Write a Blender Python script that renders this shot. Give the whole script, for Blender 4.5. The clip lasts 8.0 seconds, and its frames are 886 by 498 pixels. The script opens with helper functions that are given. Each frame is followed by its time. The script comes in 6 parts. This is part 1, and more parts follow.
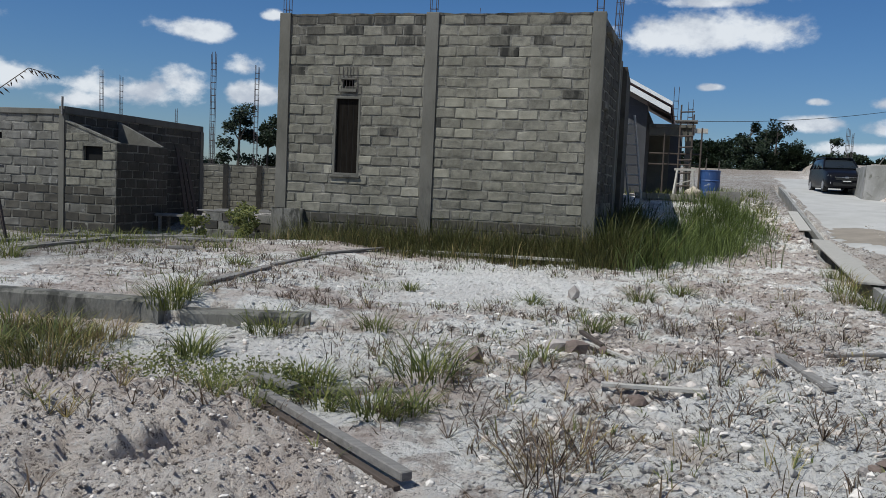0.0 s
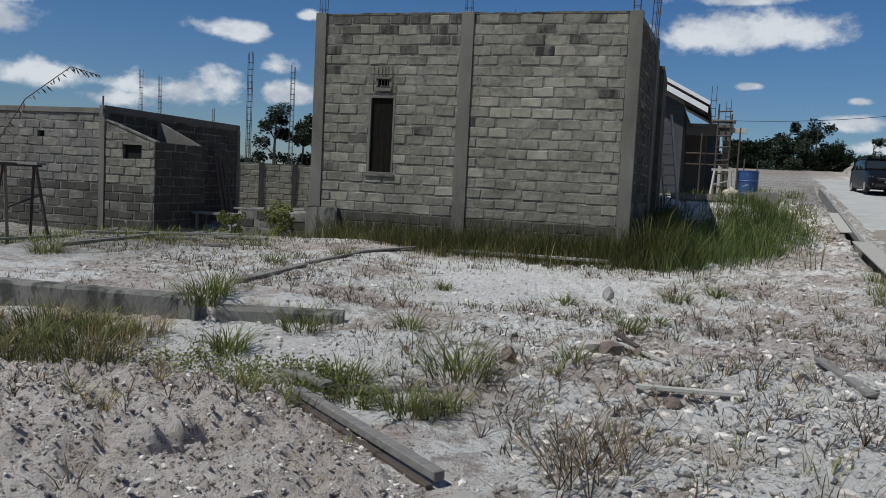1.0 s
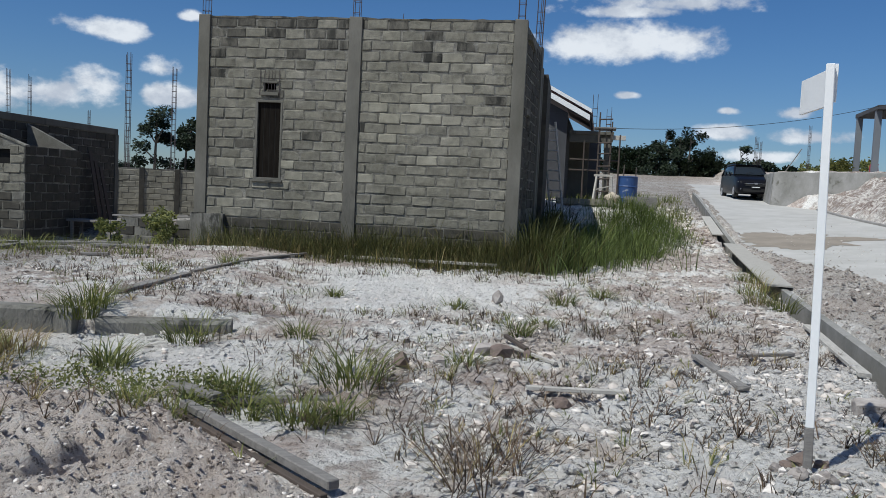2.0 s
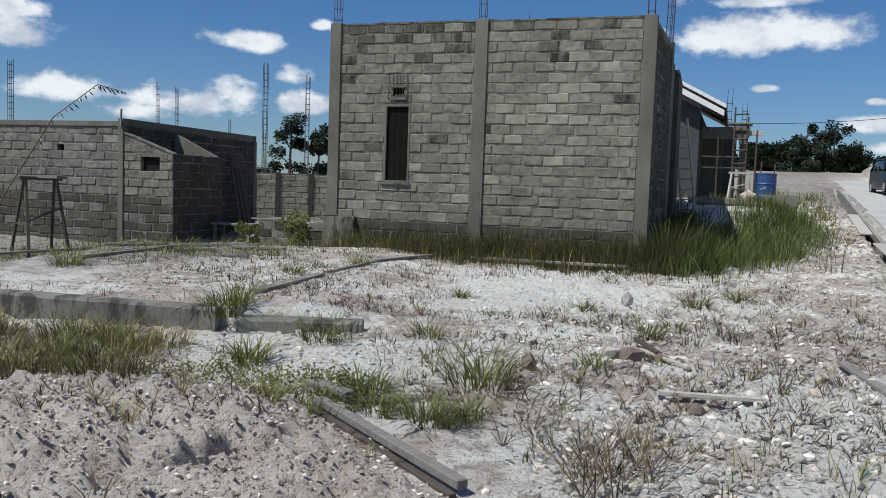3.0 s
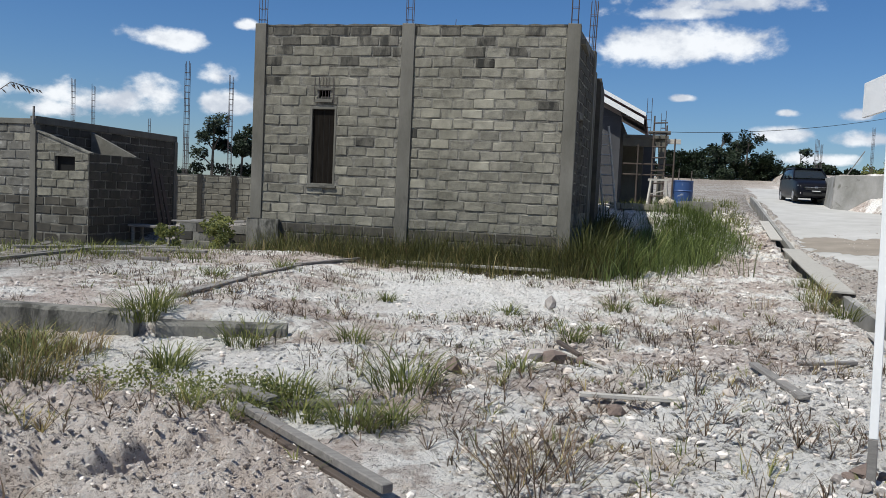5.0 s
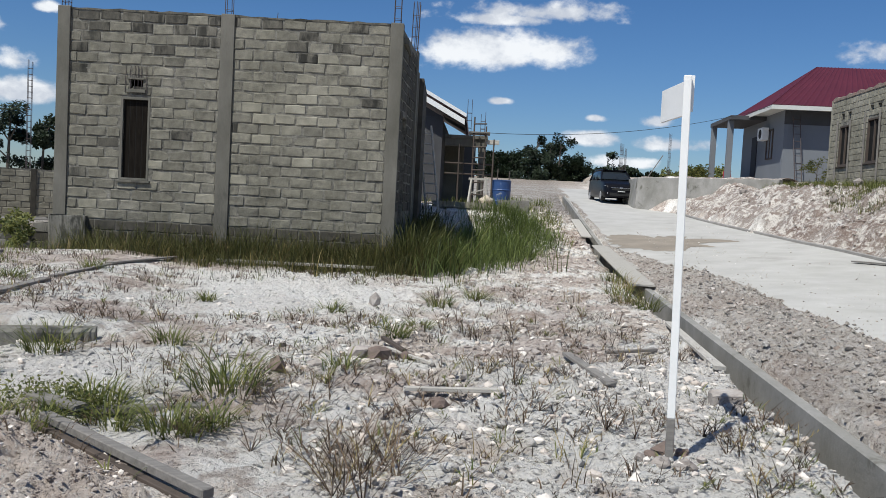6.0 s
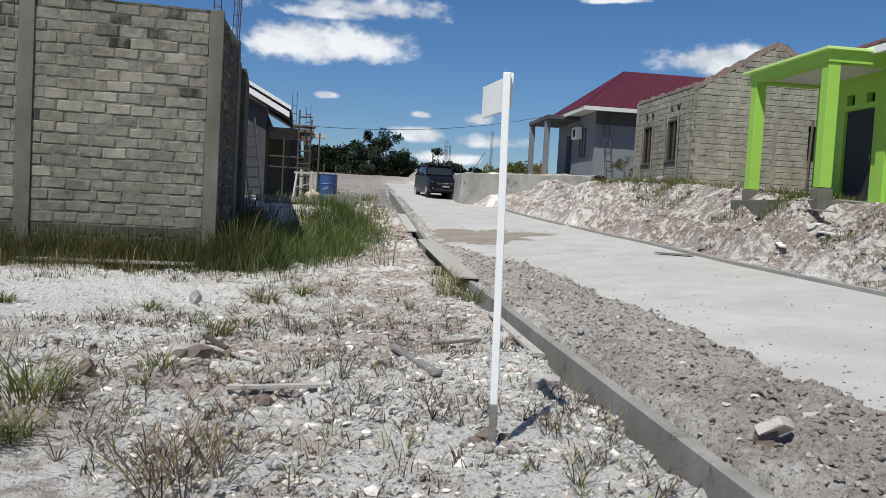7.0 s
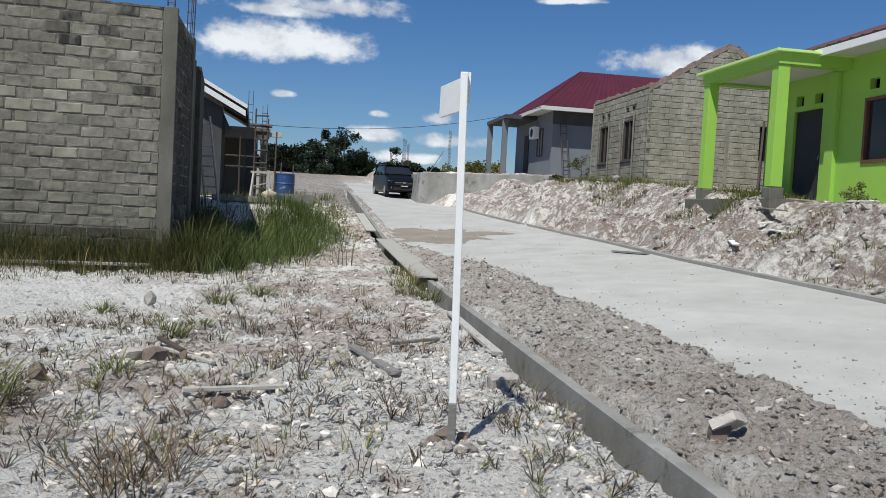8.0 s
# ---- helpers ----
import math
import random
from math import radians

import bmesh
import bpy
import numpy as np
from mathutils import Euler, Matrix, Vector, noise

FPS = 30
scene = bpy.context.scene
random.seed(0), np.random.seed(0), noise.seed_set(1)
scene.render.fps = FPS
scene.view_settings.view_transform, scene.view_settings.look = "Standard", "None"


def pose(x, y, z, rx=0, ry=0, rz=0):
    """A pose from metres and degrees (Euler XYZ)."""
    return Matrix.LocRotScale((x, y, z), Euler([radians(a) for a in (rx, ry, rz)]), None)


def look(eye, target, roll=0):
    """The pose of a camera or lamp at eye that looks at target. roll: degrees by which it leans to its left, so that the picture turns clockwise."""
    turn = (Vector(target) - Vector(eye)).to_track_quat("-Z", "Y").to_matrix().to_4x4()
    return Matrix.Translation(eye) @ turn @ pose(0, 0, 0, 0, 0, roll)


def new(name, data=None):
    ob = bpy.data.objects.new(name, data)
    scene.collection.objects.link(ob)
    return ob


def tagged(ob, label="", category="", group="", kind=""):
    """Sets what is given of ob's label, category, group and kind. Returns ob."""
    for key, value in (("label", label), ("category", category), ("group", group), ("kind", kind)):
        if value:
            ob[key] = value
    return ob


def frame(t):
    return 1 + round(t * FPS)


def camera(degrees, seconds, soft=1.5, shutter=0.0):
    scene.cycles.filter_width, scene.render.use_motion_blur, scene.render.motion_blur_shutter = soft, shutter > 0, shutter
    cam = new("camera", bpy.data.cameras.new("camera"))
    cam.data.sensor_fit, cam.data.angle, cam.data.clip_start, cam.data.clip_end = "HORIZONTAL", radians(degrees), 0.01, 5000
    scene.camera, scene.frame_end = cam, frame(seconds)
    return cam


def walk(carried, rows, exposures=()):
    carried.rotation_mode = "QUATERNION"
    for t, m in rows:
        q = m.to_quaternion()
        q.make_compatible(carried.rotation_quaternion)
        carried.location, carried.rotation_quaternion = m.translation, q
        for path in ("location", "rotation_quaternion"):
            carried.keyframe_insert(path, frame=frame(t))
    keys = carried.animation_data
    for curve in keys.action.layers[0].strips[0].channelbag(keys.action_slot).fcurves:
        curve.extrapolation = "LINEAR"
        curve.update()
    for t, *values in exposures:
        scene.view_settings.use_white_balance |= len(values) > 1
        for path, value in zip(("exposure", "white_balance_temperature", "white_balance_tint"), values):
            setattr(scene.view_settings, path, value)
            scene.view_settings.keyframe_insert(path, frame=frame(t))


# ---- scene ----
EYE = 1.5
PATH = [
    (0.00, -0.008, -0.020, 0.004, -0.01, -4.46, 2.63),
    (0.50, -0.003, -0.016, 0.003, 0.38, -4.47, 2.53),
    (0.70, -0.004, -0.011, 0.004, 2.68, -4.60, 2.44),
    (0.80, -0.005, -0.010, 0.003, 2.99, -4.63, 2.60),
    (0.90, -0.008, -0.010, 0.003, 2.99, -4.64, 2.70),
    (1.00, -0.013, -0.011, 0.002, 2.29, -4.61, 2.87),
    (1.10, -0.013, -0.007, 0.002, 0.37, -4.43, 3.06),
    (1.20, -0.014, -0.009, -0.001, -2.39, -4.08, 3.27),
    (1.72, -0.021, -0.016, 0.006, -7.50, -3.78, 3.00),
    (2.30, -0.028, -0.022, 0.010, -0.71, -4.04, 2.32),
    (2.50, -0.029, -0.021, 0.009, 1.41, -4.10, 2.14),
    (2.70, -0.030, -0.021, 0.009, 2.64, -4.13, 2.05),
    (3.00, -0.033, -0.022, 0.011, 3.42, -4.17, 2.02),
    (3.50, -0.029, -0.024, 0.011, 3.98, -4.18, 1.97),
    (4.00, -0.029, -0.022, 0.012, 4.28, -4.20, 1.96),
    (4.20, -0.029, -0.024, 0.013, 4.28, -4.20, 1.95),
    (4.75, -0.033, -0.031, 0.014, 1.00, -3.90, 2.35),
    (5.30, -0.037, -0.039, 0.015, -4.41, -3.54, 2.77),
    (5.50, -0.043, -0.034, 0.007, -6.14, -3.45, 2.85),
    (5.70, -0.043, -0.032, 0.005, -9.37, -3.39, 3.08),
    (6.00, -0.035, -0.041, 0.004, -13.82, -3.25, 3.07),
    (6.20, -0.029, -0.041, 0.005, -15.67, -3.21, 2.81),
    (6.50, -0.028, -0.035, -0.002, -19.55, -3.12, 2.96),
    (6.80, -0.020, -0.029, -0.008, -23.71, -2.99, 3.09),
    (7.00, -0.019, -0.028, -0.011, -25.73, -2.94, 3.22),
    (7.20, -0.016, -0.028, -0.012, -27.48, -2.87, 3.30),
    (7.50, -0.016, -0.027, -0.012, -28.45, -2.83, 3.28),
    (8.00, -0.017, -0.030, -0.010, -28.58, -2.83, 3.10),
]
cam = camera(56.26, 8.0, 0.6)


def aim(x, y, z, yaw, pitch, roll):
    a, b = radians(yaw), radians(pitch)
    eye = Vector((x, y, z + EYE))
    return look(eye, eye + Vector((-math.sin(a) * math.cos(b), math.cos(a) * math.cos(b), math.sin(b))), roll)


walk(cam, [(t, aim(*row)) for t, *row in PATH], [(0.0, -0.32, 6100, 8), (0.5, -0.32, 6100, 8), (1.0, -0.50, 6100, 8), (1.2, -0.50, 6100, 8), (2.3, -0.18, 6050, 8), (3.0, -0.14, 6150, 8), (4.2, 0.0, 6300, 9), (5.4, -0.02, 6300, 9), (6.5, -0.06, 6350, 9), (8.0, -0.14, 6250, 8)])

# ---- sky and sun ----
SUN_TO = Vector((-0.82, -0.57, 1.6)).normalized()
sun = new("sun", bpy.data.lights.new("sun", "SUN"))
sun.data.energy, sun.data.angle, sun.data.color = 5.0, radians(0.53), (1.0, 0.965, 0.87)
sun.matrix_world = look(SUN_TO * 60, (0, 0, 0))

world = bpy.data.worlds.new("sky")
scene.world = world
world.use_nodes = True


class Nodes:
    """Short hand for node trees."""

    def __init__(self, tree):
        self.tree = tree
        tree.nodes.clear()

    def add(self, kind, inputs=(), **values):
        node = self.tree.nodes.new(kind)
        if "operation" in values:
            node.operation = values["operation"]
        if "use_clamp" in values:
            node.use_clamp = values["use_clamp"]
        if "data_type" in values:
            node.data_type, node.blend_type = values["data_type"], values["blend_type"]
        if "interpolation_type" in values:
            node.interpolation_type = values["interpolation_type"]
        for key, value in dict(inputs).items():
            if isinstance(value, bpy.types.NodeSocket):
                self.tree.links.new(value, node.inputs[key])
            else:
                node.inputs[key].default_value = value
        return node

    def math(self, op, a, b=0.5, clamp=False):
        return self.add("ShaderNodeMath", {0: a, 1: b}, operation=op, use_clamp=clamp).outputs[0]

    def mix(self, fac, a, b, blend="MIX"):
        node = self.add("ShaderNodeMix", data_type="RGBA", blend_type=blend)
        for n, value in ((0, fac), (6, a), (7, b)):
            if isinstance(value, bpy.types.NodeSocket):
                self.tree.links.new(value, node.inputs[n])
            else:
                node.inputs[n].default_value = value if n == 0 else (*value, 1)
        return node.outputs[2]

    def noise(self, vector, scale, detail=4, rough=0.55, distort=0.0):
        return self.add("ShaderNodeTexNoise", {"Vector": vector, "Scale": scale, "Detail": detail, "Roughness": rough, "Distortion": distort}).outputs[0]

    def ramp(self, value, lo, hi):
        return self.add("ShaderNodeMapRange", {0: value, 1: lo, 2: hi, 3: 0.0, 4: 1.0}, interpolation_type="SMOOTHSTEP").outputs[0]


def build_sky():
    n = Nodes(world.node_tree)
    sky = n.add("ShaderNodeTexSky")
    sky.sky_type, sky.sun_disc, sky.sun_elevation, sky.sun_rotation = "NISHITA", False, math.asin(SUN_TO.z), radians(235)
    sky.air_density, sky.dust_density, sky.ozone_density = 1.0, 0.35, 2.2
    way = n.add("ShaderNodeTexCoord").outputs["Generated"]
    # cumulus: heaps at a direction, with half width and height in radians, frayed by noise
    flat = n.add("ShaderNodeVectorMath", {0: way, 1: (1.0, 1.0, 1.5)}, operation="MULTIPLY").outputs[0]
    rough = n.noise(flat, 17, 8, 0.55)
    fine = n.noise(flat, 55, 6, 0.6)
    shade = n.noise(flat, 13, 6, 0.6)
    fray = n.math("ADD", n.math("MULTIPLY", n.math("SUBTRACT", rough, 0.5), 2.6), n.math("MULTIPLY", n.math("SUBTRACT", fine, 0.5), 0.8))
    sep = n.add("ShaderNodeSeparateXYZ", {0: way})
    across = n.math("ARCTAN2", sep.outputs[0], sep.outputs[1])
    up = n.math("ARCSINE", sep.outputs[2])
    heaps = [
        (0.295, 0.181, 0.102, 0.029), (0.298, 0.217, 0.089, 0.011), (-0.294, 0.160, 0.046, 0.015), (-0.359, 0.088, 0.078, 0.020),
        (-0.246, 0.124, 0.026, 0.014), (-0.477, 0.093, 0.055, 0.019), (-0.229, 0.095, 0.041, 0.016), (0.411, 0.084, 0.031, 0.010),
        (0.302, 0.123, 0.016, 0.005), (0.413, 0.107, 0.012, 0.005), (-0.213, 0.182, 0.015, 0.007), (-0.305, 0.099, 0.031, 0.020),
        (-0.422, 0.073, 0.048, 0.014), (-0.539, 0.146, 0.048, 0.023), (-0.545, 0.171, 0.041, 0.012), (0.344, 0.225, 0.109, 0.015),
        (0.297, 0.184, 0.082, 0.026), (0.739, 0.182, 0.065, 0.020), (0.779, 0.188, 0.034, 0.015), (0.408, 0.083, 0.027, 0.009),
        (0.484, 0.105, 0.019, 0.008), (0.503, 0.079, 0.038, 0.010), (0.634, 0.246, 0.041, 0.005), (0.450, 0.056, 0.041, 0.008),
        (0.746, 0.186, 0.061, 0.017),
    ]
    total = None
    for a, e, wide, high in heaps:
        du = n.math("DIVIDE", n.math("SUBTRACT", across, a), wide)
        dv = n.math("DIVIDE", n.math("SUBTRACT", up, e), high)
        dv = n.math("MAXIMUM", dv, n.math("MULTIPLY", dv, -1.35))
        r = n.math("SQRT", n.math("ADD", n.math("POWER", du, 2.0), n.math("POWER", dv, 2.0)))
        one = n.math("SUBTRACT", 1.25, r)
        total = one if total is None else n.math("MAXIMUM", total, one)
    # unseen fair-weather clouds all round, added to whiten the light from the sky
    rest = n.math("SUBTRACT", n.math("MULTIPLY", n.math("SUBTRACT", n.noise(way, 3.5, 3, 0.5), 0.54), 6.0), n.math("MULTIPLY", n.ramp(sep.outputs[1], 0.2, 0.4), 6.0))
    total = n.math("MAXIMUM", total, rest)
    cover = n.ramp(n.math("ADD", total, fray), 0.10, 0.85)
    cover = n.math("MULTIPLY", cover, n.ramp(total, -0.5, 0.1))
    tone = n.mix(n.ramp(n.math("ADD", shade, n.math("MULTIPLY", fray, 0.12)), 0.36, 0.60), (9.4, 9.9, 10.9), (15.0, 15.1, 15.2))
    blue = n.add("ShaderNodeHueSaturation", {"Saturation": 1.12, "Color": n.mix(1.0, sky.outputs[0], (0.88, 1.04, 1.30), "MULTIPLY")}).outputs[0]
    colour = n.mix(n.math("MULTIPLY", cover, 0.95), blue, tone)
    back = n.add("ShaderNodeBackground", {"Color": colour, "Strength": 0.066})
    n.tree.links.new(back.outputs[0], n.add("ShaderNodeOutputWorld").inputs[0])


build_sky()

# ---- materials ----


def material(name, light, dark, scale=3.0, fine=40.0, rough=0.9, bump=0.4, depth=0.01, metal=0.0, spread=0.0, stain=None, stain_scale=0.8, stain_low=0.55, speckle=0.35, stretch=None, clear=0.0, drift=0.0, gloss=0.5):
    """Two tones mixed by coarse and fine noise, optional stains and a tint that differs from piece to piece."""
    made = bpy.data.materials.new(name)
    made.use_nodes = True
    n = Nodes(made.node_tree)
    coords = n.add("ShaderNodeTexCoord").outputs["Object"]
    chance = n.add("ShaderNodeObjectInfo").outputs["Random"]
    shift = n.add("ShaderNodeCombineXYZ", {0: n.math("MULTIPLY", chance, 37.0), 1: n.math("MULTIPLY", chance, 11.0), 2: 0.0}).outputs[0]
    where = n.add("ShaderNodeVectorMath", {0: coords, 1: shift}, operation="ADD").outputs[0]
    if stretch:
        where = n.add("ShaderNodeVectorMath", {0: where, 1: stretch}, operation="MULTIPLY").outputs[0]
    coarse, grain = n.noise(where, scale, 5, 0.6), n.noise(where, fine, 6, 0.65)
    blend = n.math("ADD", n.math("MULTIPLY", n.math("SUBTRACT", coarse, 0.5), 1.6), n.math("MULTIPLY", n.math("SUBTRACT", grain, 0.5), 2.0 * speckle))
    colour = n.mix(n.math("ADD", blend, 0.5, True), dark, light)
    if stain:
        colour = n.mix(n.math("MULTIPLY", n.ramp(n.noise(where, stain_scale, 6, 0.65, 0.3), stain_low, stain_low + 0.12), 0.8), colour, stain)
    if spread:
        colour = n.mix(1.0, colour, n.add("ShaderNodeHueSaturation", {"Value": n.math("ADD", n.math("MULTIPLY", n.math("SUBTRACT", chance, 0.5), spread), 1.0), "Color": (1, 1, 1, 1)}).outputs[0], "MULTIPLY")
    if drift:
        place = n.add("ShaderNodeVectorMath", {0: n.add("ShaderNodeNewGeometry").outputs["Position"], 1: (1.0, 1.0, 0.6)}, operation="MULTIPLY").outputs[0]
        wash = n.math("ADD", n.math("MULTIPLY", n.noise(place, 1.1, 6, 0.65, 0.4), 2.0 * drift), 1.0 - drift)
        colour = n.mix(1.0, colour, n.add("ShaderNodeCombineColor", {0: wash, 1: wash, 2: n.math("POWER", wash, 1.15)}).outputs[0], "MULTIPLY")
    relief = n.add("ShaderNodeBump", {"Strength": bump, "Distance": depth, "Height": n.math("ADD", grain, n.math("MULTIPLY", coarse, 0.6))}).outputs[0]
    shader = n.add("ShaderNodeBsdfPrincipled", {"Base Color": colour, "Metallic": metal, "Normal": relief, "Roughness": n.math("ADD", n.math("MULTIPLY", n.math("SUBTRACT", grain, 0.5), 0.2), rough, True), "Coat Weight": clear, "Specular IOR Level": gloss})
    n.tree.links.new(shader.outputs[0], n.add("ShaderNodeOutputMaterial").inputs[0])
    return made


def earth():
    """White sand and clay rubble: pale crust, pinkish clay, grey-brown spoil, gravel along the road, raw clay on the bank."""
    made = bpy.data.materials.new("sandy_earth")
    made.use_nodes = True
    n = Nodes(made.node_tree)
    where = n.add("ShaderNodeTexCoord").outputs["Object"]
    big, mid, small = n.noise(where, 0.45, 5, 0.6, 0.4), n.noise(where, 2.2, 7, 0.65, 0.3), n.noise(where, 20, 7, 0.72)
    grit, crumb = n.noise(where, 95, 5, 0.7), n.noise(where, 7, 6, 0.7)
    sand = n.mix(n.ramp(n.noise(where, 1.0, 7, 0.66, 0.6), 0.40, 0.52), (0.73, 0.64, 0.565), (0.97, 0.93, 0.87))
    clay = n.mix(n.ramp(crumb, 0.3, 0.7), (0.43, 0.32, 0.265), (0.76, 0.66, 0.595))
    base = n.mix(n.math("MULTIPLY", n.ramp(big, 0.50, 0.57), 0.8), sand, clay)
    base = n.mix(n.math("MULTIPLY", n.ramp(mid, 0.52, 0.61), 0.66), base, (0.35, 0.265, 0.215))
    # regions: gravel verge, raw bank, spoil
    sep = n.add("ShaderNodeSeparateXYZ", {0: where})
    x, y = sep.outputs[0], sep.outputs[1]
    wobble = n.math("MULTIPLY", n.math("SUBTRACT", mid, 0.5), 1.6)
    o = n.math("ADD", n.math("SUBTRACT", n.math("MULTIPLY", x, 0.9455), n.math("MULTIPLY", y, 0.3256)), wobble)
    verge = n.math("MULTIPLY", n.ramp(o, 2.0, 2.5), n.ramp(o, 4.6, 4.0))
    base = n.mix(n.math("MULTIPLY", verge, 0.75), base, n.mix(small, (0.34, 0.285, 0.245), (0.60, 0.545, 0.49)))
    s_along = n.math("ADD", n.math("MULTIPLY", x, 0.3256), n.math("MULTIPLY", y, 0.9455))
    bank = n.ramp(n.math("ADD", o, n.math("MULTIPLY", n.ramp(s_along, 20, 35), 1.1)), 7.7, 8.1)
    base = n.mix(n.math("MULTIPLY", bank, 0.8), base, n.mix(n.ramp(n.math("ADD", n.math("MULTIPLY", crumb, 0.5), n.math("MULTIPLY", mid, 0.5)), 0.47, 0.57), (0.20, 0.135, 0.105), (0.80, 0.75, 0.69)))
    heap = n.math("MULTIPLY", n.ramp(n.math("ADD", n.math("ADD", x, n.math("MULTIPLY", y, 0.757)), wobble), 3.1, 2.4), n.ramp(y, 6.1, 5.3))
    base = n.mix(n.math("MULTIPLY", heap, 0.7), base, n.mix(small, (0.57, 0.455, 0.38), (0.90, 0.80, 0.72)))
    # clean white sand: a strip before the pad, the middle of the pad, and by the post
    strip_y, strip_x = n.math("ADD", y, wobble), n.math("ADD", x, wobble)
    crust = n.math("MULTIPLY", n.math("MULTIPLY", n.ramp(strip_y, 6.0, 6.4), n.ramp(strip_y, 7.7, 7.3)), n.math("MULTIPLY", n.ramp(strip_x, 0.2, -0.4), n.ramp(strip_x, -3.6, -3.0)))
    inner = n.math("MULTIPLY", n.math("MULTIPLY", n.ramp(strip_y, 9.2, 10.0), n.ramp(strip_y, 14.6, 13.6)), n.math("MULTIPLY", n.ramp(strip_x, -1.2, -0.2), n.ramp(strip_x, 2.6, 1.8)))
    post_side = n.math("MULTIPLY", n.math("MULTIPLY", n.ramp(strip_x, 1.5, 2.1), n.ramp(o, 2.1, 1.8)), n.ramp(strip_y, 7.6, 6.6))
    crust = n.math("MAXIMUM", crust, n.math("MAXIMUM", inner, post_side))
    base = n.mix(n.math("MULTIPLY", crust, 0.82), base, (0.96, 0.925, 0.87))
    # litter and old spoil about the low house, and trodden soil up the slope
    yard = n.math("MULTIPLY", n.ramp(n.math("ADD", x, n.math("MULTIPLY", wobble, 1.6)), -2.8, -5.2), n.ramp(n.math("ADD", y, n.math("MULTIPLY", wobble, 1.6)), 8.8, 13.0))
    slope = n.math("MULTIPLY", n.ramp(n.math("ADD", y, n.math("MULTIPLY", wobble, 3.0)), 24, 32), n.ramp(o, 3.0, 2.0))
    litter = n.mix(n.ramp(crumb, 0.44, 0.62), (0.10, 0.085, 0.068), (0.42, 0.39, 0.35))
    base = n.mix(n.math("MULTIPLY", n.math("MAXIMUM", yard, slope), 0.75), base, litter)
    far = n.ramp(n.math("ADD", y, n.math("MULTIPLY", wobble, 4.0)), 50, 64)
    base = n.mix(n.math("MULTIPLY", far, 0.7), base, (0.27, 0.22, 0.175))
    # grains
    fine = n.math("ADD", n.math("MULTIPLY", n.math("SUBTRACT", small, 0.5), 1.5), n.math("MULTIPLY", n.math("SUBTRACT", grit, 0.5), 1.0))
    base = n.mix(n.ramp(fine, -0.08, -0.23), base, n.mix(0.76, base, (0.11, 0.085, 0.07)))
    base = n.mix(n.math("MULTIPLY", n.ramp(fine, 0.05, 0.24), 0.6), base, (0.80, 0.785, 0.76))
    height = n.math("ADD", n.math("ADD", n.math("MULTIPLY", small, 1.0), n.math("MULTIPLY", grit, 0.35)), n.math("MULTIPLY", crumb, 0.8))
    relief = n.add("ShaderNodeBump", {"Strength": 1.0, "Distance": 0.08, "Height": height}).outputs[0]
    shader = n.add("ShaderNodeBsdfPrincipled", {"Base Color": base, "Roughness": 0.95, "Normal": relief, "Specular IOR Level": 0.15})
    n.tree.links.new(shader.outputs[0], n.add("ShaderNodeOutputMaterial").inputs[0])
    return made


def leafy(name, light, dark, through_light=0.35):
    """Leaves and blades: each island has its own green, and some light comes through."""
    made = bpy.data.materials.new(name)
    made.use_nodes = True
    n = Nodes(made.node_tree)
    chance = n.add("ShaderNodeNewGeometry").outputs["Random Per Island"]
    colour = n.mix(chance, dark, light)
    top = n.add("ShaderNodeBsdfPrincipled", {"Base Color": colour, "Roughness": 0.6, "Specular IOR Level": 0.3})
    pass_on = n.add("ShaderNodeBsdfTranslucent", {"Color": colour})
    both = n.add("ShaderNodeMixShader", {0: through_light, 1: top.outputs[0], 2: pass_on.outputs[0]})
    n.tree.links.new(both.outputs[0], n.add("ShaderNodeOutputMaterial").inputs[0])
    return made


def plain_glass(name, tint=(0.02, 0.025, 0.03)):
    made = bpy.data.materials.new(name)
    made.use_nodes = True
    n = Nodes(made.node_tree)
    shader = n.add("ShaderNodeBsdfPrincipled", {"Base Color": (*tint, 1), "Roughness": 0.12, "Specular IOR Level": 0.22})
    n.tree.links.new(shader.outputs[0], n.add("ShaderNodeOutputMaterial").inputs[0])
    return made


M_EARTH = earth()
M_BLOCK = material("cement_block", (0.285, 0.268, 0.212), (0.105, 0.098, 0.078), 7, 60, 0.95, 0.9, 0.016, spread=0.34, stain=(0.064, 0.061, 0.052), stain_scale=1.6, stain_low=0.60, drift=0.55)
M_BLOCK_DULL = material("dull_block", (0.215, 0.205, 0.178), (0.080, 0.075, 0.063), 4, 60, 0.95, 0.7, 0.012, spread=0.3, stain=(0.36, 0.35, 0.32), stain_scale=3.5, stain_low=0.57, drift=0.6)
# dark block for old courses, and for flanks whose shade is in the colour
M_BLOCK_OLD_SHADE = material("weathered_and_shade_block", (0.096, 0.086, 0.068), (0.036, 0.033, 0.027), 4, 60, 0.95, 0.7, 0.012, spread=0.4, stain=(0.046, 0.045, 0.040), stain_scale=1.2, stain_low=0.55, drift=0.55)
M_BLOCK_PALE = material("pale_block", (0.345, 0.325, 0.258), (0.165, 0.153, 0.118), 4, 60, 0.95, 0.7, 0.012, spread=0.3, stain=(0.094, 0.086, 0.073), stain_scale=1.3, stain_low=0.62, drift=0.55)
M_BLOCK_STAINED = material("blackened_block", (0.190, 0.176, 0.142), (0.022, 0.021, 0.018), 5, 50, 0.95, 0.7, 0.012, spread=0.5, stain=(0.017, 0.017, 0.014), stain_scale=3.0, stain_low=0.50, stretch=(1, 1, 0.4), drift=0.55)
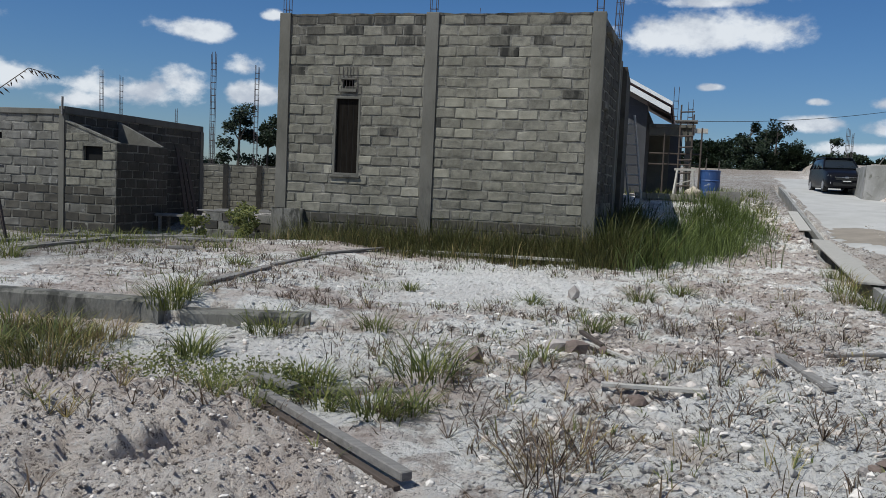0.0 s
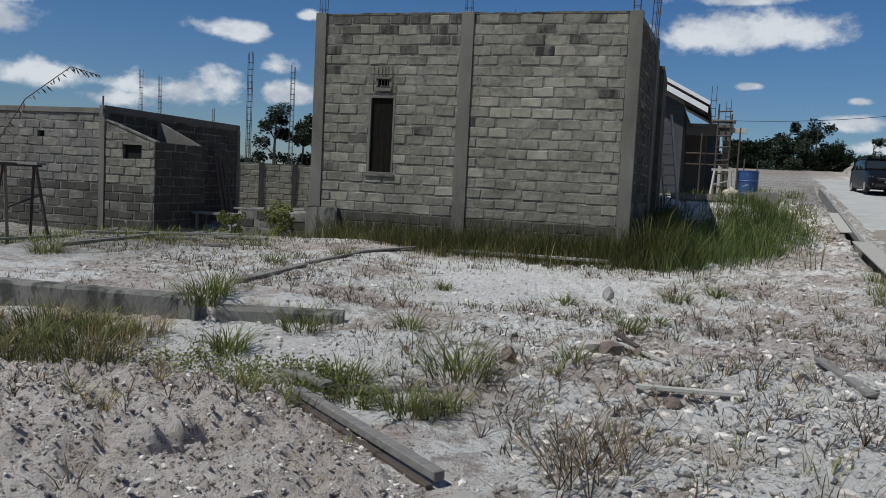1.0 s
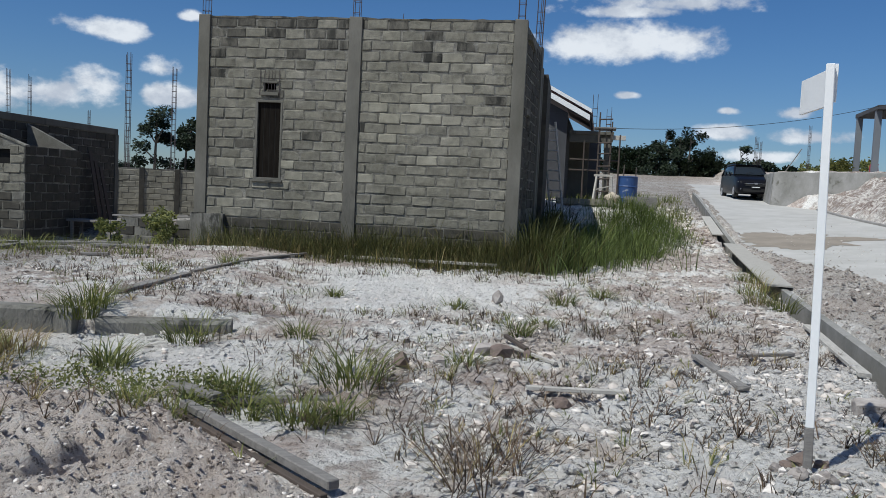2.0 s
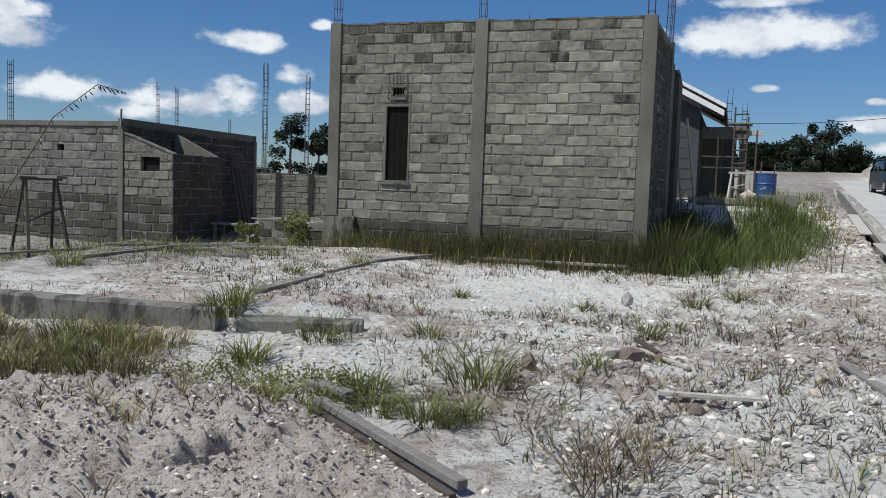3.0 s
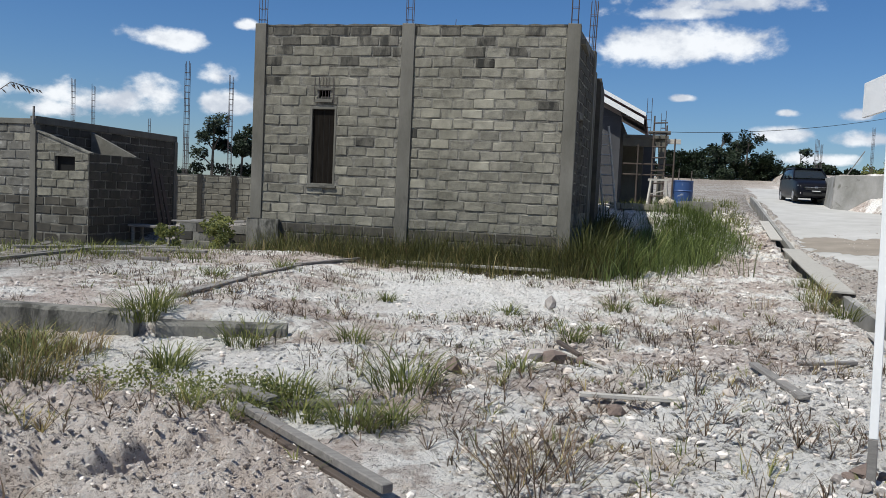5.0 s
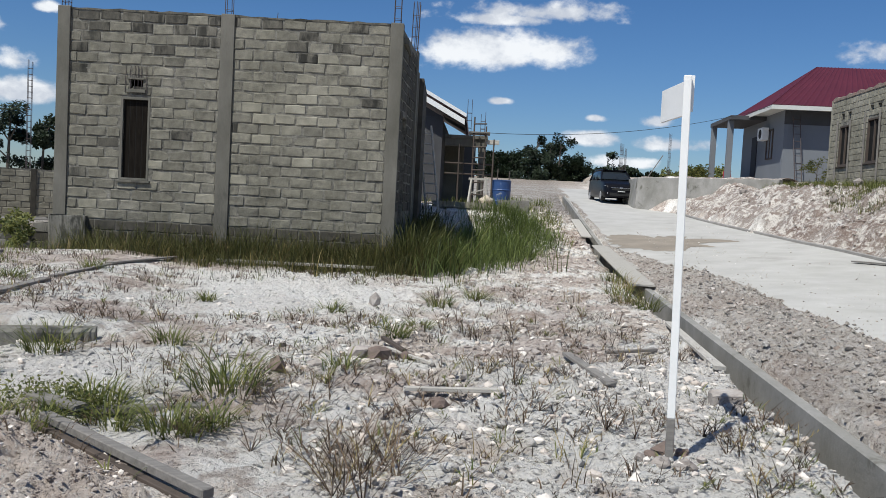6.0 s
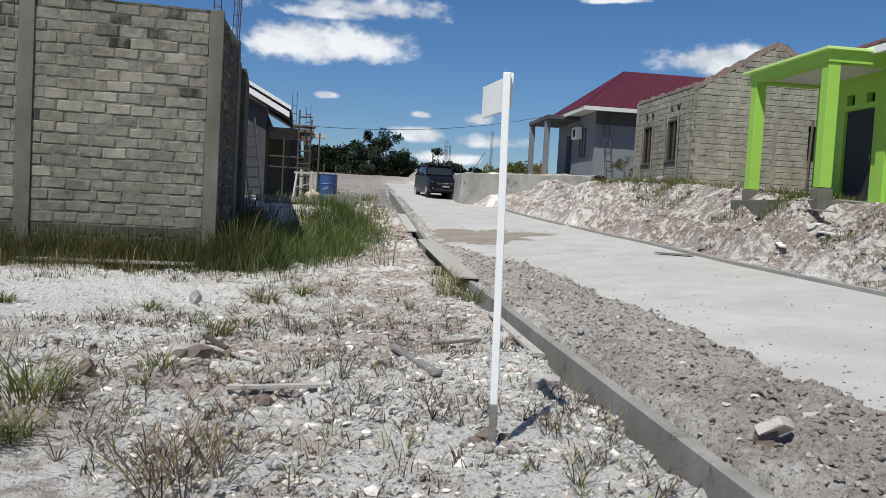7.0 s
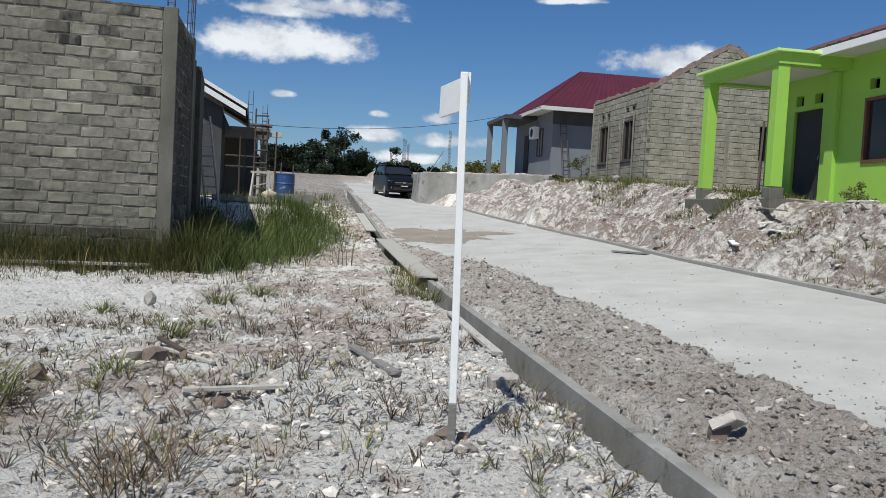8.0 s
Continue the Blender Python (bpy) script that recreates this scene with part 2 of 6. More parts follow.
M_BRICK_RUBBLE = material("ragged_mortar", (0.34, 0.27, 0.22), (0.15, 0.12, 0.10), 5, 35, 0.95, 1.0, 0.02, stain=(0.30, 0.16, 0.13), stain_scale=2.0, stain_low=0.52)
M_MORTAR = material("mortar", (0.31, 0.295, 0.25), (0.018, 0.016, 0.013), 6, 30, 0.95, 1.0, 0.02, drift=0.55)
M_CONCRETE = material("cast_concrete", (0.167, 0.158, 0.133), (0.090, 0.085, 0.069), 2.5, 45, 0.9, 0.5, 0.01, stain=(0.052, 0.049, 0.043), stain_scale=1.3, stain_low=0.58, stretch=(1, 1, 0.35), drift=0.55)
M_DRAIN = material("drain_concrete", (0.331, 0.317, 0.294), (0.184, 0.179, 0.161), 1.8, 30, 0.85, 0.4, 0.008, stain=(0.101, 0.097, 0.074), stain_scale=2.0, stain_low=0.56, drift=0.55)
M_SLAB = material("old_slab_edge", (0.27, 0.258, 0.225), (0.085, 0.080, 0.068), 3.5, 40, 0.9, 0.9, 0.02, stain=(0.022, 0.022, 0.017), stain_scale=4.0, stain_low=0.50, stretch=(1, 1, 0.4))
M_ROAD = material("road_concrete", (0.484, 0.470, 0.442), (0.381, 0.367, 0.344), 0.7, 30, 0.9, 0.3, 0.006, stain=(0.307, 0.288, 0.265), stain_scale=0.28, stain_low=0.58, speckle=0.25, drift=0.25)
M_DAMP = material("damp_silt", (0.33, 0.285, 0.23), (0.20, 0.17, 0.135), 1.2, 25, 0.8, 0.2, 0.005)
M_KERB = material("kerb_concrete", (0.357, 0.340, 0.319), (0.212, 0.200, 0.183), 2, 40, 0.9, 0.5, 0.01)
M_PLASTER_GREY = material("grey_render", (0.079, 0.080, 0.086), (0.045, 0.046, 0.051), 1.5, 30, 0.9, 0.3, 0.005, stain=(0.128, 0.128, 0.128), stain_scale=0.9, stain_low=0.62)
M_PAINT_GREY = material("grey_paint", (0.186, 0.202, 0.223), (0.155, 0.167, 0.186), 0.8, 20, 0.8, 0.1, 0.003)
M_PAINT_GREEN = material("lime_paint", (0.32, 0.56, 0.085), (0.28, 0.50, 0.07), 0.7, 25, 0.7, 0.1, 0.003, speckle=0.15)
M_GREEN_TRIM = material("pale_lime_trim", (0.56, 0.80, 0.26), (0.50, 0.74, 0.22), 1, 25, 0.7, 0.1, 0.003)
M_WHITE = material("white_paint", (0.84, 0.84, 0.83), (0.74, 0.74, 0.72), 3, 40, 0.65, 0.15, 0.003)
M_SOFFIT = material("soffit_board", (0.62, 0.62, 0.58), (0.52, 0.52, 0.49), 1, 20, 0.8, 0.1, 0.003)
M_ROOF_RED = material("maroon_metal_roof", (0.11, 0.018, 0.028), (0.075, 0.012, 0.019), 1.0, 20, 0.45, 0.15, 0.004, metal=0.1)
M_ROOF_BROWN = material("brown_metal_roof", (0.16, 0.075, 0.07), (0.10, 0.05, 0.048), 1.0, 20, 0.5, 0.15, 0.004, metal=0.1)
M_TIMBER = material("weathered_timber", (0.281, 0.264, 0.242), (0.128, 0.119, 0.111), 3, 30, 0.9, 0.8, 0.006, stretch=(2.0, 12, 12), spread=0.3)
M_TIMBER_PALE = material("pale_timber", (0.50, 0.475, 0.43), (0.30, 0.28, 0.25), 3, 30, 0.9, 0.6, 0.005, stretch=(2.0, 12, 12), spread=0.3)
M_TIMBER_DARK = material("dark_timber", (0.10, 0.075, 0.06), (0.05, 0.04, 0.034), 3, 30, 0.85, 0.5, 0.005, spread=0.3)
M_FRAME = material("brown_frame", (0.17, 0.065, 0.035), (0.10, 0.04, 0.024), 4, 30, 0.5, 0.2, 0.003)
M_DOOR = material("dark_door", (0.026, 0.026, 0.032), (0.018, 0.018, 0.022), 3, 30, 0.75, 0.1, 0.002)
M_BOARD = material("shut_boards", (0.020, 0.017, 0.014), (0.006, 0.005, 0.004), 6, 40, 0.95, 0.5, 0.004, stretch=(4, 4, 0.5), gloss=0.05)
# near-black colour that stands in for the shade inside rooms
M_INSIDE_SHADE = material("dark_inside", (0.022, 0.021, 0.02), (0.012, 0.012, 0.012), 3, 30, 0.9, 0.1, 0.002, gloss=0.1)
M_STEEL = material("rusty_rebar", (0.12, 0.10, 0.10), (0.06, 0.045, 0.045), 8, 60, 0.75, 0.3, 0.002, metal=0.4)
M_STONE = material("broken_stone", (0.468, 0.432, 0.396), (0.216, 0.180, 0.162), 5, 40, 0.95, 0.8, 0.015, spread=0.4)
M_SLAB_PALE = material("pale_split_stone", (0.62, 0.57, 0.52), (0.42, 0.37, 0.33), 5, 40, 0.95, 0.8, 0.01)
M_STONE_BROWN = material("brown_stone", (0.24, 0.18, 0.15), (0.10, 0.075, 0.065), 6, 40, 0.95, 0.8, 0.015)
M_GRASS = leafy("green_blades", (0.25, 0.25, 0.075), (0.06, 0.085, 0.025))
M_GRASS_DRY = leafy("dry_blades", (0.38, 0.31, 0.12), (0.10, 0.065, 0.04), 0.25)
M_WEED = leafy("dead_twigs", (0.15, 0.10, 0.06), (0.030, 0.021, 0.015), 0.12)
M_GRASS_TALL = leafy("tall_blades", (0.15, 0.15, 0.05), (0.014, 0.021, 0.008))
M_GRASS_SIDE = leafy("fresh_tall_blades", (0.21, 0.26, 0.075), (0.035, 0.055, 0.018))
M_LEAF = leafy("tree_leaves", (0.030, 0.046, 0.020), (0.008, 0.015, 0.008), 0.2)
M_BARK = material("bark", (0.13, 0.11, 0.09), (0.06, 0.05, 0.042), 4, 30, 0.95, 0.8, 0.02)
M_PLASTIC_BLUE = material("blue_plastic", (0.035, 0.09, 0.25), (0.025, 0.06, 0.17), 3, 30, 0.5, 0.15, 0.003, stain=(0.35, 0.37, 0.40), stain_scale=4, stain_low=0.58)
M_CAR = material("dark_car_paint", (0.008, 0.008, 0.011), (0.005, 0.005, 0.007), 1, 30, 0.30, 0.0, 0.001, gloss=0.18)
M_BLACK = material("black_rubber", (0.02, 0.02, 0.02), (0.012, 0.012, 0.012), 5, 40, 0.8, 0.2, 0.002)
M_CHROME = material("bright_metal", (0.70, 0.70, 0.72), (0.6, 0.6, 0.62), 3, 20, 0.25, 0.0, 0.001, metal=0.9)
M_LAMP_GLASS = material("lamp_lens", (0.75, 0.77, 0.8), (0.65, 0.67, 0.7), 3, 20, 0.1, 0.0, 0.001, clear=1.0)
M_GLASS = plain_glass("dark_glass")
M_RED_CLOTH = material("red_cloth", (0.45, 0.05, 0.06), (0.3, 0.03, 0.04), 3, 30, 0.9, 0.3, 0.005)
M_SACK = material("cream_sack", (0.55, 0.48, 0.38), (0.42, 0.36, 0.28), 4, 40, 0.9, 0.5, 0.01)

# ---- building helpers ----


def thing(name, label, category, m=None, group="", kind=""):
    ob = tagged(new(name), label, category, group, kind)
    ob.empty_display_size = 0.2
    if m is not None:
        ob.matrix_world = m
    return ob


def part(name, bm, made, parent=None, label="", m=None, smooth=False):
    """Links a bmesh as one mesh object, under a thing or part."""
    mesh = bpy.data.meshes.new(name)
    bm.to_mesh(mesh)
    bm.free()
    mesh.materials.append(made)
    if smooth:
        mesh.polygons.foreach_set("use_smooth", [True] * len(mesh.polygons))
    ob = new(name, mesh)
    if parent:
        ob.parent = parent
    if m is not None:
        ob.matrix_basis = m
    if label:
        ob["label"] = label
    return ob


def raw(name, verts, faces, made, parent=None, smooth=False):
    mesh = bpy.data.meshes.new(name)
    mesh.from_pydata(verts, [], faces)
    mesh.materials.append(made)
    if smooth:
        mesh.polygons.foreach_set("use_smooth", [True] * len(mesh.polygons))
    ob = new(name, mesh)
    if parent:
        ob.parent = parent
    return ob


def box(a, b, bevel=0.0, bm=None, turn=None, jitter=0.0):
    """A box from corner a to corner b, with worn edges."""
    bm = bm or bmesh.new()
    mid = [(p + q) / 2 for p, q in zip(a, b)]
    size = [max(abs(q - p), 1e-4) for p, q in zip(a, b)]
    m = Matrix.Translation(mid) @ (turn or Matrix()) @ Matrix.Diagonal((*size, 1))
    verts = bmesh.ops.create_cube(bm, size=1, matrix=m)["verts"]
    if bevel:
        edges = list({e for v in verts for e in v.link_edges})
        made = bmesh.ops.bevel(bm, geom=edges, offset=bevel, segments=2, affect="EDGES", profile=0.6)
        verts = list({v for f in made["faces"] for v in f.verts})
    if jitter:
        for v in verts:
            v.co += Vector((random.uniform(-1, 1), random.uniform(-1, 1), random.uniform(-1, 1))) * jitter
    return bm


def rod(p, q, r0, r1=None, bm=None, sides=8):
    bm = bm or bmesh.new()
    p, q = Vector(p), Vector(q)
    m = Matrix.Translation((p + q) / 2) @ (q - p).to_track_quat("Z", "Y").to_matrix().to_4x4()
    bmesh.ops.create_cone(bm, cap_ends=True, segments=sides, radius1=r0, radius2=r0 if r1 is None else r1, depth=(q - p).length, matrix=m)
    return bm


def beam(p, q, wide, high, bm=None, bevel=0.004, roll=0.0):
    """A timber from p to q."""
    bm = bm or bmesh.new()
    p, q = Vector(p), Vector(q)
    m = Matrix.Translation((p + q) / 2) @ (q - p).to_track_quat("X", "Z").to_matrix().to_4x4() @ pose(0, 0, 0, roll)
    length = (q - p).length
    verts = bmesh.ops.create_cube(bm, size=1, matrix=m @ Matrix.Diagonal((length, wide, high, 1)))["verts"]
    if bevel:
        bmesh.ops.bevel(bm, geom=list({e for v in verts for e in v.link_edges}), offset=bevel, segments=1, affect="EDGES")
    return bm


def prism(outline, y0, y1):
    """A flat outline in x and z, given depth from y0 to y1."""
    bm = bmesh.new()
    front = [bm.verts.new((x, y0, z)) for x, z in outline]
    back = [bm.verts.new((x, y1, z)) for x, z in outline]
    bm.faces.new(front)
    bm.faces.new(back[::-1])
    for i in range(len(front)):
        j = (i + 1) % len(front)
        bm.faces.new((front[j], front[i], back[i], back[j]))
    bmesh.ops.recalc_face_normals(bm, faces=bm.faces)
    return bm


def rock(radius, seed, squash=0.7, bm=None, at=(0, 0, 0), detail=2):
    bm = bm or bmesh.new()
    verts = bmesh.ops.create_icosphere(bm, subdivisions=detail, radius=1)["verts"]
    off = Vector((seed * 3.7, seed * 1.3, seed * 7.1))
    for v in verts:
        d = 0.72 + 0.55 * noise.noise(v.co * 1.1 + off) + 0.18 * noise.noise(v.co * 3.1 + off)
        v.co = Vector((v.co.x * d * radius, v.co.y * d * radius * 0.85, v.co.z * d * radius * squash)) + Vector(at)
    return bm


# ---- the lie of the land: o metres to the right of the street's line through the eye, s metres along it ----
ES, EO = np.array((0.3256, 0.9455)), np.array((0.9455, -0.3256))
STREET = math.degrees(math.atan2(-0.3256, 0.9455))


def street(o, s, z=0.0):
    p = EO * o + ES * s
    return Vector((p[0], p[1], z))


def hashed(i, j, k):
    v = np.sin(i * 127.1 + j * 311.7 + k * 74.7) * 43758.5453
    return v - np.floor(v)


def soft_noise(x, y, k):
    i, j = np.floor(x), np.floor(y)
    u, v = x - i, y - j
    u, v = u * u * (3 - 2 * u), v * v * (3 - 2 * v)
    a = hashed(i, j, k) * (1 - u) + hashed(i + 1, j, k) * u
    b = hashed(i, j + 1, k) * (1 - u) + hashed(i + 1, j + 1, k) * u
    return a * (1 - v) + b * v - 0.5


def fractal(x, y, k, octaves=4):
    total, size = 0.0, 1.0
    for n in range(octaves):
        total, size = total + size * soft_noise(x * 2.03**n, y * 2.03**n, k + n), size * 0.5
    return total


def step(v, lo, hi):
    t = np.clip((v - lo) / (hi - lo), 0, 1)
    return t * t * (3 - 2 * t)


LOT = ((-50, 2, 17, 22, 40, 75, 200, 4000), (0, 0, 0.2, 0.42, 1.80, 4.0, 6.2, 6.2))
KERB = ((0, 9.8, 16, 23.4, 40, 75, 200, 4000), (0.30, 0.52, 0.65, 0.90, 1.74, 4.0, 6.2, 6.2))
PLOT = ((0, 16, 25, 30.5, 34, 35.4, 45, 75, 200, 4000), (1.50, 2.02, 2.60, 2.68, 2.50, 3.08, 3.2, 4.6, 6.5, 6.5))
ROAD_L, ROAD_R, DRAIN_L, DRAIN_R = 4.0, 7.75, 1.93, 2.19


def bend(s):
    """How far the road's far edge swings in, up to the corner of the retaining wall."""
    return -1.1 * step(s, 20.0, 35.0) - 1.25 * step(s, 35.5, 38.6)


def fringe(s):
    """How far the slab widens towards the drain up the street."""
    return -1.35 * step(s, 15.0, 23.0)


def road_level(o, s):
    low, high = np.interp(s, *LOT), np.interp(s, *KERB)
    return low + (high - low) * np.clip((o - DRAIN_R) / (ROAD_R - DRAIN_R), 0, 1)


def lie(x, y):
    """The level of the ground, with no small lumps."""
    x, y = np.asarray(x, float), np.asarray(y, float)
    o, s = x * EO[0] + y * EO[1], x * ES[0] + y * ES[1]
    lot = np.interp(s, *LOT) * (0.25 + 0.75 * step(x, -9, -1))
    lot = lot + (1.42 - lot) * step(s, 19.5, 22.5) * step(s, 36, 30) * step(o, 1.4, -0.6) * step(o, -9, -7)
    road = road_level(o, s)
    plot = np.interp(s, *PLOT)
    edge = o - bend(s)
    cut = edge + 0.9 * fractal(s * 0.6, o * 0.2, 5, 4)
    bank = 0.42 * step(cut, ROAD_R + 0.15, ROAD_R + 0.8) + 0.58 * step(cut, ROAD_R + 0.9, ROAD_R + 2.2)
    bank = np.where(s > 38.4, step(edge, ROAD_R + 0.10, ROAD_R + 0.40), bank)
    z = np.where(o < 2.1, lot, road)
    return np.where(edge > ROAD_R, road + (plot - road) * bank, z)


def ground_level(x, y):
    x, y = np.asarray(x, float), np.asarray(y, float)
    o, s = x * EO[0] + y * EO[1], x * ES[0] + y * ES[1]
    z = lie(x, y)
    near = step(np.hypot(x, y), 60, 25)
    lumps = 0.05 * fractal(x * 1.1, y * 1.1, 1, 3) + 0.07 * fractal(x * 5, y * 5, 11, 4) * (0.4 + soft_noise(x * 0.7, y * 0.7, 30) + 0.5)
    clods = 0.085 * np.abs(fractal(x * 13, y * 13, 23, 2)) * step(fractal(x * 1.1, y * 1.1, 46, 2), -0.15, 0.2) + 0.08 * np.abs(fractal(x * 7, y * 7, 21, 3)) * step(fractal(x * 0.8, y * 0.8, 44, 2), -0.1, 0.25)
    # loose spoil on the near lot, with a gully in it
    spoil = step(x + 0.757 * (y - 4.06) + 0.14, -0.10, -0.55) * step(y, 6.0, 5.0) * step(y, 2.0, 3.0)
    z_small = (lumps + clods) * near + spoil * (0.05 + 0.15 * np.abs(fractal(x * 4.5, y * 4.5, 61, 4)) + 0.13 * np.abs(fractal(x * 9, y * 9, 63, 4)))
    line = np.interp(x, (-2.40, -2.00, -1.80, -1.44, -1.23, -1.00), (3.45, 3.58, 3.74, 3.90, 4.10, 4.45)) + 0.25 * fractal(x * 3.0, y * 0.6, 66, 4)
    gully = np.exp(-(((y - line) / 0.085) ** 2)) * step(x, -0.95, -1.20) * (0.55 + np.abs(fractal(x * 5, y, 67, 2)))
    lump = np.exp(-(((y - line - 0.24) / 0.13) ** 2)) * step(x, -0.95, -1.20) * np.abs(fractal(x * 6, y * 6, 69, 3))
    z_small = z_small - 0.40 * gully + 0.22 * lump
    # the spoil is trodden flat along the fallen beam
    along_beam = np.clip(((x + 0.132) * -0.998 + (y - 3.90) * 1.38) / 2.90, 0, 1)
    off = np.hypot(x + 0.132 + 0.998 * along_beam, y - 3.90 - 1.38 * along_beam)
    z_small = z_small * (0.25 + 0.75 * step(off, 0.10, 0.38))
    # the level pad of the unbuilt house
    pad = step(x, 0.9, 0.6) * step(x, -7.5, -7.0) * np.where(x < -2.5, step(y + 0.19 * (x + 2.66), 7.80, 7.88), step(y - 0.10 * x, 8.08, 8.16)) * step(y, 15.6, 15.2)
    z_small = z_small * (1 - 0.6 * pad) + pad * (0.05 + 0.17 * step(x, -0.8, -2.0))
    # the bank is rough, the bed of the road lies below its slab, the drain is dug out
    edge = o - bend(s)
    heap = step(edge, ROAD_R + 0.2, ROAD_R + 0.7) * step(edge, ROAD_R + 2.5, ROAD_R + 1.3) * step(s, 37.5, 33)
    z_small = z_small + heap * (0.24 * np.abs(fractal(x * 1.3, y * 1.3, 71, 4)) + 0.30 * np.abs(fractal(x * 3.4, y * 3.4, 75, 3)) - 0.10)
    verge = o - fringe(s)
    slab = step(verge + 0.35 * fractal(s * 0.9, o * 0.9, 81, 3), ROAD_L - 0.25, ROAD_L + 0.1) * step(edge, ROAD_R + 0.18, ROAD_R + 0.08) * step(s, 58, 56)
    rim = step(o, DRAIN_R, DRAIN_R + 0.3) * step(verge, ROAD_L + 0.3, ROAD_L - 0.3)
    z_small = z_small * (1 - slab) * (1 + 0.3 * rim) - 0.10 * slab + rim * (1 - slab) * (0.04 + 0.11 * np.abs(fractal(x * 8, y * 8, 85, 3)))
    spill = 0.16 * fractal(s * 2.2, o * 0.5, 97, 4) + 0.02
    dug = step(o, DRAIN_L - 0.05 + spill, DRAIN_L + 0.03 + spill) * step(o, DRAIN_R + 0.14, DRAIN_R + 0.10) * step(s, 46, 45)
    return z + z_small * (1 - dug) - 0.55 * dug


def rest_on(x, y, lift=0.0):
    return float(ground_level(x, y)) + lift


def spaced(*stretches):
    out = []
    for a, b, gap in stretches:
        out += list(np.arange(a, b, gap))
    return np.array(out)


def build_ground():
    far = np.array((110, 150, 220, 350, 600, 1100, 2200, 4000.0))
    xs = np.concatenate((-far[::-1], spaced((-80, -24, 2.0), (-24, -6, 0.30), (-6, 6.5, 0.034), (6.5, 20, 0.11), (20, 40, 0.5), (40, 80, 2.0)), far))
    ys = np.concatenate((-far[::-1], spaced((-80, -14, 4.0), (-14, 0, 0.5), (0, 2.4, 0.12), (2.4, 9.5, 0.034), (9.5, 16, 0.07), (16, 32, 0.16), (32, 60, 0.6), (60, 108, 3.0)), far))
    gx, gy = np.meshgrid(xs, ys)
    gz = ground_level(gx, gy)
    w, h = len(xs), len(ys)
    index = np.arange(w * h).reshape(h, w)
    quads = np.stack((index[:-1, :-1], index[:-1, 1:], index[1:, 1:], index[1:, :-1]), -1).reshape(-1, 4)
    mesh = bpy.data.meshes.new("ground")
    mesh.vertices.add(w * h)
    mesh.vertices.foreach_set("co", np.stack((gx, gy, gz), -1).ravel())
    mesh.loops.add(quads.size)
    mesh.loops.foreach_set("vertex_index", quads.ravel().astype(np.int32))
    mesh.polygons.add(len(quads))
    mesh.polygons.foreach_set("loop_start", np.arange(0, quads.size, 4, dtype=np.int32))
    mesh.update(calc_edges=True)
    mesh.validate()
    mesh.polygons.foreach_set("use_smooth", [True] * len(mesh.polygons))
    mesh.materials.append(M_EARTH)
    tagged(new("ground", mesh), "white sandy clay ground with rubble and pinkish patches", "ground", kind="structure")


build_ground()


def strip(name, made, o_list, s0, s1, gap, level, label, kind="structure", category="", swing=None):
    """A long piece that follows the street; o_list: (offset, lift) round its cross-section."""
    ss = list(np.arange(s0, s1, gap)) + [s1]
    verts, faces, k = [], [], len(o_list)
    for s in ss:
        for o, lift in o_list:
            o = o + (float(swing(s)) if swing else 0.0)
            verts.append(street(o, s, float(level(o, s)) + lift))
    for i in range(len(ss) - 1):
        for j in range(k):
            a, b = i * k + j, i * k + (j + 1) % k
            faces.append((a, b, b + k, a + k))
    faces.append(tuple(range(k))[::-1])
    faces.append(tuple(range((len(ss) - 1) * k, len(ss) * k)))
    return tagged(raw(name, verts, faces, made), label, category or name, kind=kind)


def build_street():
    cross = [(ROAD_R, -0.16), (DRAIN_R + 0.13, -0.16)] + [(o, 0.0) for o in np.linspace(DRAIN_R + 0.13, ROAD_R, 10)]
    strip("road", M_ROAD, cross, -6.0, 57.0, 0.6, road_level, "pale dusty concrete road with damp stains", category="road")
    lot = lambda o, s: np.interp(s, *LOT)
    inner = lambda o, s: np.interp(s, *LOT) + 0.035
    strip("drain_wall", M_DRAIN, [(DRAIN_R, -0.6), (DRAIN_R, 0.03), (DRAIN_R + 0.015, 0.04), (DRAIN_R + 0.09, 0.04), (DRAIN_R + 0.11, 0.03), (DRAIN_R + 0.11, -0.6)], -4.0, 45.0, 0.8, lot, "grey cast concrete wall of the roadside drain", category="drain")
    strip("drain_lip", M_DRAIN, [(DRAIN_L - 0.09, -0.6), (DRAIN_L - 0.09, -0.03), (DRAIN_L, -0.03), (DRAIN_L, -0.6)], -4.0, 45.0, 0.8, lot, "low worn concrete edge of the roadside drain", category="drain")
    strip("drain_bed", M_DRAIN, [(DRAIN_L, -0.50), (DRAIN_L, -0.42), (DRAIN_R, -0.42), (DRAIN_R, -0.50)], -4.0, 45.0, 0.8, lot, "dirty concrete bed of the roadside drain", category="drain")
    strip("kerb", M_KERB, [(ROAD_R + 0.004, -0.2), (ROAD_R + 0.004, 0.06), (ROAD_R + 0.02, 0.07), (ROAD_R + 0.10, 0.07), (ROAD_R + 0.12, 0.06), (ROAD_R + 0.12, -0.2)], -4.0, 36.0, 0.8, road_level, "low grey concrete kerb at the foot of the bank", category="kerb", swing=bend)


build_street()

# ---- walls of cement blocks ----


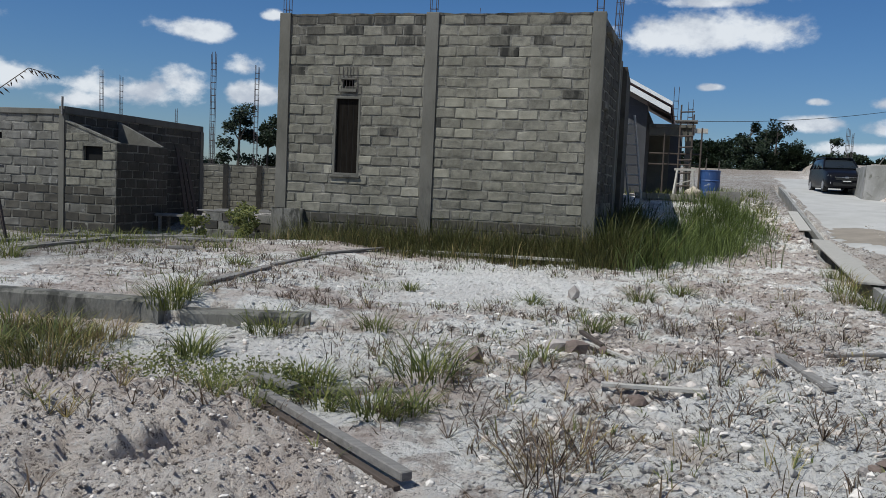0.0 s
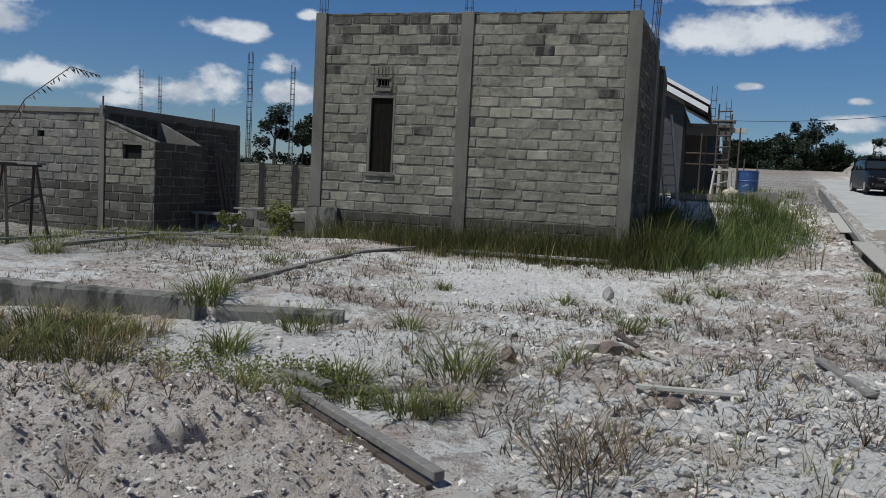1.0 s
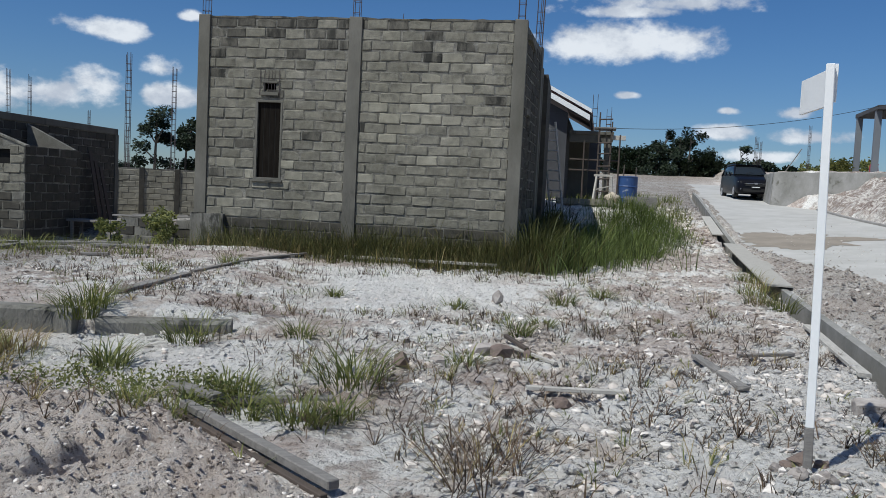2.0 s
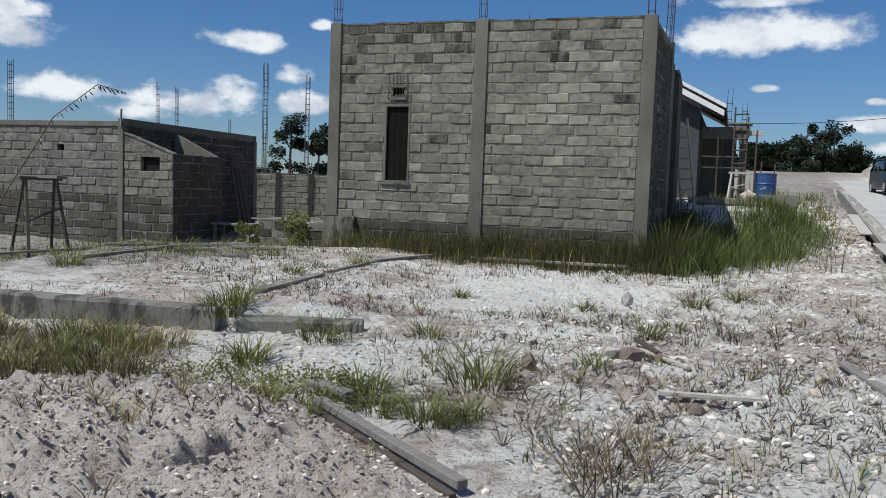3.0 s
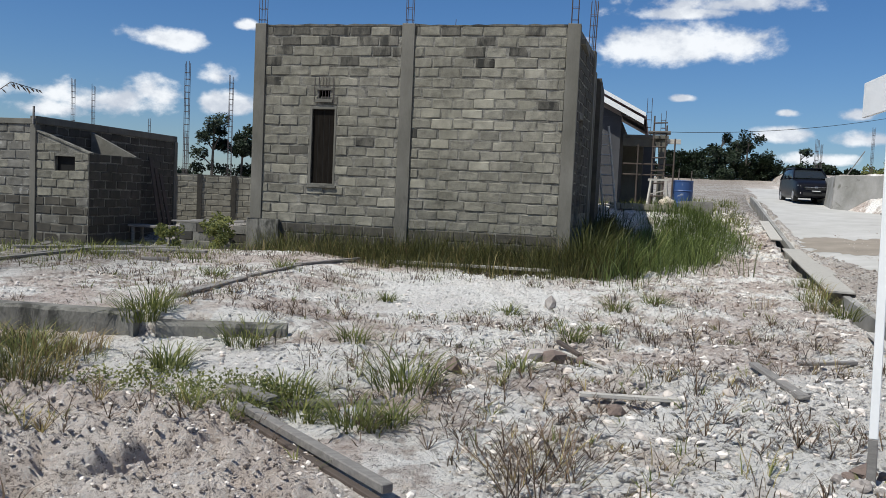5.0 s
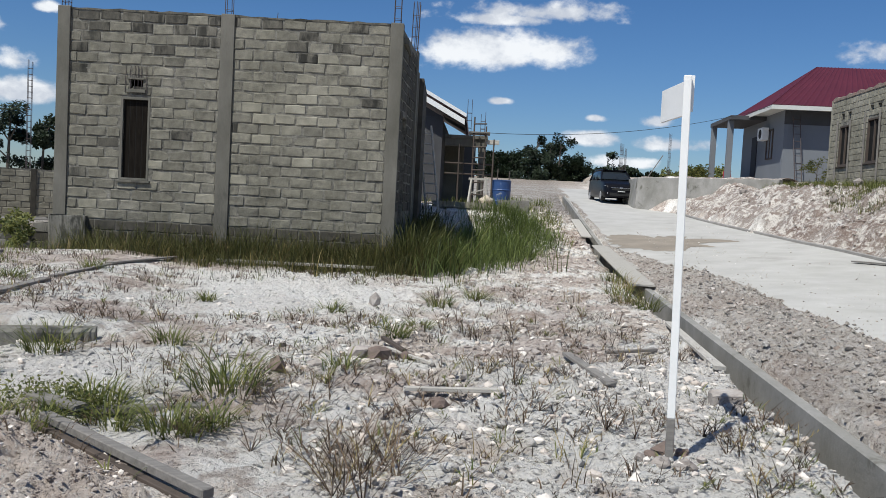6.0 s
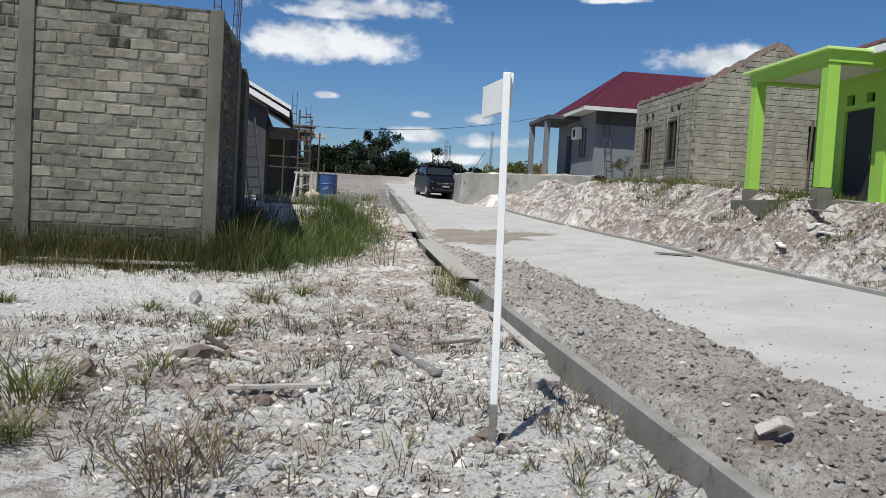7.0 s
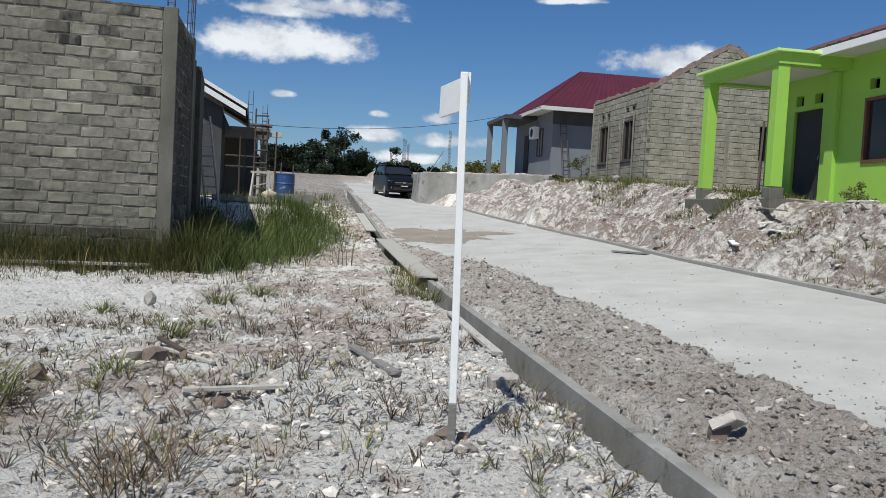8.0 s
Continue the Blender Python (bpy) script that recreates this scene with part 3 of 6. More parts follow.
def block_mesh(seed, length=0.390, height=0.183, depth=0.06, bevel=0.009):
    """One rough block face, its edges knocked off and chipped."""
    rnd = random.Random(seed)
    l, h = length / 2, height / 2
    j = lambda a: rnd.uniform(-a, a)
    loop = [(-l, -h), (j(0.08), -h), (l, -h), (l, j(0.03)), (l, h), (j(0.08), h), (-l, h), (-l, j(0.03))]
    back = [(x, depth, z) for x, z in loop]
    rim = [(x + j(0.006), bevel + abs(j(0.005)), z + j(0.006)) for x, z in loop]
    pull = lambda v, edge, far: v - math.copysign(bevel * 0.7 + abs(j(far)), v) if abs(v) > edge * 0.9 else v
    face = [(pull(x, l, 0.016), j(0.005), pull(z, h, 0.012)) for x, z in loop]
    if rnd.random() < 0.3:
        k = rnd.choice((0, 2, 4, 6))
        x, y, z = face[k]
        face[k] = (x * 0.86, y + 0.006, z * 0.74)
    verts = back + rim + face
    faces = [tuple(range(16, 24))]
    for a in (0, 8):
        for i in range(8):
            k = (i + 1) % 8
            faces.append((a + i, a + k, a + 8 + k, a + 8 + i))
    return verts, faces


BLOCKS = []
for number in range(16):
    mesh = bpy.data.meshes.new("block")
    mesh.from_pydata(*((lambda vf: (vf[0], [], vf[1]))(block_mesh(number))))
    BLOCKS.append(mesh)


def courses(x0, x1, z0, z1, holes=(), top=None, course=0.193, length=0.40, seed=0, skew=0.5):
    """Places of blocks: (x, z, share of a whole length)."""
    rnd, out, row, z = random.Random(seed), [], 0, z0
    while z + course * 0.8 < z1 + 0.02:
        x = x0 - (length * skew if row % 2 else 0) - rnd.uniform(0, 0.10)
        while x < x1:
            a, b = max(x, x0), min(x + length, x1)
            for hx0, hx1, hz0, hz1 in holes:
                if hz0 < z + course * 0.6 and hz1 > z + course * 0.4:
                    if a < hx0 < b:
                        b = hx0
                    elif a < hx1 < b:
                        a = hx1
                    elif a >= hx0 and b <= hx1:
                        b = a
            fits = top is None or z + course * 0.75 < min(top(a), top(b))
            if b - a > 0.07 and fits:
                out.append(((a + b) / 2, z + course / 2, (b - a) / length))
            x += length
        row, z = row + 1, z + course
    return out


def lay_blocks(wall, places, made, y=0.0, turn=0.0, singly=True, origin=(0, 0, 0), seed=1):
    """Blocks proud of the mortar bed; turn: degrees by which the wall's face is turned."""
    rnd = random.Random(seed)
    base = pose(*origin, 0, 0, turn)
    if singly:
        for x, z, share in places:
            mesh = BLOCKS[rnd.randrange(16)]
            if not mesh.materials:
                mesh.materials.append(M_BLOCK)
            ob = new("brick", mesh)
            ob.parent = wall
            ob.matrix_basis = base @ pose(x + rnd.uniform(-0.012, 0.012) * (share > 0.9), y + rnd.uniform(-0.008, 0.006), z + rnd.uniform(-0.010, 0.010), rnd.uniform(-1.4, 1.4), rnd.uniform(-1.8, 1.8), rnd.uniform(-1.0, 1.0)) @ Matrix.Diagonal((max(0.12, share * rnd.uniform(0.90, 1.015)), 1, rnd.uniform(0.86, 1.01), 1))
            ob.material_slots[0].link = "OBJECT"
            ob.material_slots[0].material = made(x, z, rnd.random()) if callable(made) else made
        return None
    verts, faces = [], []
    for x, z, share in places:
        v, f = block_mesh(rnd.randrange(9999))
        dy = rnd.uniform(-0.006, 0.005)
        k = len(verts)
        verts += [base @ Vector((px * share + x, py + y + dy, pz + z)) for px, py, pz in v]
        faces += [tuple(k + i for i in face) for face in f]
    ob = raw("blockwork", verts, faces, made, wall)
    ob["kind"] = "stuff"
    return ob


def pierced(x0, x1, z0, z1, y0, y1, holes=()):
    """A wall bed with openings right through it."""
    bm = bmesh.new()
    xs = sorted({x0, x1, *[h for a in holes for h in a[:2] if x0 < h < x1]})
    zs = sorted({z0, z1, *[h for a in holes for h in a[2:] if z0 < h < z1]})
    for a, b in zip(xs, xs[1:]):
        for c, d in zip(zs, zs[1:]):
            mx, mz = (a + b) / 2, (c + d) / 2
            if not any(h[0] < mx < h[1] and h[2] < mz < h[3] for h in holes):
                box((a, y0, c), (b, y1, d), bm=bm)
    bmesh.ops.remove_doubles(bm, verts=bm.verts, dist=1e-5)
    return bm


def rebar_cage(name, parent, x, y, z0, z1, gap=0.13, lean=(0, 0), rings=0.22, r=0.007, made=None):
    bm = bmesh.new()
    for dx in (-gap / 2, gap / 2):
        for dy in (-gap / 2, gap / 2):
            rod((x + dx, y + dy, z0), (x + dx + lean[0], y + dy + lean[1], z1 - random.uniform(0, 0.12)), r, bm=bm, sides=5)
    z = z0 + 0.1
    while z < z1 - 0.2:
        k = (z - z0) / (z1 - z0)
        cx, cy, g = x + lean[0] * k, y + lean[1] * k, gap / 2 + 0.006
        for a, b in (((-g, -g), (g, -g)), ((g, -g), (g, g)), ((g, g), (-g, g)), ((-g, g), (-g, -g))):
            rod((cx + a[0], cy + a[1], z), (cx + b[0], cy + b[1], z), r * 0.7, bm=bm, sides=4)
        z += rings
    return part(name, bm, made or M_STEEL, parent, "rusty steel bars standing out of the column")


def window_frame(parent, x0, x1, z0, z1, y, thick=0.045, deep=0.08, made=None, bars=1, glass=None, name="window", sill=True):
    """A framed window as a part with its own frame, sill and panes."""
    win = new(name)
    win.parent = parent
    win["label"] = "framed window with dark panes"
    made = made or M_TIMBER
    for i, (a, b) in enumerate((((x0, z0), (x0 + thick, z1)), ((x1 - thick, z0), (x1, z1)), ((x0 + thick, z1 - thick), (x1 - thick, z1)), ((x0 + thick, z0), (x1 - thick, z0 + thick)))):
        part("frame", box((a[0], y, a[1]), (b[0], y + deep, b[1]), 0.004), made, win)
    if sill:
        part("sill", box((x0 - 0.04, y - 0.05, z0 - 0.045), (x1 + 0.04, y + 0.02, z0 - 0.003), 0.006), made, win)
    inner0, inner1 = x0 + thick, x1 - thick
    for i in range(bars):
        a = inner0 + (inner1 - inner0) * i / bars
        b = inner0 + (inner1 - inner0) * (i + 1) / bars
        part("pane", box((a + 0.012, y + deep * 0.8, z0 + thick), (b - 0.012, y + deep * 0.8 + 0.012, z1 - thick)), glass or M_INSIDE_SHADE, win)
        if i:
            part("mullion", box((a - 0.02, y + 0.01, z0 + thick), (a + 0.02, y + deep, z1 - thick), 0.003), made, win)
    return win


# ---- the unfinished block house that faces the empty pad ----


def weathering(x, z, chance):
    """Blackened under the wall's head, a paler run of blocks about the middle of the second bay."""
    if chance < (0.9 if z > 4.50 else 0.62 if z > 4.25 else 0.34 if z > 3.9 else 0.05) * (1.0 if x < -3.3 else 0.45):
        return M_BLOCK_STAINED
    if -2.8 < x < -1.3 and 2.6 < z < 3.5 and chance < 0.6:
        return M_BLOCK_PALE
    return M_BLOCK_PALE if chance > 0.93 else M_BLOCK


def unfinished_house():
    house = thing("unfinished_house", "unfinished grey cement block house with concrete columns and bare rebar", "house", pose(2.75, 15.21, 0, 0, 0, -13.9))
    hole, vent = (-5.17, -4.63, 1.60, 3.13), (-5.02, -4.78, 3.30, 3.46)
    z0, z1 = 0.04, 4.70
    wall = part("wall", pierced(-6.37, 0.0, z0, z1, 0.010, 0.12, [hole, vent]), M_MORTAR, house, "wall of grey cement blocks with oozing mortar")
    for x0, x1, seed in ((-6.14, -3.36, 3), (-3.11, -0.24, 8)):
        places = courses(x0, x1, 0.065, z1, [hole, vent] if seed == 3 else [], seed=seed)
        lay_blocks(wall, [p for p in places if p[1] > 0.85], weathering, seed=seed)
        lay_blocks(wall, [p for p in places if p[1] <= 0.85], M_BLOCK_OLD_SHADE, singly=False, seed=seed)
    for x0, x1, foot in ((-6.375, -6.14, 0.89), (-3.36, -3.11, 0.1), (-0.235, 0.004, 0.1)):
        part("column", box((x0, -0.035, foot), (x1, 0.16, 4.74), 0.012, jitter=0.004), M_CONCRETE, house, "grey cast concrete column")
    part("plinth", box((-6.42, -0.10, -0.05), (-5.72, 0.20, 0.90), 0.03, jitter=0.012), M_SLAB, house, "rough stained concrete footing")
    # thin mortar capping, uneven
    xs = np.linspace(-6.14, -0.24, 40)
    tops = [4.712 + 0.03 * random.random() for _ in xs]
    part("capping", prism([(x, t) for x, t in zip(xs, tops)] + [(-0.24, 4.69), (-6.14, 4.69)], -0.004, 0.125), M_BLOCK_STAINED, house, "blackened uneven mortar capping")
    for x, z in ((-6.25, 5.35), (-3.24, 5.30), (-0.12, 5.4)):
        rebar_cage("rebar", house, x, 0.06, 4.72, z, 0.12)
    bm = rod((-2.35, 0.06, 4.7), (-2.34, 0.06, 4.83), 0.006, sides=5)
    part("rebar", bm, M_STEEL, house)
    # the flank, nearly edge on; its shade is put into a darker block colour
    flank = part("wall", pierced(0.16, 2.75, z0, 4.66, 0.012, 0.12, [(0.55, 1.25, 1.0, 3.1)]), M_MORTAR, house, "flank wall of grey cement blocks with shade in their colour", pose(0, 0, 0, 0, 0, 86.4))
    lay_blocks(flank, [p for p in courses(0.17, 2.5, z0 + 0.07, 4.64, [(0.55, 1.25, 1.0, 3.1)], seed=14) if p[1] > 1.2], M_BLOCK_OLD_SHADE, seed=15)
    turn = pose(0, 0, 0, 0, 0, 86.4)
    part("column", box((2.5, -0.03, 0.1), (2.75, 0.16, 4.70), 0.012), M_CONCRETE, house, "", turn)
    part("column", box((2.80, -0.035, 0.1), (2.98, 0.16, 4.30), 0.012), M_CONCRETE, house, "", turn)
    part("door", box((0.58, 0.09, 1.0), (1.22, 0.13, 3.08), 0.01), M_TIMBER_DARK, house, "rough dark sheet put in as the doorway's shade", turn)
    for dx, dy in ((0, 0.0), (0.10, 0.03), (-0.09, 0.0)):
        part("rebar", rod((0.12 + dx * 0.3, 2.55 + dx, 4.6), (0.14 + dx * 0.3, 2.6 + dx, 5.75 + dy), 0.008, sides=5), M_STEEL, house)
    rebar_cage("rebar", house, 0.10, 2.40, 4.65, 5.75, 0.14, (0.02, 0))
    # unseen back and left walls and an added ceiling close the room into shade
    part("wall", box((-6.37, 0.16, z0), (-6.25, 5.6, 4.6)), M_BLOCK_OLD_SHADE, house)
    part("wall", box((-6.25, 5.48, z0), (0.25, 5.6, 4.5)), M_BLOCK_OLD_SHADE, house)
    part("wall", box((0.20, 3.02, z0), (0.32, 5.48, 4.2)), M_BLOCK_OLD_SHADE, house)
    part("floor", box((-6.25, 0.14, 0.1), (0.1, 5.48, 0.85)), M_CONCRETE, house)
    part("ceiling", box((-6.25, 0.14, 4.40), (0.10, 5.45, 4.50)), M_CONCRETE, house)
    win = window_frame(house, -5.17, -4.63, 1.60, 3.13, 0.0, 0.04, 0.07, M_CONCRETE, 1, M_INSIDE_SHADE)
    win["label"] = "tall narrow window closed with dark boards"
    for i in range(4):
        a = -5.13 + i * 0.115
        part("board", box((a + 0.004, 0.055, 1.645), (a + 0.111, 0.065, 3.085), 0.002), M_BOARD, win)
    part("vent_bar", box((-5.06, -0.02, 3.46), (-4.74, 0.03, 3.49), 0.004), M_CONCRETE, house)
    part("vent_bar", box((-5.08, -0.03, 3.22), (-4.72, 0.03, 3.28), 0.004), M_CONCRETE, house)
    bm = bmesh.new()
    for x in (-5.10, -5.0, -4.93, -4.86, -4.80, -4.70):
        rod((x, -0.012, 3.22), (x + random.uniform(-0.01, 0.01), -0.012, 3.70), 0.006, bm=bm, sides=4)
    part("rebar", bm, M_STEEL, house)
    return house


unfinished_house()


# ---- the low block house with a lean-to, and the boundary wall ----


def low_house():
    house = thing("low_house", "roofless low grey block house with a lean-to at its corner", "house", pose(-8.37, 18.12, 0, 0, 0, -13.9))
    front = part("wall", pierced(-6.5, 0.0, -0.1, 2.64, 0.012, 0.12, [(-1.78, -1.60, 2.08, 2.22)]), M_MORTAR, house, "sunlit wall of pale cement blocks on darker old courses")
    places = courses(-6.45, -0.10, -0.05, 2.60, [(-1.78, -1.60, 2.08, 2.22)], seed=21)
    lay_blocks(front, [p for p in places if p[1] > 1.08 and p[0] > -4.6], lambda x, z, c: M_BLOCK if c > 0.8 else M_BLOCK_DULL, seed=22)
    lay_blocks(front, [p for p in places if p[1] <= 1.08 and p[0] > -4.6], lambda x, z, c: M_BLOCK_OLD_SHADE if c > 0.1 else M_BLOCK_DULL, seed=23)
    lay_blocks(front, [p for p in places if p[0] <= -4.6], M_BLOCK_OLD_SHADE, singly=False, seed=24)
    # dark sheet paints the shade in the vent hole
    part("dark_inside", box((-1.78, 0.10, 2.08), (-1.60, 0.118, 2.22)), M_INSIDE_SHADE, house)
    part("ring_beam", box((-6.5, -0.03, 2.64), (0.03, 0.16, 2.76), 0.01), M_CONCRETE, house, "grey cast concrete ring beam")
    part("column", box((-0.10, -0.03, -0.1), (0.04, 0.12, 2.64), 0.01), M_CONCRETE, house, "grey cast concrete column")
    part("column", box((-3.95, -0.03, -0.1), (-3.80, 0.10, 2.64), 0.01), M_CONCRETE, house)
    part("prop", rod((0.0, -0.05, 2.64), (0.01, -0.05, 3.02), 0.025, sides=6), M_TIMBER, house)
    # lean-to: front with sloped top, low outer wall, back wall with sloped top
    slope = lambda x: 2.52 - 0.35 * max(x, 0)
    hole = (0.50, 0.98, 1.62, 1.98)
    lean = part("lean_to_wall", pierced(0.04, 1.32, -0.1, 2.04, 0.012, 0.12, [hole]), M_MORTAR, house, "pale block lean-to wall with a small window")
    part("gable", prism([(0.04, 2.04), (1.32, 2.04), (0.04, 2.50)], 0.012, 0.12), M_MORTAR, house)
    places = courses(0.05, 1.31, -0.05, 2.5, [hole], slope, seed=31)
    lay_blocks(lean, [p for p in places if p[1] > 1.08], M_BLOCK, seed=32)
    lay_blocks(lean, [p for p in places if p[1] <= 1.08], lambda x, z, c: M_BLOCK_OLD_SHADE if c > 0.15 else M_BLOCK_DULL, seed=33)
    part("coping", prism([(0.02, 2.50), (1.34, 2.04), (1.34, 2.075), (0.02, 2.535)], -0.01, 0.14), M_MORTAR, house)
    # dark sheet paints the shade in the small window
    part("dark_inside", box((0.50, 0.095, 1.62), (0.98, 0.115, 1.98)), M_INSIDE_SHADE, house)
    # outer lean-to wall: darker block colour stands in for its shade
    outer = part("wall", box((0.12, 0.012, -0.1), (1.95, 0.12, 2.06)), M_MORTAR, house, "block wall darkened in its colour as shade", pose(1.335, 0, 0, 0, 0, 90))
    lay_blocks(outer, courses(0.02, 1.95, -0.05, 2.05, seed=34), M_BLOCK_OLD_SHADE, seed=35)
    part("gable", prism([(0.05, 0), (1.22, 0), (1.22, 2.08), (0.05, 2.62)], 1.85, 1.95), M_BLOCK_DULL, house, "sloping block end wall")
    # main flank, its shade painted with the darker block
    flank = part("wall", box((0.12, 0.012, -0.1), (5.7, 0.12, 2.66)), M_MORTAR, house, "dark flank wall of cement blocks, shade put into their colour", pose(0.03, 0, 0, 0, 0, 90))
    lay_blocks(flank, courses(0.15, 5.65, -0.05, 2.62, [(3.0, 3.8, -0.1, 1.75)], seed=36), M_BLOCK_OLD_SHADE, seed=37)
    part("ring_beam", box((0.0, -0.02, 2.66), (5.72, 0.15, 2.82), 0.01), M_CONCRETE, house, "", pose(0.03, 0, 0, 0, 0, 90))
    # the open doorway's shade is a dark sheet on the wall
    part("door", box((3.02, -0.012, -0.05), (3.78, 0.0, 1.72), 0.005), M_TIMBER_DARK, house, "dark sheet put in as the doorway's shade", pose(0.03, 0, 0, 0, 0, 90))
    part("column", box((5.58, -0.03, -0.1), (5.74, 0.12, 2.66), 0.01), M_CONCRETE, house, "", pose(0.03, 0, 0, 0, 0, 90))
    part("wall", box((-6.5, 5.6, -0.1), (-0.1, 5.72, 2.7)), M_BLOCK_OLD_SHADE, house)
    part("wall", box((-6.5, 0.16, -0.1), (-6.38, 5.6, 2.7)), M_BLOCK_OLD_SHADE, house)
    for i, (a, b, h) in enumerate(((4.3, 4.5, 2.15), (4.55, 4.9, 1.9), (4.8, 4.95, 1.75))):
        plank = tagged(part("leaning_plank", beam((0.55, 4.2 + 0.25 * i, 0.02), (0.10, a, h), 0.11, 0.03), M_TIMBER_DARK), "dark timber plank leaning on the block wall", "plank", "leaning planks")
        plank.matrix_world = house.matrix_world.copy()
    return house


low_house()


def boundary_wall():
    wall = thing("boundary_wall", "grey block boundary wall with dark piers", "wall", pose(-5.2, 28.4, 0, 0, 0, 12.9))
    core = part("wall", box((-12, 0.012, 0), (4.5, 0.12, 1.84)), M_MORTAR, wall)
    lay_blocks(core, courses(-12, 4.5, 0.05, 1.84, seed=41), M_BLOCK_PALE, singly=False, seed=42)
    for x in (-3.2, -2.35, -1.25, -0.35, 0.9, 2.6, 4.4, -4.6, -6.6, -8.6):
        part("pier", box((x, -0.04, 0), (x + 0.16, 0.16, 1.86), 0.01), M_BLOCK_OLD_SHADE, wall)
    return wall


boundary_wall()


# ---- the grey house under work behind, with its porch and scaffold ----


def roof_slope(name, parent, p, q, r, s, thick, made, label="", ribs=0.0):
    """A thin sloping sheet through four corners, with ribs along p to s."""
    p, q, r, s = map(Vector, (p, q, r, s))
    up = (q - p).cross(s - p).normalized() * thick
    if up.z < 0:
        up = -up
    bm = bmesh.new()
    low = [bm.verts.new(v) for v in (p, q, r, s)]
    top = [bm.verts.new(v + up) for v in (p, q, r, s)]
    bm.faces.new(low[::-1]), bm.faces.new(top)
    for i in range(4):
        k = (i + 1) % 4
        bm.faces.new((low[i], low[k], top[k], top[i]))
    bmesh.ops.recalc_face_normals(bm, faces=bm.faces)
    if ribs:
        bm.free()
        bm = bmesh.new()
        count = max(2, int((q - p).length / ribs)) * 4
        sheet = []
        for i in range(count + 1):
            lift = up * (1.0 + (0.35 if i % 4 == 0 else 0.0))
            a, b = p.lerp(q, i / count), s.lerp(r, i / count)
            sheet.append([bm.verts.new(v) for v in (a, a + lift, b + lift, b)])
        for g, h in zip(sheet, sheet[1:]):
            for i in range(4):
                k = (i + 1) % 4
                bm.faces.new((g[i], h[i], h[k], g[k]))
        bm.faces.new(sheet[0]), bm.faces.new(sheet[-1][::-1])
        bmesh.ops.recalc_face_normals(bm, faces=bm.faces)
    return part(name, bm, made, parent, label)


def grey_site_house():
    house = thing("half_built_house", "half-built grey rendered house with white roof edge and shaded porch", "house", pose(6.1, 23.18, 0, 0, 0, -16))
    z = 1.35
    part("wall", box((-7.5, 0.35, z - 1.2), (-0.62, 0.50, 3.98), 0.01), M_PLASTER_GREY, house, "grey rendered gable wall")
    part("gable", prism([(-7.5, 3.98), (-0.62, 3.98), (-4.06, 5.75)], 0.35, 0.50), M_PLASTER_GREY, house)
    part("wall", box((-0.77, 0.50, z - 1.2), (-0.62, 6.0, 3.9), 0.01), M_PLASTER_GREY, house)
    part("wall", box((-0.62, 2.6, z - 0.8), (0.0, 2.75, 3.3), 0.01), M_CONCRETE, house, "pale rendered porch wall")
    part("wall", box((-7.5, 6.0, z - 1.2), (0.35, 6.15, 3.9)), M_PLASTER_GREY, house)
    part("floor", box((-0.7, 0.2, 0.2), (0.85, 3.4, 1.46), 0.02), M_CONCRETE, house, "concrete porch floor")
    roof_slope("roof", house, (0.05, -0.05, 3.93), (0.05, 6.4, 3.93), (-4.06, 6.4, 6.11), (-4.06, -0.05, 6.11), 0.05, M_ROOF_BROWN, "dark metal roof", 0.3)
    roof_slope("roof", house, (-8.1, -0.05, 3.95), (-8.1, 6.4, 3.95), (-4.06, 6.4, 6.11), (-4.06, -0.05, 6.11), 0.05, M_ROOF_BROWN)
    part("bargeboard", prism([(0.02, 3.74), (0.02, 3.90), (-4.06, 6.07), (-4.06, 5.91)], -0.09, -0.06), M_WHITE, house, "white painted bargeboard")
    part("bargeboard", prism([(0.06, 3.955), (0.06, 4.06), (-4.06, 6.25), (-4.06, 6.145)], -0.12, -0.09), M_WHITE, house, "white painted bargeboard")
    part("soffit", prism([(0.02, 3.70), (0.02, 3.73), (-0.62, 4.05), (-0.62, 4.02)], -0.05, 1.7), M_TIMBER_DARK, house)
    part("porch_beam", box((-0.55, 0.6, 3.18), (0.66, 0.80, 3.40), 0.01), M_CONCRETE, house, "raw concrete porch beam")
    part("porch_beam", box((0.44, 0.8, 3.18), (0.66, 3.6, 3.40), 0.01), M_CONCRETE, house)
    part("porch_roof", box((-0.55, 0.55, 3.40), (0.72, 3.6, 3.50), 0.01), M_CONCRETE, house)
    part("stub_beam", box((0.66, 0.62, 3.27), (1.06, 0.74, 3.40), 0.006), M_TIMBER_PALE, house, "pale board standing out")
    for x, y in ((0.46, 0.62), (0.46, 3.2)):
        part("column", box((x, y, 1.0), (x + 0.18, y + 0.18, 3.18), 0.01), M_CONCRETE, house)
        rebar_cage("rebar", house, x + 0.09, y + 0.09, 3.4, 4.25, 0.13)
    rebar_cage("rebar", house, 0.14, 0.66, 3.4, 4.58, 0.13)
    part("wall_stub", box((-1.5, 0.31, 2.2), (-1.1, 0.35, 2.26)), M_TIMBER_PALE, house)
    return house


grey_site_house()


# ---- houses on the raised plots over the road ----


def along(o, s, z):
    """A frame with x along the street, y towards the road, z up."""
    p = street(o, s, z)
    return pose(p.x, p.y, p.z, 0, 0, math.degrees(math.atan2(ES[1], ES[0])))


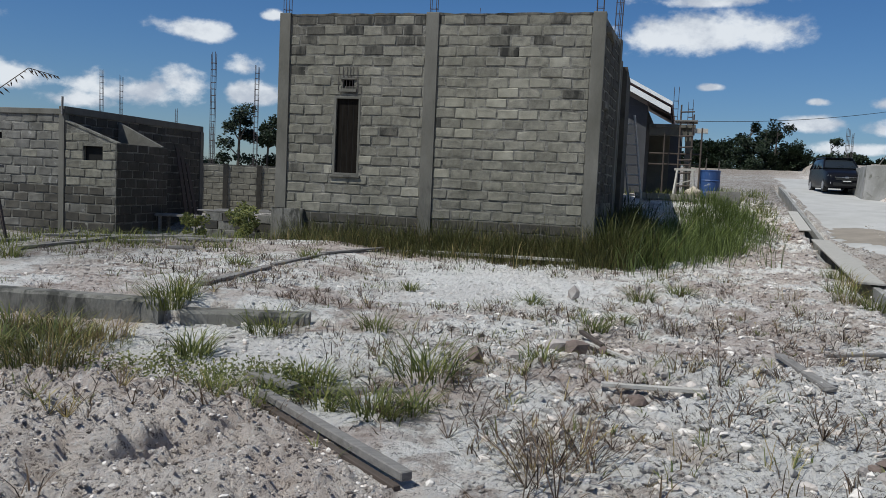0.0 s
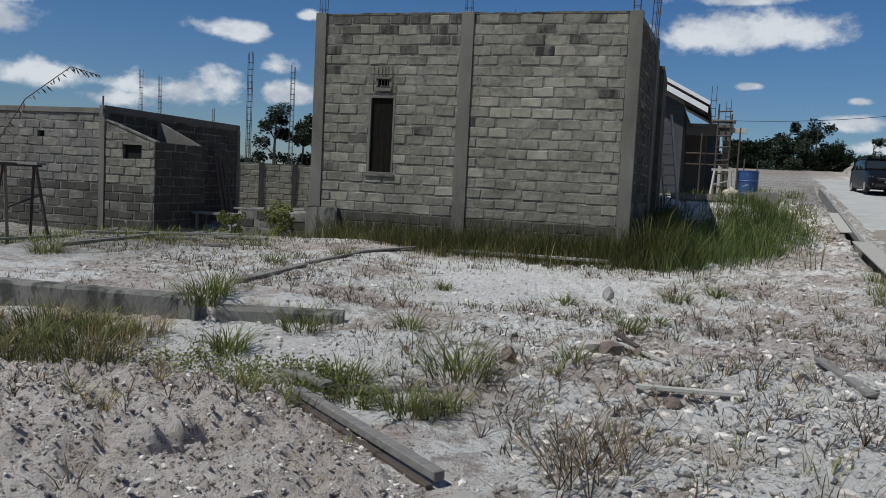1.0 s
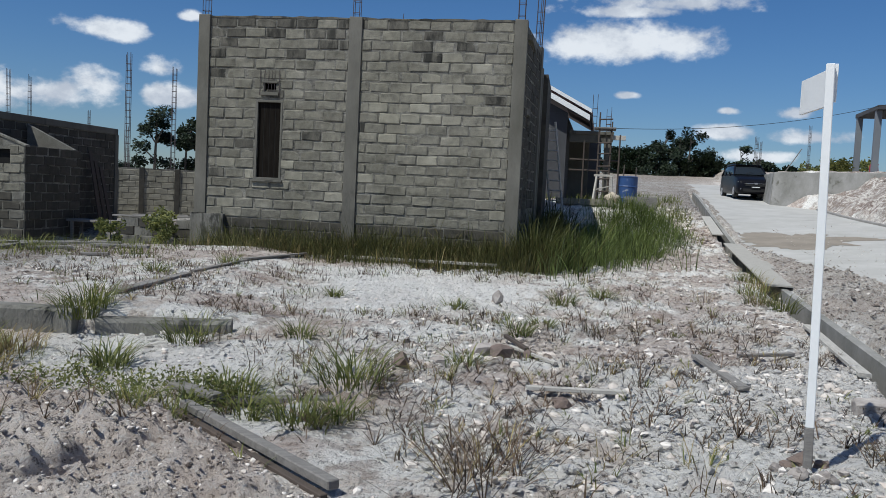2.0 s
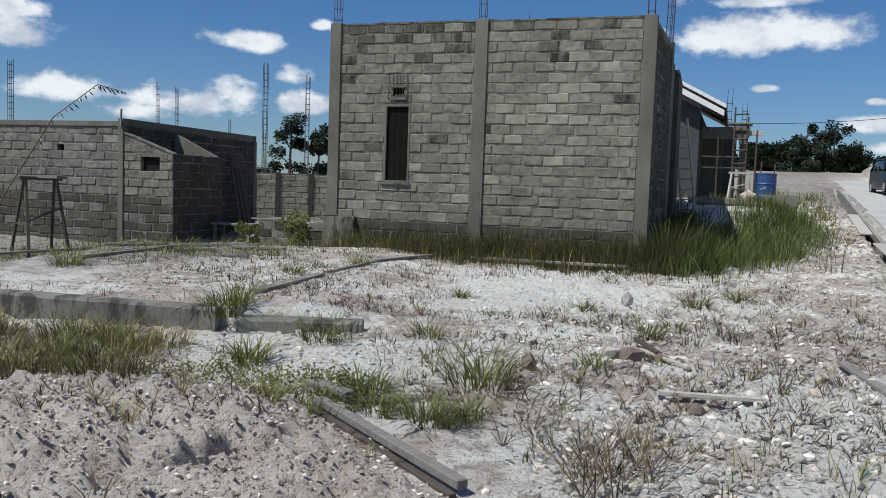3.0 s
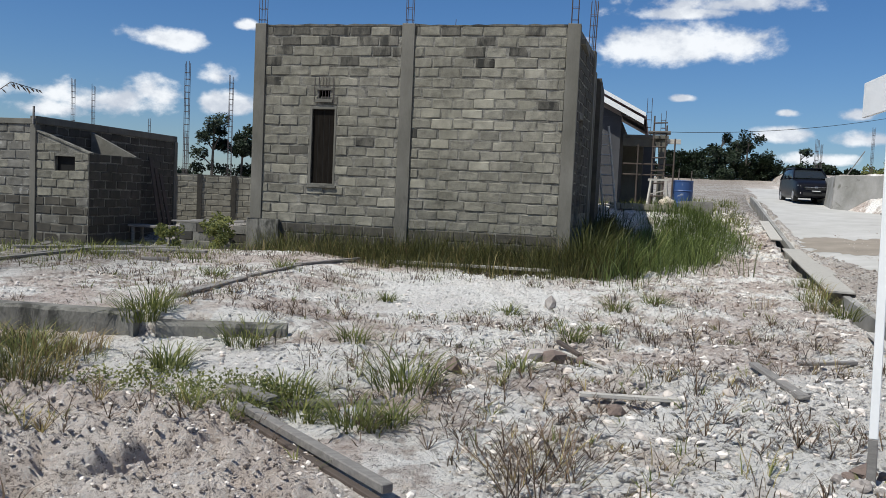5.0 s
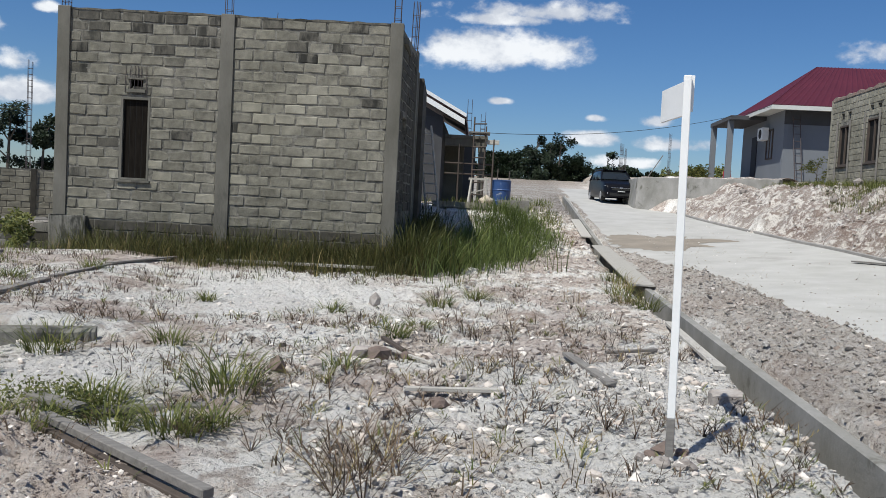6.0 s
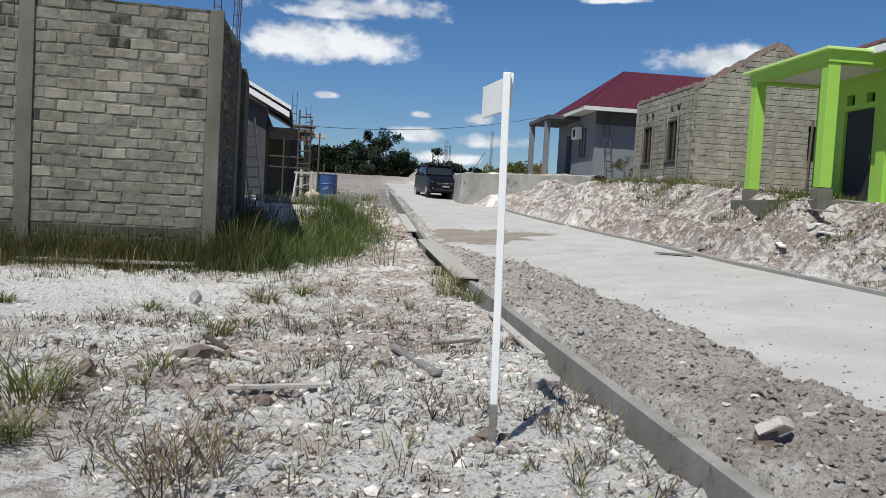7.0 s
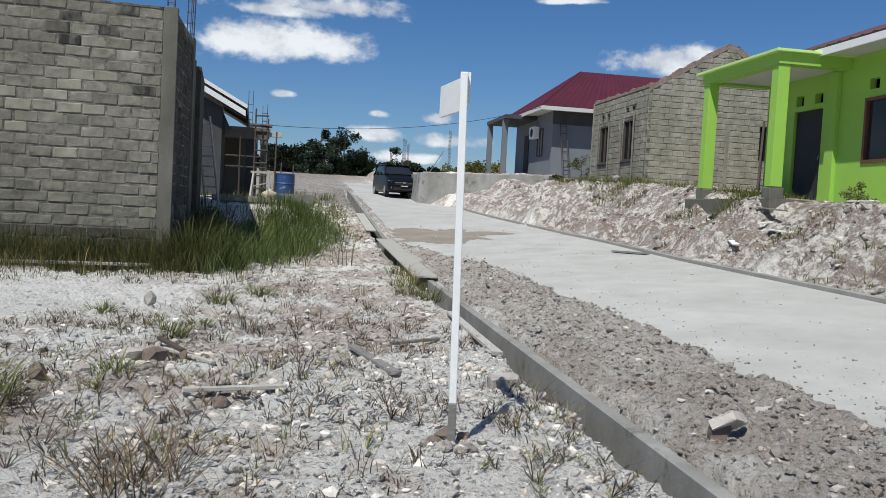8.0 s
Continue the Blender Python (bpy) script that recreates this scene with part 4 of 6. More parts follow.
def lime_house():
    z = 2.04
    house = thing("lime_green_house", "lime green painted house with a flat porch on two posts", "house", along(9.8, 16.3, z))
    for x in (0.0, 3.05):
        post = part("porch_post", box((x - 0.13, -0.13, 0.28), (x + 0.13, 0.13, 2.86), 0.008), M_PAINT_GREEN, house, "square lime green porch post")
        part("foot", box((x - 0.16, -0.16, -0.1), (x + 0.16, 0.16, 0.27), 0.02, jitter=0.008), M_CONCRETE, post, "raw concrete foot")
    part("porch_beam", box((-0.16, -0.13, 2.86), (3.25, 0.15, 3.10), 0.008), M_PAINT_GREEN, house, "lime green porch beam")
    part("porch_beam", box((-0.16, -1.55, 2.86), (0.14, -0.13, 3.10), 0.008), M_PAINT_GREEN, house)
    part("porch_beam", box((2.95, -1.55, 2.86), (3.25, -0.13, 3.10), 0.008), M_PAINT_GREEN, house)
    part("porch_ceiling", box((0.14, -1.55, 2.92), (2.95, -0.13, 2.97)), M_SOFFIT, house, "pale porch ceiling")
    part("porch_roof", box((-0.26, -1.6, 3.10), (3.40, 0.26, 3.16), 0.01), M_GREEN_TRIM, house, "pale lime flat porch roof edge")
    part("porch_slab", box((-0.4, -1.6, -0.4), (3.5, 0.30, 0.02), 0.03, jitter=0.01), M_CONCRETE, house, "raw concrete porch slab")
    y = -1.55
    door, slit, win = (0.77, 1.87, 0.0, 2.16), (2.22, 2.62, 0.55, 2.10), (-2.35, -0.68, 0.84, 2.19)
    vents = [(0.80, 1.10, 2.28, 2.50), (1.53, 1.83, 2.28, 2.52), (2.28, 2.56, 2.28, 2.52), (-1.06, -0.76, 2.36, 2.58), (-1.75, -1.45, 2.36, 2.58)]
    bm = pierced(-7.0, 2.9, -0.5, 3.35, y - 0.15, y, [door, slit, win, *vents])
    part("wall", bm, M_PAINT_GREEN, house, "lime green painted wall")
    part("pilaster", box((0.17, y, -0.1), (0.48, y + 0.10, 2.86), 0.008), M_PAINT_GREEN, house)
    part("wall", box((2.9, y - 6.5, -0.5), (3.05, y, 3.35)), M_PAINT_GREEN, house)
    part("gable", prism([(0, 0), (6.5, 0), (3.25, 1.35)], 0, 0.15), M_PAINT_GREEN, house, "", pose(3.05, y, 3.35, 0, 0, -90))
    part("wall", box((-7.0, y - 6.5, -0.5), (2.9, y - 6.35, 3.35)), M_PAINT_GREEN, house)
    part("wall", box((-7.15, y - 6.5, -0.5), (-7.0, y, 3.35)), M_PAINT_GREEN, house)
    # dark sheet behind the openings, painted as the room's shade
    part("dark_inside", box((-6.8, y - 0.6, -0.2), (2.85, y - 0.55, 3.3)), M_INSIDE_SHADE, house)
    leaf = part("door", box((0.79, y - 0.10, 0.0), (1.85, y - 0.06, 2.14), 0.006), M_DOOR, house, "plain dark door")
    part("handle", rod((0.90, y - 0.05, 1.0), (0.90, y - 0.05, 1.12), 0.012), M_CHROME, leaf)
    for turn_m, (a, b, c, d), n in ((None, slit, 1), (None, win, 2)):
        w = window_frame(house, a, b, c, d, 0.0, 0.07, 0.09, M_FRAME, n, M_GLASS, sill=False)
        w.matrix_basis = pose(a + b, y + 0.03, 0, 0, 0, 180)
        w["label"] = "brown timber window with dark glass"
    ridge, eave = (4.75, -4.8), (3.20, -0.75)
    roof_slope("roof", house, (-7.9, eave[1], eave[0]), (3.75, eave[1], eave[0]), (3.75, ridge[1], ridge[0]), (-7.9, ridge[1], ridge[0]), 0.06, M_ROOF_BROWN, "brown ribbed metal roof", 0.35)
    roof_slope("roof", house, (-7.9, ridge[1] * 2 - eave[1], eave[0]), (3.75, ridge[1] * 2 - eave[1], eave[0]), (3.75, ridge[1], ridge[0]), (-7.9, ridge[1], ridge[0]), 0.06, M_ROOF_BROWN)
    part("fascia", box((-7.9, eave[1] - 0.03, 3.07), (0.35, eave[1] + 0.01, 3.24), 0.004), M_WHITE, house, "white fascia board")
    part("soffit", box((-7.9, y, 3.12), (3.7, eave[1] - 0.03, 3.15)), M_SOFFIT, house)
    part("bargeboard", beam((3.78, eave[1], 3.16), (3.78, ridge[1], 4.71), 0.03, 0.18), M_SOFFIT, house, "pale grey bargeboard")
    return house


lime_house()


def block_house():
    z = 2.62
    house = thing("roofless_block_house", "roofless cement block house with gable and empty windows", "house", along(10.75, 25.45, z))
    long, high, wide, peak = 5.15, 3.18, 5.4, 4.78
    w1, w2 = (1.05, 2.05, 0.82, 2.22), (3.40, 4.35, 0.82, 2.20)
    vents = [(1.10, 1.38, 2.42, 2.64), (1.68, 1.96, 2.42, 2.64), (3.46, 3.74, 2.40, 2.62), (4.02, 4.30, 2.40, 2.62)]
    holes = [(-b, -a, c, d) for a, b, c, d in (w1, w2, *vents)]
    front = part("wall", pierced(-long, 0, -0.5, high, 0.016, 0.12, holes), M_MORTAR, house, "street wall of cement blocks", pose(0, 0, 0, 0, 0, 180))
    lay_blocks(front, courses(-long, 0, -0.4, high, holes, seed=51), M_BLOCK_PALE, singly=False, seed=52)
    for a, b, c, d in (w1, w2):
        # near-black panes stand in for shade in the empty openings
        w = window_frame(house, -b, -a, c, d, 0.0, 0.06, 0.08, M_TIMBER_DARK, 2, M_INSIDE_SHADE)
        w.matrix_basis = pose(0, 0, 0, 0, 0, 180)
        w["label"] = "empty dark timber window frame"
    # lean sticks nailed across the openings
    for a, c in ((1.0, 0.3), (2.1, 0.35), (3.3, 0.2), (4.4, 0.3)):
        part("batten", beam((a, 0.05, c - 0.5), (a + 0.05, 0.05, c + 2.1), 0.05, 0.03), M_TIMBER, house, "rough batten nailed upright")
    # gable wall, turned down the street
    rise = lambda x: high + (peak - high) * (1 - abs(x - wide / 2) / (wide / 2))
    gap = (3.95, 4.45, 1.0, 2.15)
    turn = pose(0, 0, 0, 0, 0, -90)
    side = part("gable_wall", pierced(0, wide, -0.5, high - 0.03, 0.016, 0.12, [gap]), M_MORTAR, house, "tall gable wall of cement blocks", turn)
    part("gable", prism([(0, high - 0.03), (wide, high - 0.03), (wide / 2, peak - 0.05)], 0.016, 0.12), M_MORTAR, house, "", turn)
    lay_blocks(side, courses(0, wide, -0.4, peak, [gap], rise, seed=53), M_BLOCK_PALE, singly=False, seed=54)
    part("column", box((2.74, -0.008, -0.4), (2.86, 0.12, 2.1), 0.006), M_BLOCK_PALE, house, "", turn)
    # dark sheet paints the shade in the gable opening
    part("dark_inside", box((gap[0], 0.09, gap[2]), (gap[1], 0.115, gap[3])), M_INSIDE_SHADE, house, "", turn)
    part("prop", beam((3.85, -0.25, 0.0), (4.05, -0.03, 2.3), 0.07, 0.05), M_TIMBER_DARK, house, "dark timber prop by the opening", turn)
    rnd = random.Random(9)
    xs = np.linspace(0, wide, 34)
    crest = [(x, rise(x) + rnd.uniform(-0.045, 0.045)) for x in xs]
    under = [(x, rise(x) - 0.20) for x in xs[::-1]]
    part("coping", prism(crest + under, -0.004, 0.125), M_BRICK_RUBBLE, house, "ragged mortar coping on the gable's slopes", turn)
    xs = np.linspace(-long, 0, 30)
    part("coping", prism([(x, high + 0.05 + rnd.uniform(-0.04, 0.04)) for x in xs] + [(0, high - 0.06), (-long, high - 0.06)], -0.004, 0.125), M_BRICK_RUBBLE, house, "ragged reddish coping on the street wall", pose(0, 0, 0, 0, 0, 180))
    part("gable_wall", prism([(0, -0.5), (wide, -0.5), (wide, high), (0, high)], 0, 0.12), M_BLOCK_PALE, house, "", pose(long, 0, 0, 0, 0, -90))
    part("wall", box((0.13, -wide, -0.5), (long, -wide + 0.12, high)), M_BLOCK_PALE, house)
    # dark partition added behind the windows as the room's shade
    part("dark_inside", box((0.2, -2.4, -0.2), (long - 0.2, -2.3, 3.0)), M_BLOCK_OLD_SHADE, house)
    return house


block_house()


def red_roof_house():
    z = 3.20
    house = thing("grey_house_with_maroon_roof", "grey painted house with maroon hip roof and flat porch", "house", along(10.6, 35.5, z))
    part("wall", box((0, -0.15, -0.4), (6.4, 0, 2.95)), M_PAINT_GREY, house, "dark grey painted street wall")
    part("wall", box((0, -10.6, -0.4), (0.15, -0.15, 2.95)), M_PAINT_GREY, house, "grey painted side wall")
    part("wall", box((0, -10.75, -0.4), (6.4, -10.6, 2.95)), M_PAINT_GREY, house)
    part("wall", box((6.25, -10.6, -0.4), (6.4, -0.15, 2.95)), M_PAINT_GREY, house)
    part("band", box((-0.012, -10.6, 2.25), (0.0, 0.012, 2.95)), M_PLASTER_GREY, house, "darker grey band along the head of the side wall")
    e, zz, r, back = 0.75, 2.9, 5.15, -11.4
    roof_slope("roof", house, (-e, e, zz), (6.4 + e, e, zz), (3.25, -2.2, r), (3.15, -2.2, r), 0.05, M_ROOF_RED, "maroon ribbed metal roof", 0.3)
    roof_slope("roof", house, (-e, back, zz), (-e, e, zz), (3.2, -2.2, r), (3.2, back + 3.3, r), 0.05, M_ROOF_RED, "maroon ribbed metal roof", 0.3)
    roof_slope("roof", house, (6.4 + e, back, zz), (6.4 + e, e, zz), (3.2, -2.2, r), (3.2, back + 3.3, r), 0.05, M_ROOF_RED)
    roof_slope("roof", house, (-e, back, zz), (6.4 + e, back, zz), (3.25, back + 3.3, r), (3.15, back + 3.3, r), 0.05, M_ROOF_RED)
    part("fascia", box((-e - 0.02, back, zz - 0.14), (-e + 0.02, e, zz + 0.03), 0.004), M_SOFFIT, house, "pale fascia board")
    part("fascia", box((-e, e - 0.02, zz - 0.14), (6.4 + e, e + 0.02, zz + 0.03), 0.004), M_SOFFIT, house)
    part("soffit", box((-e, back, zz - 0.06), (6.4 + e, e, zz - 0.03)), M_SOFFIT, house)
    w = window_frame(house, -2.3, -1.4, 0.9, 2.2, 0.0, 0.06, 0.08, M_TIMBER_DARK, 2, M_GLASS, sill=False)
    w.matrix_basis = pose(0, 0.05, 0, 0, 0, 180)
    part("door", box((3.8, 0.0, 0.0), (4.6, 0.04, 2.05)), M_DOOR, house, "dark door")
    # porch
    part("porch_roof", box((2.6, 0.0, 2.66), (6.6, 1.55, 2.84), 0.01), M_PLASTER_GREY, house, "flat dark porch roof")
    part("porch_slab", box((2.9, 0.0, -0.5), (6.7, 1.6, 0.05), 0.01), M_CONCRETE, house)
    for x, y in ((3.15, 1.4), (6.4, 1.4)):
        part("porch_post", box((x - 0.12, y - 0.12, 0.05), (x + 0.12, y + 0.12, 2.66), 0.006), M_PAINT_GREY, house, "grey porch post")
    unit = part("air_conditioner", box((2.0, 0.03, 1.75), (2.75, 0.32, 2.3), 0.02), M_WHITE, house, "white outdoor air conditioner")
    part("fan_grille", rod((2.3, 0.32, 2.02), (2.3, 0.335, 2.02), 0.2, sides=20), M_BLACK, unit)
    part("red_bundle", box((4.4, 0.9, 0.05), (4.8, 1.2, 0.5), 0.08, jitter=0.03), M_RED_CLOTH, house, "red bundle on the porch")
    for y in (-0.3, -3.6):
        bm = bmesh.new()
        for dy in (0.0, 0.28):
            rod((-0.55, y - dy - 0.1, -0.1), (-0.05, y - dy, 2.6), 0.02, bm=bm, sides=5)
        for k in range(9):
            c = (k + 0.5) / 9
            rod((-0.55 + 0.5 * c, y - 0.1 * (1 - c), -0.1 + 2.7 * c), (-0.55 + 0.5 * c, y - 0.28 - 0.1 * (1 - c), -0.1 + 2.7 * c), 0.012, bm=bm, sides=4)
        part("ladder", bm, M_STEEL, house, "dark ladder leaning on the wall")
    return house


red_roof_house()


def retaining_wall():
    """Holds the plot of the grey house: one face turned down the street, one along the road."""
    wall = thing("retaining_wall", "grey concrete retaining wall topped with white sand", "wall", kind="structure")
    a, b, c = street(5.25, 38.6), street(10.1, 33.9), street(5.5, 56.0)
    for name, p, q, label in (("face", a, b, "stained concrete face turned down the street"), ("face", c, a, "stained concrete face along the road")):
        n = 24
        along_it = (q - p).normalized()
        out = Vector((along_it.y, -along_it.x, 0))
        rnd, bm, rows = random.Random(5), bmesh.new(), []
        for i in range(n + 1):
            k = p.lerp(q, i / n)
            top = 3.10 + rnd.uniform(-0.02, 0.02)
            rows.append([bm.verts.new(k + out * o + Vector((0, 0, z))) for o, z in ((0.16, 1.2), (0.02, top - 0.02), (0.0, top), (-0.28, top), (-0.30, 1.2))])
        for r, t in zip(rows, rows[1:]):
            for i in range(5):
                bm.faces.new((r[i], t[i], t[(i + 1) % 5], r[(i + 1) % 5]))
        bm.faces.new(rows[0]), bm.faces.new(rows[-1][::-1])
        bmesh.ops.recalc_face_normals(bm, faces=bm.faces)
        part(name, bm, M_DRAIN, wall, label)
    bm = bmesh.new()
    rnd, rows = random.Random(8), []
    along_it = (b - a).normalized()
    back = Vector((-along_it.y, along_it.x, 0))
    for i in range(31):
        k = a.lerp(b, i / 30) + back * 0.12
        rows.append([bm.verts.new(k + back * o + Vector((0, 0, 3.08 + z * rnd.uniform(0.5, 1.4)))) for o, z in ((0.0, 0.0), (0.12, 0.05), (0.5, 0.10), (1.0, 0.08), (1.6, 0.0))])
    for r, t in zip(rows, rows[1:]):
        for i in range(4):
            bm.faces.new((r[i], t[i], t[i + 1], r[i + 1]))
    bmesh.ops.recalc_face_normals(bm, faces=bm.faces)
    part("sand", bm, M_EARTH, wall, "white sand heaped behind the wall's head", smooth=True)
    return wall


retaining_wall()

# ---- the pad, its edges and the timber that lies about ----


def lying(name, label, category, p, q, wide, high, made, lift=0.0, group="", tilt=0.0, level=0.0):
    """A board or beam that lies on the ground from p to q."""
    a = Vector((*p, rest_on(*p, lift + high / 2)))
    b = Vector((*q, rest_on(*q, lift + high / 2)))
    middle = (a.z + b.z) / 2
    a.z, b.z = a.z + (middle - a.z) * level, b.z + (middle - b.z) * level
    mid = (a + b) / 2
    m = Matrix.Translation(mid) @ (b - a).to_track_quat("X", "Z").to_matrix().to_4x4() @ pose(0, 0, 0, tilt)
    length = (b - a).length
    bm = bmesh.new()
    n = max(2, int(length / 0.35))
    rnd = random.Random(int(1000 * (p[0] + 3 * q[1])))
    bow = rnd.uniform(-0.012, 0.012)
    rings = []
    for i in range(n + 1):
        k = i / n
        x, sag = (k - 0.5) * length, bow * math.sin(math.pi * k)
        w, h = wide / 2 * rnd.uniform(0.94, 1.03), high / 2 * rnd.uniform(0.95, 1.03)
        c = min(w, h) * 0.25
        ring = [(-w + c, -h), (w - c, -h), (w, -h + c), (w, h - c), (w - c, h), (-w + c, h), (-w, h - c), (-w, -h + c)]
        rings.append([bm.verts.new((x + rnd.uniform(-0.01, 0.01) * (i in (0, n)), yy + sag, zz)) for yy, zz in ring])
    for r, s in zip(rings, rings[1:]):
        for i in range(8):
            k = (i + 1) % 8
            bm.faces.new((r[i], r[k], s[k], s[i]))
    bm.faces.new(rings[0][::-1]), bm.faces.new(rings[-1])
    bmesh.ops.recalc_face_normals(bm, faces=bm.faces)
    ob = part(name, bm, made)
    ob.matrix_world = m
    return tagged(ob, label, category, group)


def pad_edges():
    def edge(p, q, top, low, wide, label):
        a, b = Vector((*p, 0)), Vector((*q, 0))
        length = (b - a).length
        bm = bmesh.new()
        n = int(length / 0.12)
        rnd = random.Random(int(length * 100))
        rows = []
        for i in range(n + 1):
            x = length * i / n
            worn = rnd.uniform(0, 0.012)
            rows.append([bm.verts.new(v) for v in ((x, rnd.uniform(-0.006, 0.006), low), (x, rnd.uniform(-0.008, 0.008), top - 0.03 - worn), (x, 0.02 + worn, top - worn), (x, wide, top), (x, wide, low))])
        for r, s in zip(rows, rows[1:]):
            for i in range(4):
                bm.faces.new((r[i], s[i], s[i + 1], r[i + 1]))
        bm.faces.new(rows[0][::-1]), bm.faces.new(rows[-1])
        bmesh.ops.recalc_face_normals(bm, faces=bm.faces)
        ob = part("pad_edge", bm, M_SLAB)
        ob.matrix_world = Matrix.Translation(a) @ Matrix.Rotation(math.atan2(b.y - a.y, b.x - a.x), 4, "Z")
        tagged(ob, label, "foundation", kind="structure")

    edge((-9.0, 8.90), (-2.66, 7.70), 0.30, -0.25, 0.16, "mossy stained concrete edge of the house pad")
    edge((-2.46, 7.73), (-1.25, 7.78), 0.215, -0.25, 0.16, "low crumbling concrete edge of the house pad")


pad_edges()

# the long beam that leans off the spoil, with a short offcut under its upper end
BEAM_A, BEAM_B = Vector((-0.132, 3.90, 0.085)), Vector((-1.13, 5.28, 0.10))
fallen = tagged(part("timber_beam", beam(BEAM_A, BEAM_B, 0.068, 0.05, bevel=0.006), M_TIMBER), "weathered grey timber beam lying on the spoil", "timber")
# dark strip added as the shade along the beam's lower side
side = Vector((-0.040, -0.030, -0.045))
tagged(part("dark_board", beam(BEAM_A + side * 1.1, BEAM_B + side, 0.045, 0.03, bevel=0.005), M_TIMBER_DARK), "dark strip standing in for shade along the fallen beam", "timber")
lying("timber_offcut", "dark weathered board half hidden in grass", "timber", (-1.05, 5.55), (-0.2, 5.62), 0.09, 0.04, M_TIMBER)
lying("timber_offcut", "short grey board beside the fallen beam", "timber", (-1.3, 5.75), (-0.95, 5.45), 0.10, 0.04, M_TIMBER, 0.05)
lying("pale_batten", "pale flat batten lying on the rubble", "timber", (1.16, 5.76), (1.86, 5.68), 0.055, 0.03, M_TIMBER_PALE, 0.015, level=1.0)
lying("grey_plank", "short grey plank lying on white sand", "timber", (3.05, 7.32), (2.92, 6.05), 0.09, 0.035, M_TIMBER, 0.02, level=0.7)
lying("grey_batten", "thin grey batten lying on white sand", "timber", (3.46, 7.33), (4.09, 7.50), 0.045, 0.03, M_TIMBER, 0.01, level=0.7)
lying("stick", "thin bleached stick beside a brown stone", "timber", (1.35, 7.55), (1.60, 6.75), 0.03, 0.03, M_TIMBER_PALE, 0.03)
lying("burnt_stick", "short charred stick lying beside a stone", "timber", (1.34, 7.75), (1.45, 7.25), 0.045, 0.035, M_TIMBER_DARK, 0.06)
lying("formwork_board", "bent weathered formwork board crossing the pad", "timber", (-2.59, 8.86), (-2.25, 10.6), 0.12, 0.035, M_TIMBER, 0.01, level=0.4)
lying("formwork_board", "weathered formwork board crossing the pad", "timber", (-2.25, 10.9), (-1.80, 12.8), 0.08, 0.03, M_TIMBER, 0.0, level=0.2)
lying("formwork_board", "long weathered formwork board crossing the pad", "timber", (-1.85, 12.7), (-1.1, 15.2), 0.09, 0.03, M_TIMBER, 0.01, level=0.2)
lying("formwork_board", "weathered board along the edge of the pad", "timber", (-3.0, 15.8), (-0.6, 15.05), 0.12, 0.04, M_TIMBER_PALE, 0.02)
lying("formwork_board", "weathered board at the foot of the tall grass", "timber", (-0.4, 15.0), (2.3, 14.35), 0.12, 0.05, M_TIMBER_PALE, 0.02)
for p, q in (((-7.5, 14.7), (-7.3, 16.1)), ((-6.25, 12.1), (-5.75, 13.9)), ((-6.8, 17.0), (-5.3, 16.7)), ((-5.4, 13.7), (-4.75, 13.85)), ((-4.2, 12.6), (-3.8, 12.55)), ((-6.6, 15.3), (-4.9, 15.9)), ((-6.9, 14.2), (-5.2, 15.3)), ((-6.0, 15.9), (-4.6, 15.2)), ((-5.9, 14.6), (-4.3, 14.9)), ((-6.3, 16.2), (-5.0, 15.0)), ((-8.6, 13.2), (-7.2, 14.4)), ((-7.4, 13.3), (-6.2, 13.1)), ((-7.0, 15.9), (-5.6, 16.2)), ((-5.0, 16.1), (-4.1, 15.6)), ((-6.1, 13.2), (-5.6, 14.4)), ((-4.6, 14.3), (-3.6, 14.0)), ((-7.9, 15.6), (-6.6, 15.0))):
    lying("scrap_timber", "weathered scrap timber strewn on the sand", "timber", p, q, 0.09, 0.045, M_TIMBER, 0.02, "scrap timber")


def drain_cover(o, s0, s1, wide, label):
    a, b = street(o, s0), street(o, s1)
    z0, z1 = float(np.interp(s0, *LOT)) + 0.09, float(np.interp(s1, *LOT)) + 0.09
    ob = part("drain_plank", beam((a.x, a.y, z0), (b.x, b.y, z1), wide, 0.035), M_TIMBER_PALE)
    tagged(ob, label, "plank", "planks over the drain")


drain_cover(2.15, 14.4, 22.5, 0.42, "wide weathered plank bridging the roadside drain")
drain_cover(2.45, 17.5, 20.0, 0.16, "narrow plank lying over the roadside drain")
drain_cover(1.95, 24.5, 30.0, 0.30, "weathered plank bridging the roadside drain")
lying("lip_board", "pale formwork board lying along the drain", "timber", tuple(street(1.84, 7.5).xy), tuple(street(1.86, 10.2).xy), 0.10, 0.04, M_TIMBER_PALE, 0.03)


# ---- the white post with its small sign ----


def sign_post():
    x, y = 2.452, 4.275
    z = rest_on(x, y)
    post = thing("sign_post", "white painted timber post with a blank sign board", "signpost", pose(x, y, 0, 0, 0, -27))
    part("post", beam((0, 0, z + 0.27), (-0.038, 0.0, 2.30), 0.04, 0.045, roll=0), M_WHITE, post, "white painted square timber post")
    part("post_foot", beam((0.008, 0, z - 0.25), (0, 0, z + 0.27), 0.042, 0.047), M_TIMBER, post, "bare grey foot of the post")
    board = bmesh.new()
    box((-0.009, 0.0, -0.105), (0.009, 0.47, 0.095), 0.002, bm=board)
    part("sign_board", board, M_WHITE, post, "blank white board nailed to the post", pose(-0.037, 0.024, 2.18, 0, 0, 15))
    part("cleat", box((-0.035, 0.025, 2.10), (0.004, 0.043, 2.305), 0.002), M_WHITE, post)
    return post


